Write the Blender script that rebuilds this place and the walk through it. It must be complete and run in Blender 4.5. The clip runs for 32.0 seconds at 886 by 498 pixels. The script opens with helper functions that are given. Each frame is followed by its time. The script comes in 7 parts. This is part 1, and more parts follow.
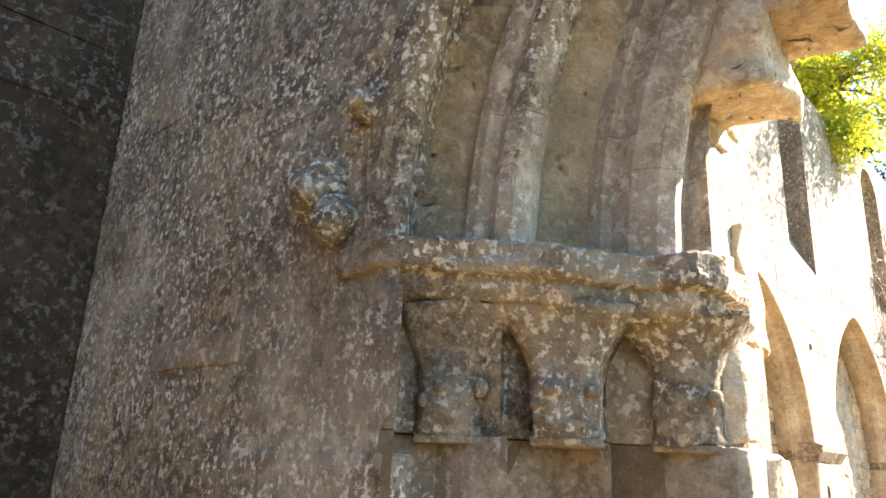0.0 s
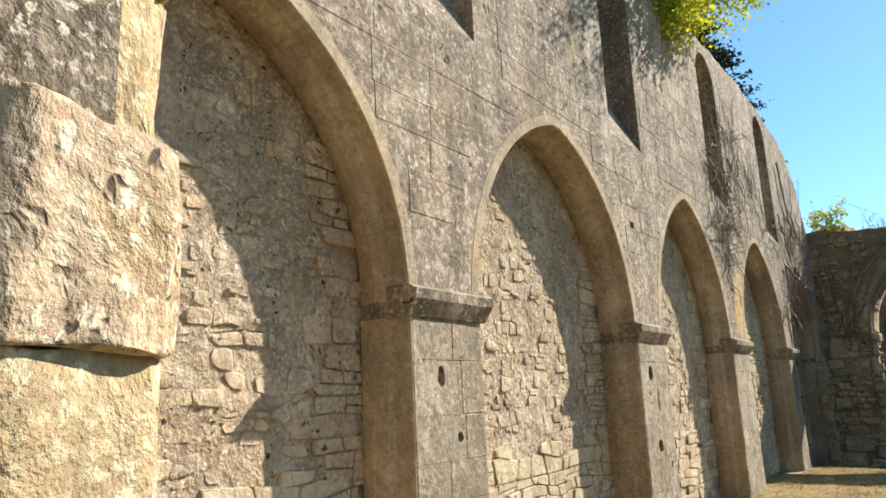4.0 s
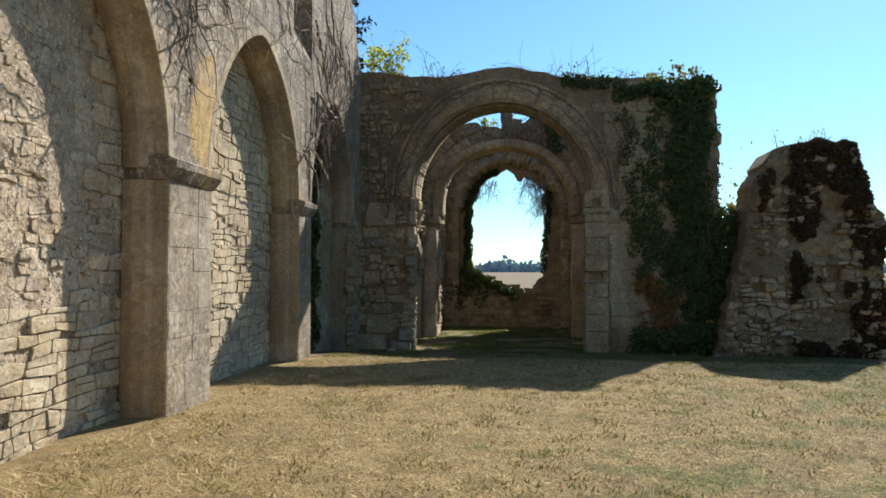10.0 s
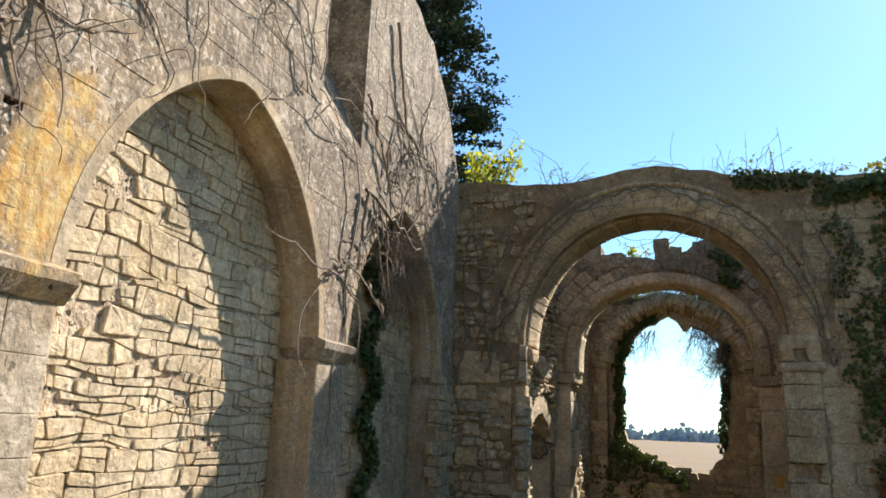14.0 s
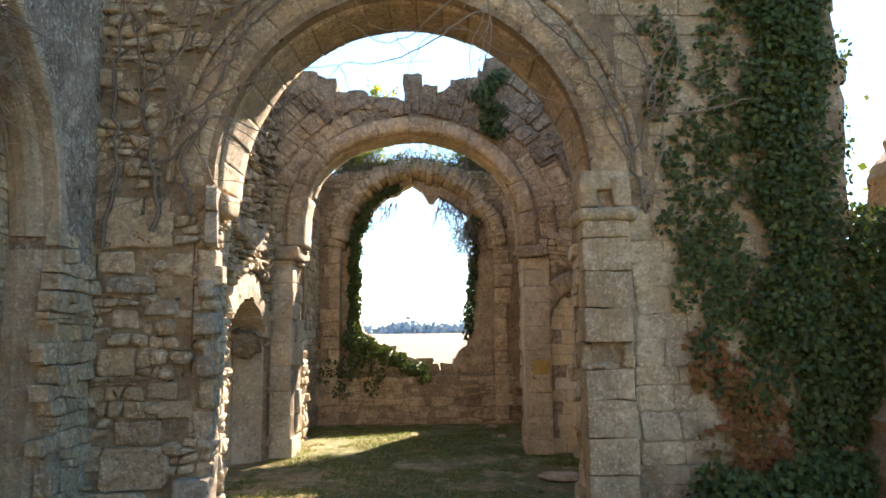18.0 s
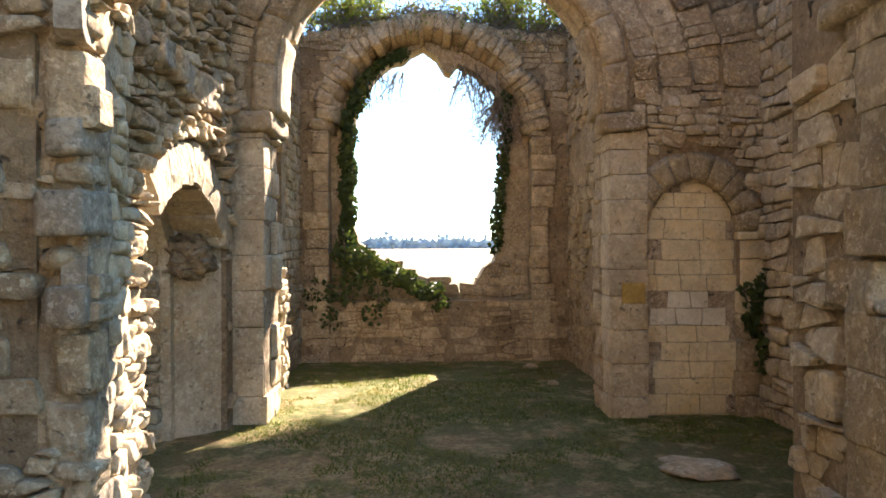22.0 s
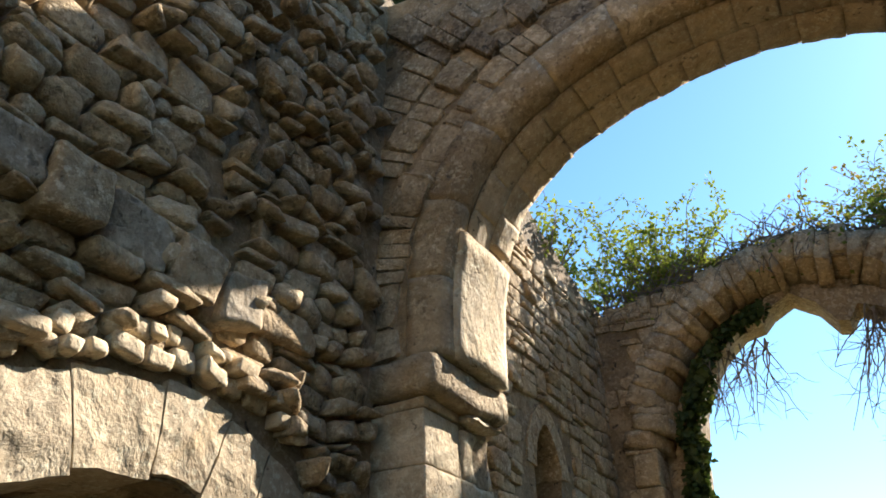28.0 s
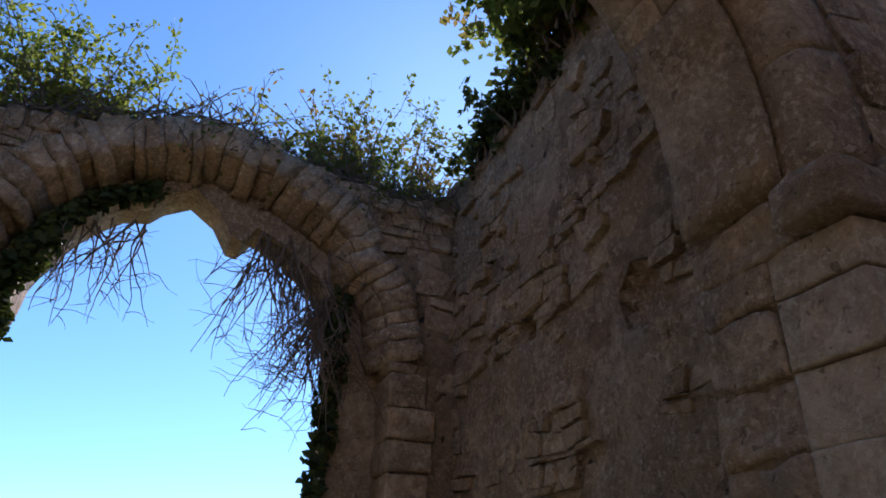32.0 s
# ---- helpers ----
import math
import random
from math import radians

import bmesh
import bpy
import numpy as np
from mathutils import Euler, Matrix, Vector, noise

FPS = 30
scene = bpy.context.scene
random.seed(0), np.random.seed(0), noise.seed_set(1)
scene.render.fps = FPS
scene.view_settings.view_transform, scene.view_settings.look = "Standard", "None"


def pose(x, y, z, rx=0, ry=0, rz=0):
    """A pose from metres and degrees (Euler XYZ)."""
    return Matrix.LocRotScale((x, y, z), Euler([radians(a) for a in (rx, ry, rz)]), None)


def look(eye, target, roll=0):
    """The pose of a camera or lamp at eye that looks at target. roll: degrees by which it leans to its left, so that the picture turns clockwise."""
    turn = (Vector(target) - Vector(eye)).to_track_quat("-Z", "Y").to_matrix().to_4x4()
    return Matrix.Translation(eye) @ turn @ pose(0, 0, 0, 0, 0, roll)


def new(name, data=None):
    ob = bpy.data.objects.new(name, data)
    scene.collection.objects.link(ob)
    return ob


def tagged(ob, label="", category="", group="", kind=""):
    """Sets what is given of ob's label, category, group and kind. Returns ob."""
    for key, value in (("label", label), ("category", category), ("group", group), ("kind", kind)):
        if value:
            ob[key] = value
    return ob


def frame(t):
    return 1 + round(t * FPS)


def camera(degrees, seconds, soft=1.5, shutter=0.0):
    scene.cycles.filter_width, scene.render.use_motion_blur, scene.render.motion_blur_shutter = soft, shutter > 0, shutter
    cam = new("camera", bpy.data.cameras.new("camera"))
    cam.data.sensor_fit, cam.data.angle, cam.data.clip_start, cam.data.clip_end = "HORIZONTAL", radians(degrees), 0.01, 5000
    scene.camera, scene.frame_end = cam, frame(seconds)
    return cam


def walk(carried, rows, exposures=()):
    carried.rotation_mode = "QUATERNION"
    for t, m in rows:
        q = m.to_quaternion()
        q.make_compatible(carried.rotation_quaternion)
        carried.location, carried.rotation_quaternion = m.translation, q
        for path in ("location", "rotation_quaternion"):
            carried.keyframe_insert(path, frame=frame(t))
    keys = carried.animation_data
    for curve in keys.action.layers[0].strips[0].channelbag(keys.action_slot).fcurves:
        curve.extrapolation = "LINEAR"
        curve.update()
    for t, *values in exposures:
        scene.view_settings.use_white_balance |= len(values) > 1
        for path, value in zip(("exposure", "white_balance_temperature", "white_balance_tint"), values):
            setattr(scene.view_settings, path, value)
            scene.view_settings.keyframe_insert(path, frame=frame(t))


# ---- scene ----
cam = camera(63.2, 32.0, 1.7)

PATH = [
    (0, (0.823, 0.14, 2.001), (-0.565, 1.457, 2.585), 2.6),
    (0.5, (0.855, 0.12, 1.937), (-0.565, 1.45, 2.398), 0.8),
    (1, (0.904, 0.1, 1.902), (-0.508, 1.477, 2.238), -1.1),
    (1.5, (0.971, 0.105, 1.863), (-0.428, 1.518, 2.083), -1.5),
    (2, (0.977, 0.26, 1.815), (-0.414, 1.694, 1.925), -2.1),
    (2.5, (0.963, 0.609, 1.785), (-0.278, 2.176, 1.822), -2.4),
    (3, (0.973, 1.024, 1.754), (-0.101, 2.7, 1.946), -2.2),
    (3.5, (0.959, 1.456, 1.706), (-0.193, 3.066, 1.986), -1.7),
    (5.5, (0.752, 3.148, 1.583), (-0.456, 4.511, 2.409), -2.6),
    (6, (0.745, 3.644, 1.585), (-0.271, 5.215, 2.291), -3.0),
    (6.5, (0.753, 4.067, 1.526), (-0.213, 5.761, 1.972), -2.5),
    (7, (0.704, 4.605, 1.482), (-0.168, 6.387, 1.728), 0.0),
    (7.5, (0.732, 5.103, 1.469), (0.131, 7.003, 1.635), 0.7),
    (8, (0.758, 5.569, 1.443), (0.391, 7.533, 1.531), 1.3),
    (8.5, (0.732, 6.093, 1.443), (0.611, 8.086, 1.546), 2.0),
    (9, (0.753, 6.662, 1.444), (0.837, 8.659, 1.515), 1.4),
    (9.5, (0.805, 7.161, 1.458), (0.894, 9.158, 1.526), 0.4),
    (10, (0.738, 7.692, 1.428), (0.474, 9.674, 1.486), 0.1),
    (10.5, (0.695, 8.271, 1.477), (-0.007, 10.142, 1.54), -1.0),
    (11, (0.697, 8.687, 1.56), (-0.462, 10.313, 1.662), -0.8),
    (11.5, (0.678, 9.164, 1.67), (-0.572, 10.701, 1.944), -1.1),
    (12, (0.694, 9.747, 1.714), (-0.567, 11.2, 2.263), -1.2),
    (12.5, (0.662, 10.319, 1.728), (-0.612, 11.717, 2.377), -1.2),
    (13, (0.673, 10.852, 1.758), (-0.549, 12.318, 2.355), -0.9),
    (13.5, (0.79, 11.429, 1.756), (-0.255, 13.04, 2.312), -0.8),
    (14, (0.884, 12.038, 1.657), (0.184, 13.847, 2.142), 2.3),
    (14.5, (0.918, 12.623, 1.643), (0.424, 14.519, 2.04), -1.8),
    (15, (0.904, 13.183, 1.644), (0.503, 15.119, 1.948), -2.0),
    (15.5, (0.794, 13.721, 1.617), (0.485, 15.686, 1.827), -1.8),
    (17.5, (0.42, 15.578, 1.51), (0.421, 17.556, 1.806), -0.5),
    (18, (0.301, 16.018, 1.536), (0.306, 18.006, 1.762), -0.6),
    (18.5, (0.191, 16.502, 1.501), (0.208, 18.501, 1.556), 0.1),
    (19, (0.106, 17.016, 1.447), (0.152, 19.013, 1.347), 0.4),
    (19.5, (0.045, 17.495, 1.472), (0.073, 19.487, 1.295), -0.1),
    (20, (-0.055, 17.97, 1.501), (0.01, 19.968, 1.443), 0.3),
    (20.5, (-0.119, 18.49, 1.492), (-0.011, 20.487, 1.5), 0.5),
    (21, (-0.228, 18.97, 1.485), (-0.079, 20.965, 1.493), 0.9),
    (21.5, (-0.356, 19.412, 1.515), (-0.205, 21.406, 1.494), 0.3),
    (22, (-0.446, 19.877, 1.471), (-0.38, 21.876, 1.463), -0.3),
    (22.5, (-0.574, 20.284, 1.453), (-0.773, 22.274, 1.41), -1.2),
    (23, (-0.628, 20.648, 1.471), (-1.084, 22.595, 1.519), -2.4),
    (23.5, (-0.641, 21.116, 1.378), (-1.336, 22.979, 1.591), -2.7),
    (24, (-0.622, 21.553, 1.248), (-1.3, 23.411, 1.549), -2.1),
    (24.5, (-0.667, 22.034, 1.139), (-1.409, 23.862, 1.466), -1.2),
    (26.5, (-0.386, 23.576, 1.088), (-1.556, 25.159, 1.44), -1.7),
    (27, (-0.314, 23.898, 1.15), (-1.48, 25.462, 1.595), -2.4),
    (27.5, (-0.254, 24.232, 1.26), (-1.196, 25.823, 2.021), -3.9),
    (28, (-0.156, 24.478, 1.348), (-1.002, 25.962, 2.389), -1.3),
    (28.5, (-0.132, 24.68, 1.427), (-0.792, 26.171, 2.584), 2.0),
    (29, (-0.177, 24.951, 1.474), (-0.513, 26.416, 2.793), 1.8),
    (29.5, (-0.167, 25.187, 1.493), (-0.203, 26.601, 2.907), 1.1),
    (30, (-0.238, 25.393, 1.517), (-0.121, 26.829, 2.905), 0.8),
    (30.5, (-0.366, 25.586, 1.515), (-0.118, 27.088, 2.812), -0.3),
    (31, (-0.482, 25.778, 1.497), (-0.097, 27.337, 2.689), -1.5),
    (31.5, (-0.474, 26.039, 1.503), (0.049, 27.656, 2.558), -0.6),
    (32, (-0.463, 26.247, 1.482), (0.23, 27.895, 2.378), 0.6),
]
EXPOSURE = [(0, 3.12, 7350, 19), (2, 2.98, 7300, 19), (2.7, 2.28, 7100, 18), (3, 1.72, 6900, 13), (3.5, 1.3, 6900, 10), (6, 0.9, 6700, 11), (9, 0.8, 6450, 10), (12, 0.85, 6500, 11), (13, 0.92, 6650, 12), (14, 1.35, 6950, 14), (15, 1.45, 6850, 15), (17.5, 2.35, 7100, 19), (19, 2.8, 7200, 22), (20, 3.1, 7300, 22), (21, 2.9, 7300, 22), (22.5, 2.6, 7300, 20), (24, 1.9, 7000, 17), (27, 1.88, 6700, 15), (28, 1.7, 6800, 13), (29.5, 1.05, 6700, 11), (30.2, 1.05, 6600, 11), (31, 1.2, 5850, 27), (32, 0.92, 5650, 30)]
walk(cam, [(t, look(eye, target, roll)) for t, eye, target, roll in PATH], EXPOSURE)

# ---------------- world, sun ----------------
SUN = Vector((0.340, 0.728, 0.595)).normalized()
world = bpy.data.worlds.new("sky")
scene.world = world
world.use_nodes = True
wn = world.node_tree.nodes
sky = wn.new("ShaderNodeTexSky")
sky.sky_type = 'NISHITA'
sky.sun_disc = False
sky.sun_elevation = math.asin(SUN.z)
sky.sun_rotation = math.atan2(SUN.x, SUN.y)
sky.air_density, sky.dust_density, sky.ozone_density = 1.0, 0.15, 1.6
wn["Background"].inputs["Strength"].default_value = 0.080
tone = wn.new("ShaderNodeMix")
tone.data_type, tone.blend_type = 'RGBA', 'MULTIPLY'
tone.inputs["Factor"].default_value = 1.0
tone.inputs[7].default_value = (0.70, 1.05, 1.20, 1)
world.node_tree.links.new(sky.outputs[0], tone.inputs[6])
world.node_tree.links.new(tone.outputs[2], wn["Background"].inputs["Color"])
lamp = bpy.data.lights.new("sun", "SUN")
lamp.energy, lamp.angle, lamp.color = 5.0, radians(0.53), (1.0, 0.95, 0.86)
sun = new("sun", lamp)
sun.matrix_world = look((0, 0, 40), Vector((0, 0, 40)) - SUN)
scene.view_settings.exposure = 0.0

# ---------------- materials ----------------
class Nodes:
    """A short way to write a node material."""
    def __init__(self, name):
        self.mat = bpy.data.materials.new(name)
        self.mat.use_nodes = True
        self.tree = self.mat.node_tree
        self.bsdf = self.tree.nodes["Principled BSDF"]
        geo = self.tree.nodes.new("ShaderNodeNewGeometry")
        self.pos = geo.outputs["Position"]
        self.island = geo.outputs["Random Per Island"]
        self.rnd = self.tree.nodes.new("ShaderNodeObjectInfo").outputs["Random"]

    def put(self, sock, v):
        if hasattr(v, "is_linked"):
            self.tree.links.new(v, sock)
        elif isinstance(v, tuple) and len(v) == 3 and sock.type == 'RGBA':
            sock.default_value = (*v, 1)
        else:
            sock.default_value = v

    def noise(self, scale, detail=6.0, rough=0.6, vec=None, distort=0.0):
        n = self.tree.nodes.new("ShaderNodeTexNoise")
        n.inputs["Scale"].default_value = scale
        n.inputs["Detail"].default_value = detail
        n.inputs["Roughness"].default_value = rough
        n.inputs["Distortion"].default_value = distort
        self.tree.links.new(vec or self.pos, n.inputs["Vector"])
        return n.outputs["Fac"]

    def cells(self, scale, vec=None, feature='F1'):
        n = self.tree.nodes.new("ShaderNodeTexVoronoi")
        n.feature = feature
        n.inputs["Scale"].default_value = scale
        self.tree.links.new(vec or self.pos, n.inputs["Vector"])
        return n.outputs["Distance"]

    def stretch(self, x, y, z):
        n = self.tree.nodes.new("ShaderNodeMapping")
        n.inputs["Scale"].default_value = (x, y, z)
        self.tree.links.new(self.pos, n.inputs["Vector"])
        return n.outputs[0]

    def span(self, v, lo, hi, a=0.0, b=1.0):
        n = self.tree.nodes.new("ShaderNodeMapRange")
        self.tree.links.new(v, n.inputs[0])
        for i, x in zip((1, 2, 3, 4), (lo, hi, a, b)):
            n.inputs[i].default_value = x
        return n.outputs[0]

    def calc(self, op, a, b):
        n = self.tree.nodes.new("ShaderNodeMath")
        n.operation = op
        self.put(n.inputs[0], a)
        self.put(n.inputs[1], b)
        return n.outputs[0]

    def mix(self, fac, a, b, mode='MIX'):
        n = self.tree.nodes.new("ShaderNodeMix")
        n.data_type, n.blend_type = 'RGBA', mode
        self.put(n.inputs["Factor"], fac)
        self.put(n.inputs[6], a)
        self.put(n.inputs[7], b)
        return n.outputs[2]

    def bump(self, height, strength, distance, normal=None):
        n = self.tree.nodes.new("ShaderNodeBump")
        n.inputs["Strength"].default_value = strength
        n.inputs["Distance"].default_value = distance
        self.tree.links.new(height, n.inputs["Height"])
        if normal is not None:
            self.tree.links.new(normal, n.inputs["Normal"])
        return n.outputs[0]

    def done(self, color, rough=0.9, normal=None):
        self.put(self.bsdf.inputs["Base Color"], color)
        self.put(self.bsdf.inputs["Roughness"], rough)
        self.bsdf.inputs["Specular IOR Level"].default_value = 0.2
        if normal is not None:
            self.tree.links.new(normal, self.bsdf.inputs["Normal"])
        return self.mat


def stone_mat(name, light, dark, ochre, lichen=0.5, pits=0.6, tint=0.25, ochre_amount=0.35, fine=1.0, relief=1.0, streak=0.0, speck=0.5, pit_size=1.0, patchy=0.35, rust=None):
    """Weathered limestone: two tones, ochre stains, rain streaks, dark crust, pale lichen flecks, pits; each block with a tone of its own."""
    n = Nodes(name)
    big = n.noise(0.8, 5, 0.62, distort=0.4)
    mid = n.noise(4.5, 6, 0.62, distort=0.4)
    small = n.noise(24 * fine, 5, 0.65)
    grit = n.noise(110 * fine, 3, 0.6)
    col = n.mix(n.span(mid, 0.36, 0.62), light, dark)
    col = n.mix(n.span(big, 0.43, 0.58, 0, 0.75), col, (dark[0] * 0.66, dark[1] * 0.63, dark[2] * 0.60))
    patch = n.calc('MULTIPLY', n.span(n.noise(2.9, 9, 0.74, distort=0.3), 0.46, 0.56), patchy)
    col = n.mix(patch, col, (dark[0] * 0.55, dark[1] * 0.52, dark[2] * 0.50))
    stain = n.calc('MULTIPLY', n.span(n.noise(1.6, 6, 0.65, distort=0.9), 0.50, 0.62), ochre_amount)
    col = n.mix(stain, col, ochre)
    if streak:
        wash = n.calc('MULTIPLY', n.span(n.noise(1.0, 6, 0.68, n.stretch(2.8, 2.8, 0.40)), 0.46, 0.60), streak)
        col = n.mix(wash, col, (dark[0] * 0.36, dark[1] * 0.34, dark[2] * 0.33))
    # dark crust in irregular patches
    zone = n.span(n.noise(1.7, 7, 0.72, distort=0.6), 0.40, 0.56, 0.25, 1.0)
    crust = n.calc('MULTIPLY', n.span(n.noise(15 * fine, 6, 0.72, distort=0.4), 0.45, 0.535), n.calc('MULTIPLY', zone, lichen))
    col = n.mix(crust, col, (dark[0] * 0.26, dark[1] * 0.235, dark[2] * 0.22))
    # pale grey flecks
    zone2 = n.span(n.noise(2.6, 6, 0.7), 0.38, 0.58, 0.15, 1.0)
    fleck = n.calc('MULTIPLY', n.span(n.noise(33 * fine, 4, 0.66), 0.535, 0.60), n.calc('MULTIPLY', zone2, speck))
    col = n.mix(fleck, col, tuple(min(0.72, 0.28 * k + 1.05 * c) for c, k in zip(light, (0.52, 0.52, 0.52))))
    col = n.mix(n.span(small, 0.30, 0.46, 0.38, 0.0), col, (dark[0] * 0.25, dark[1] * 0.23, dark[2] * 0.21))
    col = n.mix(n.span(grit, 0.40, 0.70, 0.0, 0.16), col, tuple(1.2 * c for c in light))
    pit = n.noise(26 * fine / pit_size, 2.5, 0.5, distort=0.7)
    hole = n.calc('MULTIPLY', n.span(pit, 0.315, 0.37, 1.0, 0.0), n.span(n.noise(3.5, 4, 0.6), 0.44, 0.54, 0.1 * pits, pits))
    col = n.mix(hole, col, (0.045, 0.036, 0.028))
    if rust:
        # one large stain of orange lichen
        d = n.tree.nodes.new("ShaderNodeVectorMath")
        d.operation = 'DISTANCE'
        n.put(d.inputs[0], n.stretch(0.0, 1.0 / rust[2], 1.0 / rust[3]))
        d.inputs[1].default_value = (0.0, rust[0] / rust[2], rust[1] / rust[3])
        reach = n.calc('ADD', d.outputs["Value"], n.span(n.noise(3.2, 7, 0.7), 0.3, 0.7, -0.55, 0.55))
        film = n.calc('MULTIPLY', n.span(reach, 0.55, 1.05, 1.0, 0.0), n.span(n.noise(7, 6, 0.7, n.stretch(1.6, 1.6, 0.5)), 0.36, 0.60, 0.25, 0.95))
        col = n.mix(film, col, n.mix(n.span(n.noise(11, 5, 0.7), 0.40, 0.60), (0.44, 0.235, 0.055), (0.50, 0.37, 0.16)))
    tone = n.calc('ADD', n.span(n.rnd, 0, 1, -tint, tint), n.span(n.island, 0, 1, -tint, tint))
    col = n.mix(1.0, col, n.mix(n.span(tone, -2 * tint - 0.001, 2 * tint + 0.001), (1 - tint, 1 - tint, 1 - 0.85 * tint), (1 + tint, 1 + 0.94 * tint, 1 + 0.82 * tint)), 'MULTIPLY')
    nor = n.bump(mid, 0.6 * relief, 0.07)
    nor = n.bump(n.calc('SUBTRACT', small, n.calc('MULTIPLY', crust, 0.12)), 0.6 * relief, 0.022, nor)
    nor = n.bump(n.calc('SUBTRACT', n.calc('MULTIPLY', grit, 0.5), n.calc('MULTIPLY', hole, 1.6)), 0.6 * relief, 0.008, nor)
    return n.done(col, 0.93, nor)


ASHLAR = stone_mat("lichened ashlar", (0.47, 0.395, 0.31), (0.275, 0.22, 0.165), (0.36, 0.245, 0.12), 0.60, 1.0, 0.07, 0.35, 0.65, 0.6, streak=0.65, speck=0.6, patchy=0.75, rust=(15.1, 3.0, 0.42, 0.85))
DRESSED = stone_mat("dressed limestone", (0.52, 0.425, 0.30), (0.38, 0.305, 0.21), (0.43, 0.29, 0.13), 0.30, 0.4, 0.08, 0.4, 0.8, 0.5, speck=0.3, streak=0.4, patchy=0.35)
RUBBLE = stone_mat("rubble limestone", (0.64, 0.505, 0.36), (0.46, 0.355, 0.245), (0.48, 0.32, 0.15), 0.40, 0.9, 0.15, 0.4, speck=0.6, pit_size=1.5)
MORTAR = stone_mat("lime mortar over rubble", (0.61, 0.485, 0.355), (0.45, 0.35, 0.25), (0.46, 0.30, 0.145), 0.50, 1.0, 0.0, 0.35, 1.0, 1.7, speck=0.7, pit_size=1.2, patchy=0.5)
YELLOWSTONE = stone_mat("yellow limestone", (0.62, 0.495, 0.31), (0.46, 0.35, 0.205), (0.50, 0.33, 0.15), 0.30, 0.45, 0.14, 0.4, speck=0.45, pit_size=1.3, patchy=0.4)
FIELDSTONE = stone_mat("chancel stone", (0.57, 0.45, 0.295), (0.39, 0.30, 0.19), (0.44, 0.285, 0.125), 0.45, 0.5, 0.19, 0.4, 0.8, 1.3, speck=0.5, patchy=0.45, pit_size=1.3)
CORE = stone_mat("earthy wall core", (0.38, 0.29, 0.185), (0.23, 0.17, 0.105), (0.32, 0.205, 0.095), 0.35, 1.0, 0.0, 0.4, 0.8, speck=0.3, pit_size=1.8)
TANASHLAR = stone_mat("tan ashlar", (0.49, 0.395, 0.26), (0.36, 0.285, 0.18), (0.42, 0.28, 0.125), 0.35, 0.35, 0.13, 0.4, 0.9, 0.8, speck=0.5, patchy=0.45, streak=0.4)
# Darker than the wall stone, for the upper fan and the crest.
DARKCREST = stone_mat("dark crest stone", (0.36, 0.285, 0.195), (0.22, 0.17, 0.115), (0.29, 0.19, 0.09), 0.75, 0.8, 0.18, 0.4, 0.8, 1.2, speck=0.5, patchy=0.6)
EARTHMORTAR = stone_mat("earthy wall mortar", (0.50, 0.385, 0.25), (0.33, 0.245, 0.155), (0.42, 0.26, 0.11), 0.40, 1.0, 0.0, 0.5, 0.9, 1.2, speck=0.4, pit_size=1.7)
PIERSTONE = stone_mat("lichened pier stone", (0.43, 0.365, 0.28), (0.25, 0.20, 0.145), (0.33, 0.225, 0.095), 1.0, 0.4, 0.05, 0.5, 1.25, 0.8, streak=0.25, speck=1.0, patchy=0.6)
PANEL = stone_mat("smooth tan stone", (0.43, 0.35, 0.265), (0.30, 0.235, 0.17), (0.34, 0.225, 0.11), 0.60, 0.0, 0.08, 0.45, 1.1, 0.5, streak=0.35, speck=0.6, patchy=0.45)
# Darker, browner stone for the hollows between the jamb's steps.
BROWNSTONE = stone_mat("brown hollow stone", (0.29, 0.215, 0.14), (0.19, 0.135, 0.085), (0.25, 0.15, 0.065), 0.4, 0.0, 0.08, 0.4, 0.9, 0.5, speck=0.15)
CREAM = stone_mat("cream recess stone", (0.83, 0.69, 0.45), (0.70, 0.56, 0.35), (0.66, 0.45, 0.18), 0.15, 0.5, 0.10, 0.35, 0.9, 0.8, speck=0.4, patchy=0.15)
PALESTONE = stone_mat("pale worn stone", (0.64, 0.53, 0.37), (0.48, 0.385, 0.26), (0.50, 0.345, 0.16), 0.32, 0.6, 0.12, 0.35, 0.8, 0.8, speck=0.4, patchy=0.3)
GREYBLOCK = stone_mat("grey block", (0.45, 0.385, 0.295), (0.30, 0.25, 0.18), (0.38, 0.27, 0.14), 0.55, 0.6, 0.10, 0.35, 0.8, 0.6, speck=0.4, pit_size=1.3, patchy=0.5)
OCHRE = stone_mat("ochre stone", (0.62, 0.42, 0.14), (0.50, 0.32, 0.09), (0.56, 0.34, 0.08), 0.2, 0.4, 0.05, 0.4, 0.8, 0.6, speck=0.2)
WHITEWASH = stone_mat("whitewashed stone", (0.84, 0.79, 0.67), (0.76, 0.68, 0.53), (0.66, 0.50, 0.26), 0.12, 0.4, 0.06, 0.2, 0.9, 0.8, speck=0.3, patchy=0.2)
# Near-black tones carry the side wall's shade in the colour.
SHADEWALL = stone_mat("stone with shade in its colour", (0.075, 0.054, 0.034), (0.045, 0.032, 0.021), (0.085, 0.048, 0.022), 0.6, 0.3, 0.05, 0.4, 0.8, 0.8, speck=0.5)


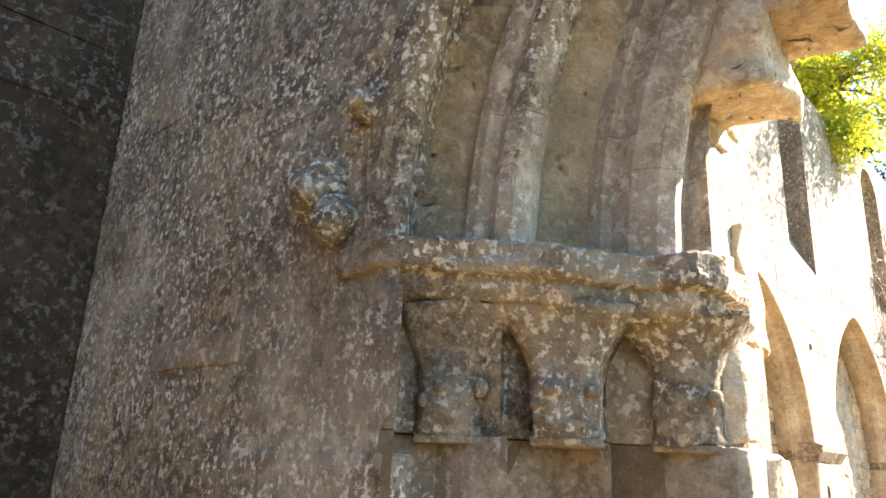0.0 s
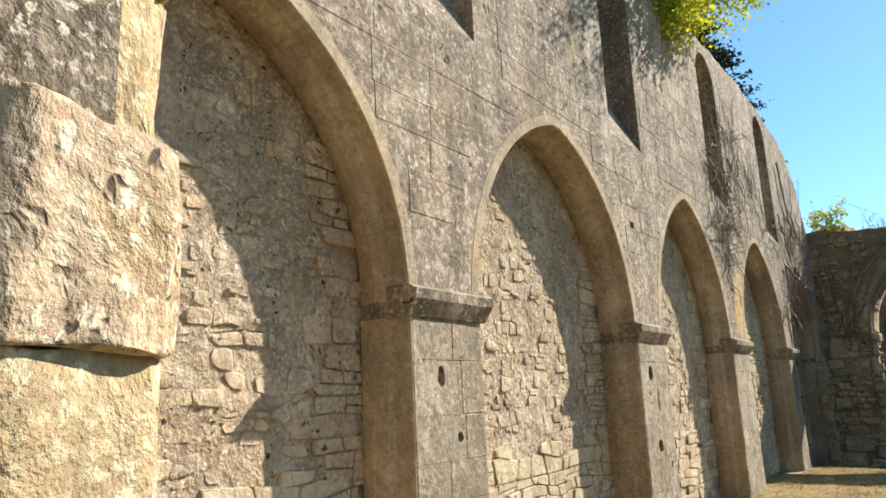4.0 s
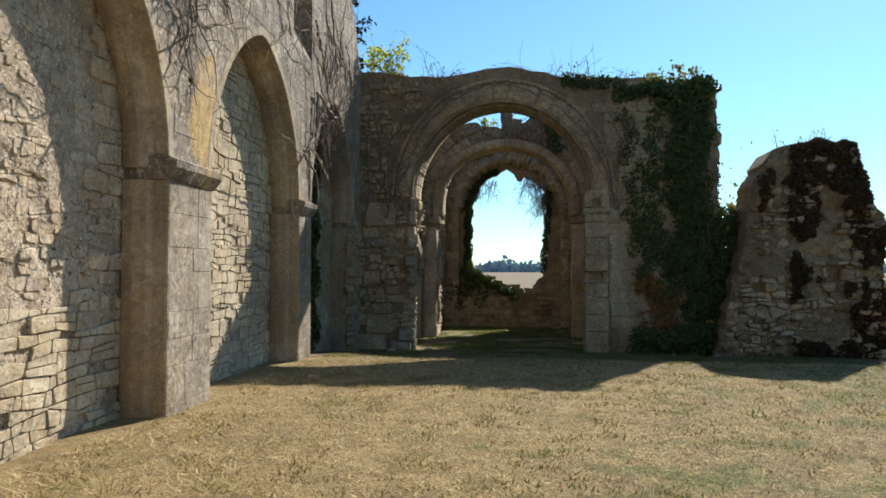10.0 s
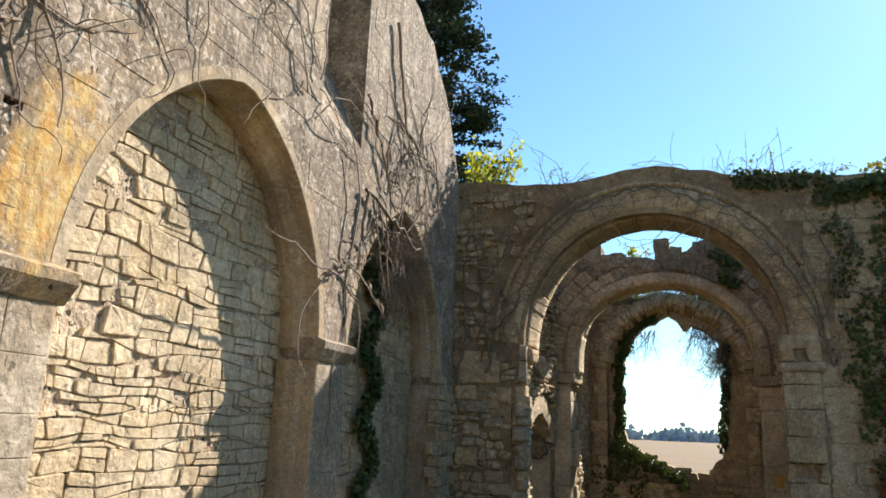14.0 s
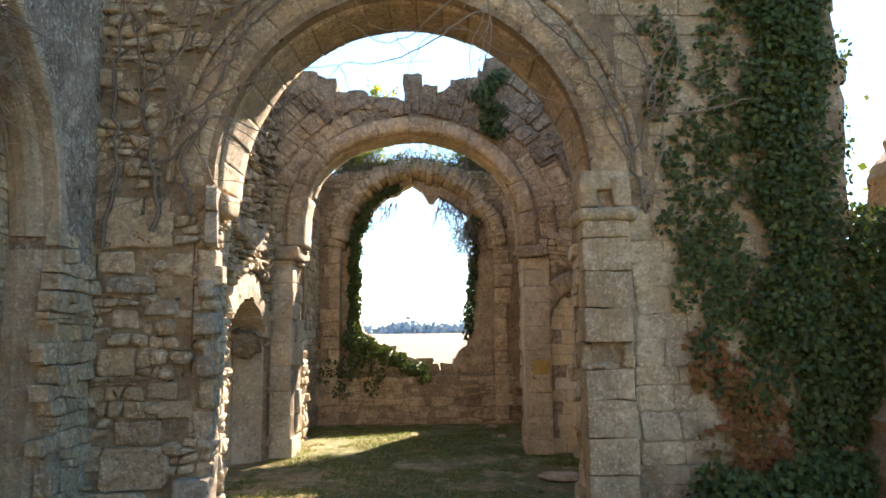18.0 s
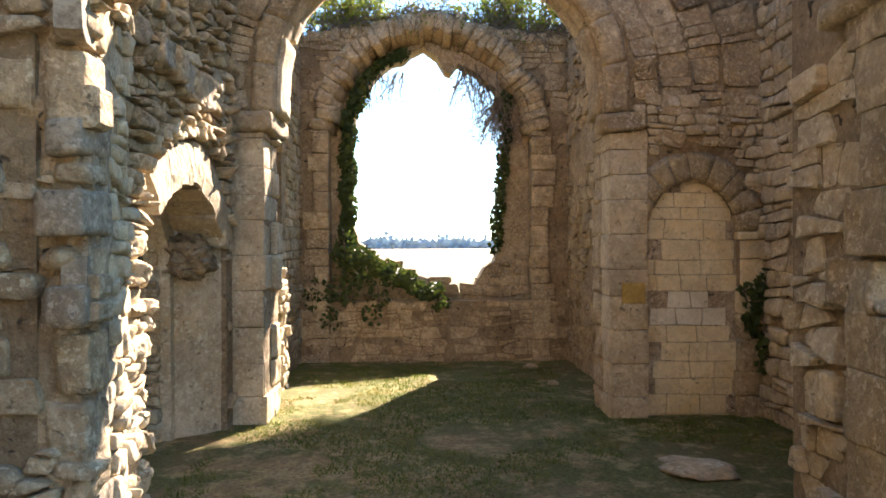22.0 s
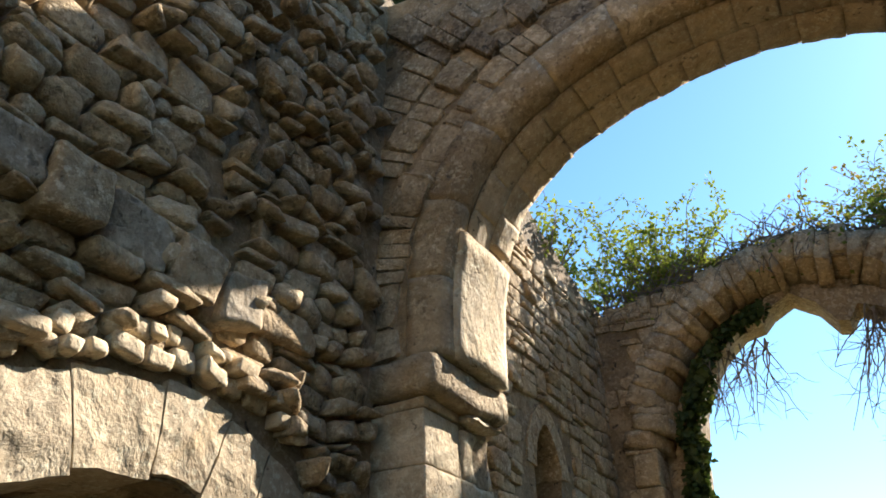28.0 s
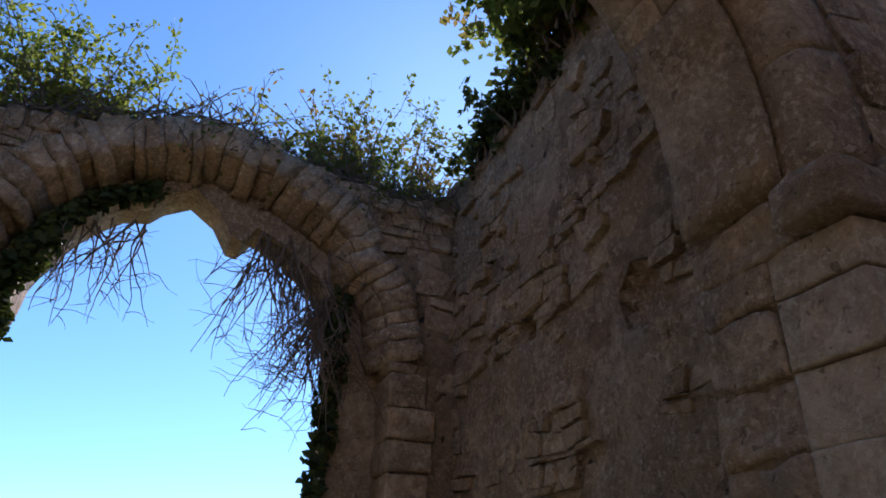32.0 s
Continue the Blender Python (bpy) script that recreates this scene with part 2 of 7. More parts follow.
def ground_mat():
    n = Nodes("dry grass")
    big = n.noise(0.22, 5, 0.6)
    mid = n.noise(1.6, 6, 0.65)
    fine = n.noise(30, 7, 0.78)
    straw = n.mix(n.span(fine, 0.38, 0.62), (0.12, 0.083, 0.035), (0.50, 0.37, 0.18))
    straw = n.mix(n.span(n.noise(2.6, 8, 0.75), 0.45, 0.57, 0, 0.75), straw, (0.20, 0.14, 0.065))
    straw = n.mix(n.span(n.noise(9, 6, 0.7), 0.50, 0.62, 0, 0.55), straw, (0.42, 0.27, 0.115))
    green = n.mix(n.span(fine, 0.38, 0.62), (0.042, 0.052, 0.014), (0.14, 0.17, 0.045))
    sep = n.tree.nodes.new("ShaderNodeSeparateXYZ")
    n.tree.links.new(n.pos, sep.inputs[0])
    toward = n.calc('ADD', n.span(sep.outputs[1], 19, 24.5, 0.0, 0.17), n.span(sep.outputs[0], 0.0, 7, -0.07, 0.17))
    g = n.calc('ADD', n.calc('ADD', n.calc('MULTIPLY', big, 0.5), n.calc('MULTIPLY', mid, 0.72)), toward)
    col = n.mix(n.span(g, 0.60, 0.70, 0, 0.85), straw, green)
    col = n.mix(n.calc('MULTIPLY', n.span(n.noise(0.9, 7, 0.72, distort=0.5), 0.50, 0.60), 0.55), col, n.mix(fine, (0.10, 0.07, 0.035), (0.26, 0.19, 0.095)))
    col = n.mix(n.calc('MULTIPLY', n.span(n.noise(3.7, 7, 0.75), 0.52, 0.62), 0.6), col, n.mix(fine, (0.34, 0.25, 0.12), (0.56, 0.43, 0.22)))
    bare = n.calc('MULTIPLY', n.span(sep.outputs[1], 18.0, 20.0), n.span(sep.outputs[1], 22.0, 24.0, 1, 0))
    bare = n.calc('MULTIPLY', bare, n.span(n.noise(1.1, 6, 0.7), 0.36, 0.60, 0.35, 0.95))
    col = n.mix(bare, col, n.mix(fine, (0.085, 0.055, 0.032), (0.17, 0.115, 0.07)))
    far = n.span(sep.outputs[1], 45, 70)
    col = n.mix(far, col, n.mix(n.noise(0.05, 4, 0.6, n.stretch(0.3, 1.0, 1.0)), (0.15, 0.105, 0.06), (0.205, 0.15, 0.09)))
    col = n.mix(n.span(n.noise(5, 6, 0.7), 0.62, 0.72, 0, 0.5), col, (0.10, 0.075, 0.045))
    nor = n.bump(n.noise(7, 5, 0.7), 0.4, 0.04)
    nor = n.bump(fine, 0.6, 0.025, nor)
    nor = n.bump(n.noise(120, 3, 0.7), 0.7, 0.01, nor)
    return n.done(col, 0.95, nor)


def leaf_mat(name, a, b, c, trans=0.25, gloss=0.06, rough=0.8):
    n = Nodes(name)
    col = n.mix(n.span(n.island, 0.0, 1.0), a, b)
    col = n.mix(n.span(n.noise(1.6, 4, 0.6), 0.5, 0.62), col, c)
    n.bsdf.inputs["Transmission Weight"].default_value = 0.0
    m = n.done(col, rough)
    n.bsdf.inputs["Specular IOR Level"].default_value = gloss
    tr = n.tree.nodes.new("ShaderNodeBsdfTranslucent")
    n.put(tr.inputs["Color"], n.mix(1.0, col, (1.35, 1.35, 0.8), 'MULTIPLY'))
    ms = n.tree.nodes.new("ShaderNodeMixShader")
    ms.inputs[0].default_value = trans
    out = n.tree.nodes["Material Output"]
    n.tree.links.new(n.bsdf.outputs[0], ms.inputs[1])
    n.tree.links.new(tr.outputs[0], ms.inputs[2])
    n.tree.links.new(ms.outputs[0], out.inputs[0])
    return m


def bark_mat(name, a, b):
    n = Nodes(name)
    f = n.noise(22, 6, 0.7)
    return n.done(n.mix(f, a, b), 0.9, n.bump(f, 0.5, 0.01))


GRASS = ground_mat()
BLADES = leaf_mat("dry grass blades", (0.68, 0.54, 0.31), (0.24, 0.175, 0.08), (0.36, 0.29, 0.13), 0.15)
BROWNBLADES = leaf_mat("withered and darkened grass blades", (0.30, 0.20, 0.09), (0.15, 0.10, 0.045), (0.22, 0.16, 0.07), 0.1)
GREENBLADES = leaf_mat("green grass blades", (0.06, 0.085, 0.02), (0.14, 0.17, 0.04), (0.20, 0.17, 0.07), 0.3)
IVY = leaf_mat("ivy leaves", (0.020, 0.036, 0.011), (0.085, 0.11, 0.028), (0.04, 0.062, 0.016), 0.2, 0.2, 0.5)
# Pale leaf tones stand in for sun on the ivy outside the doorway.
SUNLITIVY = leaf_mat("glossy ivy with sunlight in its colour", (0.08, 0.12, 0.045), (0.30, 0.34, 0.17), (0.17, 0.21, 0.08), 0.3, 0.35, 0.4)
REDIVY = leaf_mat("withered creeper", (0.19, 0.065, 0.03), (0.26, 0.13, 0.05), (0.12, 0.09, 0.03), 0.2)
DEADIVY = leaf_mat("dead creeper", (0.035, 0.022, 0.014), (0.085, 0.055, 0.03), (0.05, 0.035, 0.018), 0.1)
LEAVES = leaf_mat("yellow-green leaves", (0.24, 0.27, 0.03), (0.46, 0.42, 0.06), (0.16, 0.22, 0.03), 0.5)
SUNLEAF = leaf_mat("sunlit shrub leaves", (0.10, 0.15, 0.03), (0.24, 0.27, 0.055), (0.15, 0.17, 0.04), 0.42)
SHRUBLEAF = leaf_mat("shrub leaves", (0.07, 0.11, 0.025), (0.17, 0.20, 0.05), (0.20, 0.14, 0.05), 0.4)
NEEDLES = leaf_mat("conifer needles", (0.018, 0.032, 0.022), (0.04, 0.06, 0.04), (0.03, 0.05, 0.03), 0.08)
CORN = leaf_mat("maize leaves", (0.06, 0.115, 0.014), (0.20, 0.28, 0.045), (0.13, 0.20, 0.025), 0.4, 0.02)
# The haze of distance is mixed into these bluish leaf tones.
FARTREES = leaf_mat("far woods with haze in the colour", (0.22, 0.27, 0.33), (0.27, 0.32, 0.36), (0.24, 0.30, 0.34), 0.05)
TWIG = bark_mat("bare twigs", (0.125, 0.095, 0.07), (0.25, 0.20, 0.155))
BARK = bark_mat("bark", (0.09, 0.07, 0.05), (0.19, 0.155, 0.12))

# ---------------- mesh helpers ----------------
def mesh_of(bm, name, mat, smooth=False):
    me = bpy.data.meshes.new(name)
    bm.normal_update()
    bm.to_mesh(me)
    bm.free()
    me.materials.append(mat)
    if smooth:
        me.polygons.foreach_set("use_smooth", [True] * len(me.polygons))
    return me


def part(name, bm, mat, parent=None, label="", smooth=False):
    ob = new(name, mesh_of(bm, name, mat, smooth))
    if parent is not None:
        ob.parent = parent
    return tagged(ob, label)


def raw(name, verts, faces, mat, parent=None, label="", kind="", smooth=False):
    me = bpy.data.meshes.new(name)
    me.from_pydata([tuple(v) for v in verts], [], [tuple(f) for f in faces])
    me.materials.append(mat)
    if smooth:
        me.polygons.foreach_set("use_smooth", [True] * len(me.polygons))
    ob = new(name, me)
    if parent is not None:
        ob.parent = parent
    return tagged(ob, label, kind=kind)


def basis(axis, side):
    """Axes of a wall's face: along, up, outward."""
    if axis == 'x':
        return Vector((0, side, 0)), Vector((0, 0, 1)), Vector((side, 0, 0))
    return Vector((-side, 0, 0)), Vector((0, 0, 1)), Vector((0, side, 0))


def at_wall(axis, plane, u, v, out=0.0, side=1):
    return Vector((plane + side * out, u, v)) if axis == 'x' else Vector((u, plane + side * out, v))


def jag(points, step, amp, rng, keep=()):
    """A line broken into short uneven pieces."""
    out = []
    for a, b in zip(points, points[1:]):
        n = max(1, int(math.dist(a, b) / step))
        for i in range(n):
            f = i / n
            d = 0 if (i == 0 and a in keep) else amp
            out.append((a[0] + (b[0] - a[0]) * f + rng.uniform(-d, d), a[1] + (b[1] - a[1]) * f + rng.uniform(-d, d)))
    out.append(points[-1])
    return out


def slab(name, axis, near, far, outline, holes, mat, parent=None, label="", smooth=False):
    """A wall cut to an outline, with holes, from the plane near to the plane far."""
    bm = bmesh.new()
    for loop in (outline, *holes):
        vs = [bm.verts.new(at_wall(axis, near, u, v)) for u, v in loop]
        for a, b in zip(vs, vs[1:] + vs[:1]):
            bm.edges.new((a, b))
    bmesh.ops.triangle_fill(bm, use_beauty=True, use_dissolve=False, edges=bm.edges[:])
    got = bmesh.ops.extrude_face_region(bm, geom=bm.faces[:])
    move = Vector((far - near, 0, 0)) if axis == 'x' else Vector((0, far - near, 0))
    bmesh.ops.translate(bm, vec=move, verts=[g for g in got["geom"] if isinstance(g, bmesh.types.BMVert)])
    bmesh.ops.recalc_face_normals(bm, faces=bm.faces[:])
    return part(name, bm, mat, parent, label, smooth)


def pointed(l, r, spring, apex, n=14):
    """The line of a pointed arch from its left to its right springing."""
    half = (r - l) / 2
    rise = apex - spring
    rad = (rise * rise + half * half) / (2 * half)
    end = math.asin(min(1, rise / rad))
    left = [(l + rad - rad * math.cos(end * i / n), spring + rad * math.sin(end * i / n)) for i in range(n + 1)]
    return left + [(l + r - u, v) for u, v in left[-2::-1]]


def round_arch(c, spring, rad, n=28, rise=None):
    rise = rise or rad
    return [(c - rad * math.cos(math.pi * i / n), spring + rise * math.sin(math.pi * i / n)) for i in range(n + 1)]


def inside_poly(u, v, poly):
    hit = False
    for (a, b), (c, d) in zip(poly, poly[1:] + poly[:1]):
        if (b > v) != (d > v) and u < (c - a) * (v - b) / (d - b) + a:
            hit = not hit
    return hit


# ---------------- stones ----------------
def courses(u0, u1, v0, v1, fits, heights, widths, rng, gap=0.012, need=5, wave=0.02, skew=0.10, miss=0.0):
    """Cells (four corners each) of uneven courses within the area where fits(u, v) holds."""
    out = []
    seed = rng.uniform(0, 90)
    rows = [v0]
    while rows[-1] < v1:
        rows.append(rows[-1] + rng.uniform(*heights))

    def edge(j, u):
        return rows[j] + wave * noise.noise(Vector((u * 1.9, j * 7.3, seed))) * 2
    g = gap / 2
    for j in range(len(rows) - 1):
        h = rows[j + 1] - rows[j]
        u = u0 - rng.uniform(0, widths[1])
        lean = 0.0
        while u < u1:
            w = rng.uniform(*widths) * (0.7 + 0.6 * h / heights[1])
            next_lean = rng.uniform(-skew, skew) * h
            a, b, c, d = u - lean, u + w - next_lean, u + w + next_lean, u + lean
            q = [(a + g, edge(j, a) + g), (b - g, edge(j, b) + g), (c - g, edge(j + 1, c) - g), (d + g, edge(j + 1, d) - g)]
            cu, cv = sum(p[0] for p in q) / 4, sum(p[1] for p in q) / 4
            if sum(fits(*p) for p in q) + fits(cu, cv) >= need and fits(cu, cv) and rng.random() >= miss:
                if miss >= 0 and wave > 0.015 and h > 0.13 and rng.random() < 0.16:
                    m = rng.uniform(.4, .6)
                    l = [tuple(q[0][i] + (q[3][i] - q[0][i]) * m for i in (0, 1)), tuple(q[1][i] + (q[2][i] - q[1][i]) * m for i in (0, 1))]
                    out.append([q[0], q[1], (l[1][0], l[1][1] - g), (l[0][0], l[0][1] - g)])
                    out.append([(l[0][0], l[0][1] + g), (l[1][0], l[1][1] + g), q[2], q[3]])
                else:
                    out.append(q)
            lean = next_lean
            u += w
    return out


STYLES = {  # corner cut, first and second inset, roughness, dome, tilt of the face
    'rubble': (0.20, 0.05, 0.18, 0.09, 0.12, 0.24),
    'rough': (0.15, 0.03, 0.12, 0.07, 0.05, 0.18),
    'flush': (0.26, 0.05, 0.16, 0.10, 0.10, 0.45),
    'laid': (0.14, 0.03, 0.10, 0.05, 0.02, 0.06),
    'cobble': (0.24, 0.06, 0.20, 0.10, 0.13, 0.26),
    'block': (0.035, 0.012, 0.045, 0.006, 0.0, 0.012),
}


def stone(q, style, out, rng):
    """Points and faces of one worn stone over a four-cornered cell; x along, y up, z outward."""
    cut, in1, in2, rough, dome, tilt = STYLES[style]
    cu, cv = sum(p[0] for p in q) / 4, sum(p[1] for p in q) / 4
    size = min(math.dist(q[0], q[1]), math.dist(q[1], q[2]))
    ring = []
    for i in range(4):
        p, a, b = q[i], q[i - 1], q[(i + 1) % 4]
        ka = cut * size * rng.uniform(.4, 1.3) / max(1e-6, math.dist(p, a))
        kb = cut * size * rng.uniform(.4, 1.3) / max(1e-6, math.dist(p, b))
        ring.append((p[0] + (a[0] - p[0]) * min(.42, ka), p[1] + (a[1] - p[1]) * min(.42, ka)))
        ring.append((p[0] + (b[0] - p[0]) * min(.42, kb), p[1] + (b[1] - p[1]) * min(.42, kb)))
    w = max(0.05, abs(q[1][0] - q[0][0]))
    h = max(0.05, abs(q[3][1] - q[0][1]))
    tu, tv = rng.uniform(-tilt, tilt), rng.uniform(-tilt, tilt)
    r = rough * size
    vs = []
    for z, inset in ((-0.10, 0.0), (out * 0.55, 0.0), (out * 0.9, in1 * size), (out, in2 * size)):
        for x, y in ring:
            dx, dy = x - cu, y - cv
            l = math.hypot(dx, dy) + 1e-6
            k = max(0.2, 1 - inset / l)
            z2 = z if z < 0 else z + out * min(0.5, max(-0.5, (tu * dx / w + tv * dy / h) * 2)) + rng.uniform(-1, 1) * min(r, out * .5) * .5
            vs.append((dx * k + (rng.uniform(-r, r) * .5 if z > 0 else 0), dy * k + (rng.uniform(-r, r) * .5 if z > 0 else 0), z2))
    n = len(ring)
    fs = []
    for k in range(3):
        for i in range(n):
            j = (i + 1) % n
            fs.append((k * n + i, k * n + j, k * n + n + j, k * n + n + i))
    if dome:
        vs.append((rng.uniform(-.1, .1) * w, rng.uniform(-.1, .1) * h, out * (1 + dome)))
        fs += [(3 * n + i, 3 * n + (i + 1) % n, 4 * n) for i in range(n)]
    else:
        fs.append(tuple(range(3 * n, 4 * n)))
    return (cu, cv), vs, fs


def masonry(wall, axis, plane, side, cells, style, mat, proud, rng, most=260, near=1.6, name="stone", tilt=0, joined="stonework", middle=None):
    """Sets stones into a wall's face: those nearest to the passage as pieces, the rest as one mesh."""
    X, Y, Z = basis(axis, side)
    if side * (1 if axis == 'x' else -1) < 0:
        cells = [[(-u, v) for u, v in q][::-1] for q in cells]
        cells = [q[2:] + q[:2] for q in cells]
        middle = None if middle is None else -middle
    mid = lambda q: (sum(p[0] for p in q) / 4, sum(p[1] for p in q) / 4)
    if middle is None:
        order = sorted(cells, key=lambda q: abs(mid(q)[1] - near))
    else:
        order = sorted(cells, key=lambda q: (mid(q)[0] - middle) ** 2 + (mid(q)[1] - near) ** 2)
    flip = -1 if side * (1 if axis == 'x' else -1) < 0 else 1
    verts, faces = [], []
    for k, q in enumerate(order):
        (cu, cv), vs, fs = stone(q, style, rng.uniform(*proud), rng)
        m = Matrix((X, Y, Z)).transposed().to_4x4()
        m.translation = at_wall(axis, plane, cu * flip, cv, 0, side)
        if k < most:
            me = bpy.data.meshes.new(name)
            me.from_pydata(vs, [], fs)
            me.materials.append(mat)
            if style in ('rubble', 'flush', 'cobble'):
                me.polygons.foreach_set("use_smooth", [True] * len(fs))
            ob = new(name, me)
            ob.parent = wall
            ob.matrix_basis = m
        else:
            base = len(verts)
            verts.extend(m @ Vector(p) for p in vs)
            faces.extend([base + i for i in f] for f in fs)
    if faces:
        raw(joined, verts, faces, mat, wall, kind="stuff", smooth=style in ('rubble', 'flush', 'cobble'))


def bar(bm, section, path, closed=False):
    """Sweeps rows of points (one list of 3D points for each step) into a skin with end caps."""
    loops = [[bm.verts.new(p) for p in row] for row in path]
    n = len(loops[0])
    for a, b in zip(loops, loops[1:]):
        for i in range(n):
            bm.faces.new((a[i], a[(i + 1) % n], b[(i + 1) % n], b[i]))
    bm.faces.new(loops[0][::-1])
    bm.faces.new(loops[-1])
    bmesh.ops.recalc_face_normals(bm, faces=bm.faces[:])


def lining(wall, axis, curve, section, mat, step, rng, name="voussoir", gap=0.004, jitter=0.006, skip=lambda f: False):
    """Wedge stones along a curve in a wall. section: (depth coordinate, offset outward from the opening)."""
    # arc length of the curve
    length = [0]
    for a, b in zip(curve, curve[1:]):
        length.append(length[-1] + math.dist(a, b))
    total = length[-1]

    def point(s):
        s = min(max(s, 0), total)
        i = min(max(1, next((k for k, l in enumerate(length) if l >= s), len(length) - 1)), len(curve) - 1)
        f = (s - length[i - 1]) / max(1e-9, length[i] - length[i - 1])
        a, b = curve[i - 1], curve[i]
        t = Vector((b[0] - a[0], b[1] - a[1])).normalized()
        return Vector((a[0] + (b[0] - a[0]) * f, a[1] + (b[1] - a[1]) * f)), Vector((-t.y, t.x))

    count = max(1, round(total / step))
    cuts = [total * (i + (rng.uniform(-.3, .3) * min(1, 20 * jitter) if 0 < i < count else 0)) / count for i in range(count + 1)]
    made = []
    for a, b in zip(cuts, cuts[1:]):
        if skip((a + b) / 2 / total):
            continue
        off = rng.uniform(-jitter, jitter)
        bm = bmesh.new()
        rows = []
        for k in range(4):
            s = a + gap + (b - a - 2 * gap) * k / 3
            p, nrm = point(s)
            rows.append([at_wall(axis, d, p.x + nrm.x * (o + off), p.y + nrm.y * (o + off)) for d, o in section])
        bar(bm, section, rows)
        made.append(part(name, bm, mat, wall))
    return made


def box(bm, lo, hi, bevel=0.0):
    got = bmesh.ops.create_cube(bm, size=1.0)
    for v in got["verts"]:
        v.co = Vector([lo[i] + (hi[i] - lo[i]) * (v.co[i] + 0.5) for i in range(3)])
    if bevel:
        es = list({e for v in got["verts"] for e in v.link_edges})
        bmesh.ops.bevel(bm, geom=es, offset=bevel, segments=2, affect='EDGES', profile=0.6)


def rough_box(name, lo, hi, mat, parent, rng, cut=0.12, wob=0.02, label="", bevel=0.02):
    """A worn block: a cut-up box with uneven faces."""
    bm = bmesh.new()
    box(bm, lo, hi, bevel)
    size = max(hi[i] - lo[i] for i in range(3))
    n = min(10, max(1, int(size / cut)))
    bmesh.ops.subdivide_edges(bm, edges=[e for e in bm.edges if e.calc_length() > cut * 1.5], cuts=n, use_grid_fill=True)
    off = Vector((rng.uniform(0, 50), rng.uniform(0, 50), 0))
    for v in bm.verts:
        v.co += noise.noise_vector(v.co * 3.1 + off) * wob + noise.noise_vector(v.co * 9 + off) * wob * 0.5
    return part(name, bm, mat, parent, label, True)


def tube(bm, pts, radii, sides=6):
    loops = []
    for i, p in enumerate(pts):
        d = (pts[min(i + 1, len(pts) - 1)] - pts[max(i - 1, 0)]).normalized()
        a = d.orthogonal().normalized()
        b = d.cross(a)
        loops.append([bm.verts.new(p + (a * math.cos(2 * math.pi * k / sides) + b * math.sin(2 * math.pi * k / sides)) * radii[i]) for k in range(sides)])
    for l, m in zip(loops, loops[1:]):
        for k in range(sides):
            bm.faces.new((l[k], l[(k + 1) % sides], m[(k + 1) % sides], m[k]))


class Tubes:
    """Many thin stems gathered into one mesh."""
    def __init__(self):
        self.v, self.f = [], []

    def add(self, pts, r0, r1, sides=4):
        base = len(self.v)
        n = len(pts)
        for i, p in enumerate(pts):
            d = (pts[min(i + 1, n - 1)] - pts[max(i - 1, 0)]).normalized()
            a = d.orthogonal().normalized()
            b = d.cross(a)
            r = r0 + (r1 - r0) * i / max(1, n - 1)
            for k in range(sides):
                t = 2 * math.pi * k / sides
                self.v.append(p + (a * math.cos(t) + b * math.sin(t)) * r)
        for i in range(n - 1):
            for k in range(sides):
                q = base + i * sides
                self.f.append((q + k, q + (k + 1) % sides, q + sides + (k + 1) % sides, q + sides + k))


class Leaves:
    """Many small leaves gathered into one mesh."""
    def __init__(self):
        self.v, self.f = [], []

    def add(self, p, out, size, rng, spread=0.9, long=1.25):
        d = Vector((out[0] + rng.gauss(0, spread), out[1] + rng.gauss(0, spread), out[2] + rng.gauss(0, spread)))
        d = d.normalized() if d.length > 1e-4 else Vector((0, 0, 1))
        a = d.orthogonal().normalized()
        a.rotate(Matrix.Rotation(rng.uniform(0, 6.28), 3, d))
        b = d.cross(a)
        s = size * rng.uniform(0.65, 1.25)
        n = len(self.v)
        p = Vector(p)
        self.v += [p - a * s * 0.5 * long, p + b * s * 0.42 + d * s * 0.08, p + a * s * 0.5 * long, p - b * s * 0.42 + d * s * 0.08]
        self.f += [(n, n + 1, n + 2), (n, n + 2, n + 3)]


def thing(name, label, category, where=(0, 0, 0), group="", kind=""):
    ob = new(name)
    ob.location = where
    ob.empty_display_size = 0.2
    return tagged(ob, label, category, group, kind)


# The nave and its porch are laid out square to the axes and then turned: the chancel stands at a slight angle to them.
NAVE = Matrix.Translation((-2.985, 18.39, 0)) @ Matrix.Rotation(0.0386, 4, 'Z') @ Matrix.Translation((2.95, -18.758, 0))


def in_nave(ob):
    ob.matrix_basis = NAVE @ ob.matrix_basis
    return ob


# ---------------- ground ----------------
LEVELS = [(-2000, 0.30), (-5, 0.30), (0, 0.30), (5, 0.12), (9, 0.0), (19, 0.0), (23, -0.30), (25, -0.40), (31, -0.47), (40, -0.5), (2500, -0.5)]


def level(x, y):
    z = next(a[1] + (b[1] - a[1]) * (y - a[0]) / (b[0] - a[0]) for a, b in zip(LEVELS, LEVELS[1:]) if y <= b[0])
    near = max(0.0, 1 - max(abs(x) / 40, abs(y - 15) / 60))
    return z + near * (0.03 * noise.noise(Vector((x * 0.6, y * 0.6, 0))) + 0.012 * noise.noise(Vector((x * 2.7, y * 2.7, 3))))


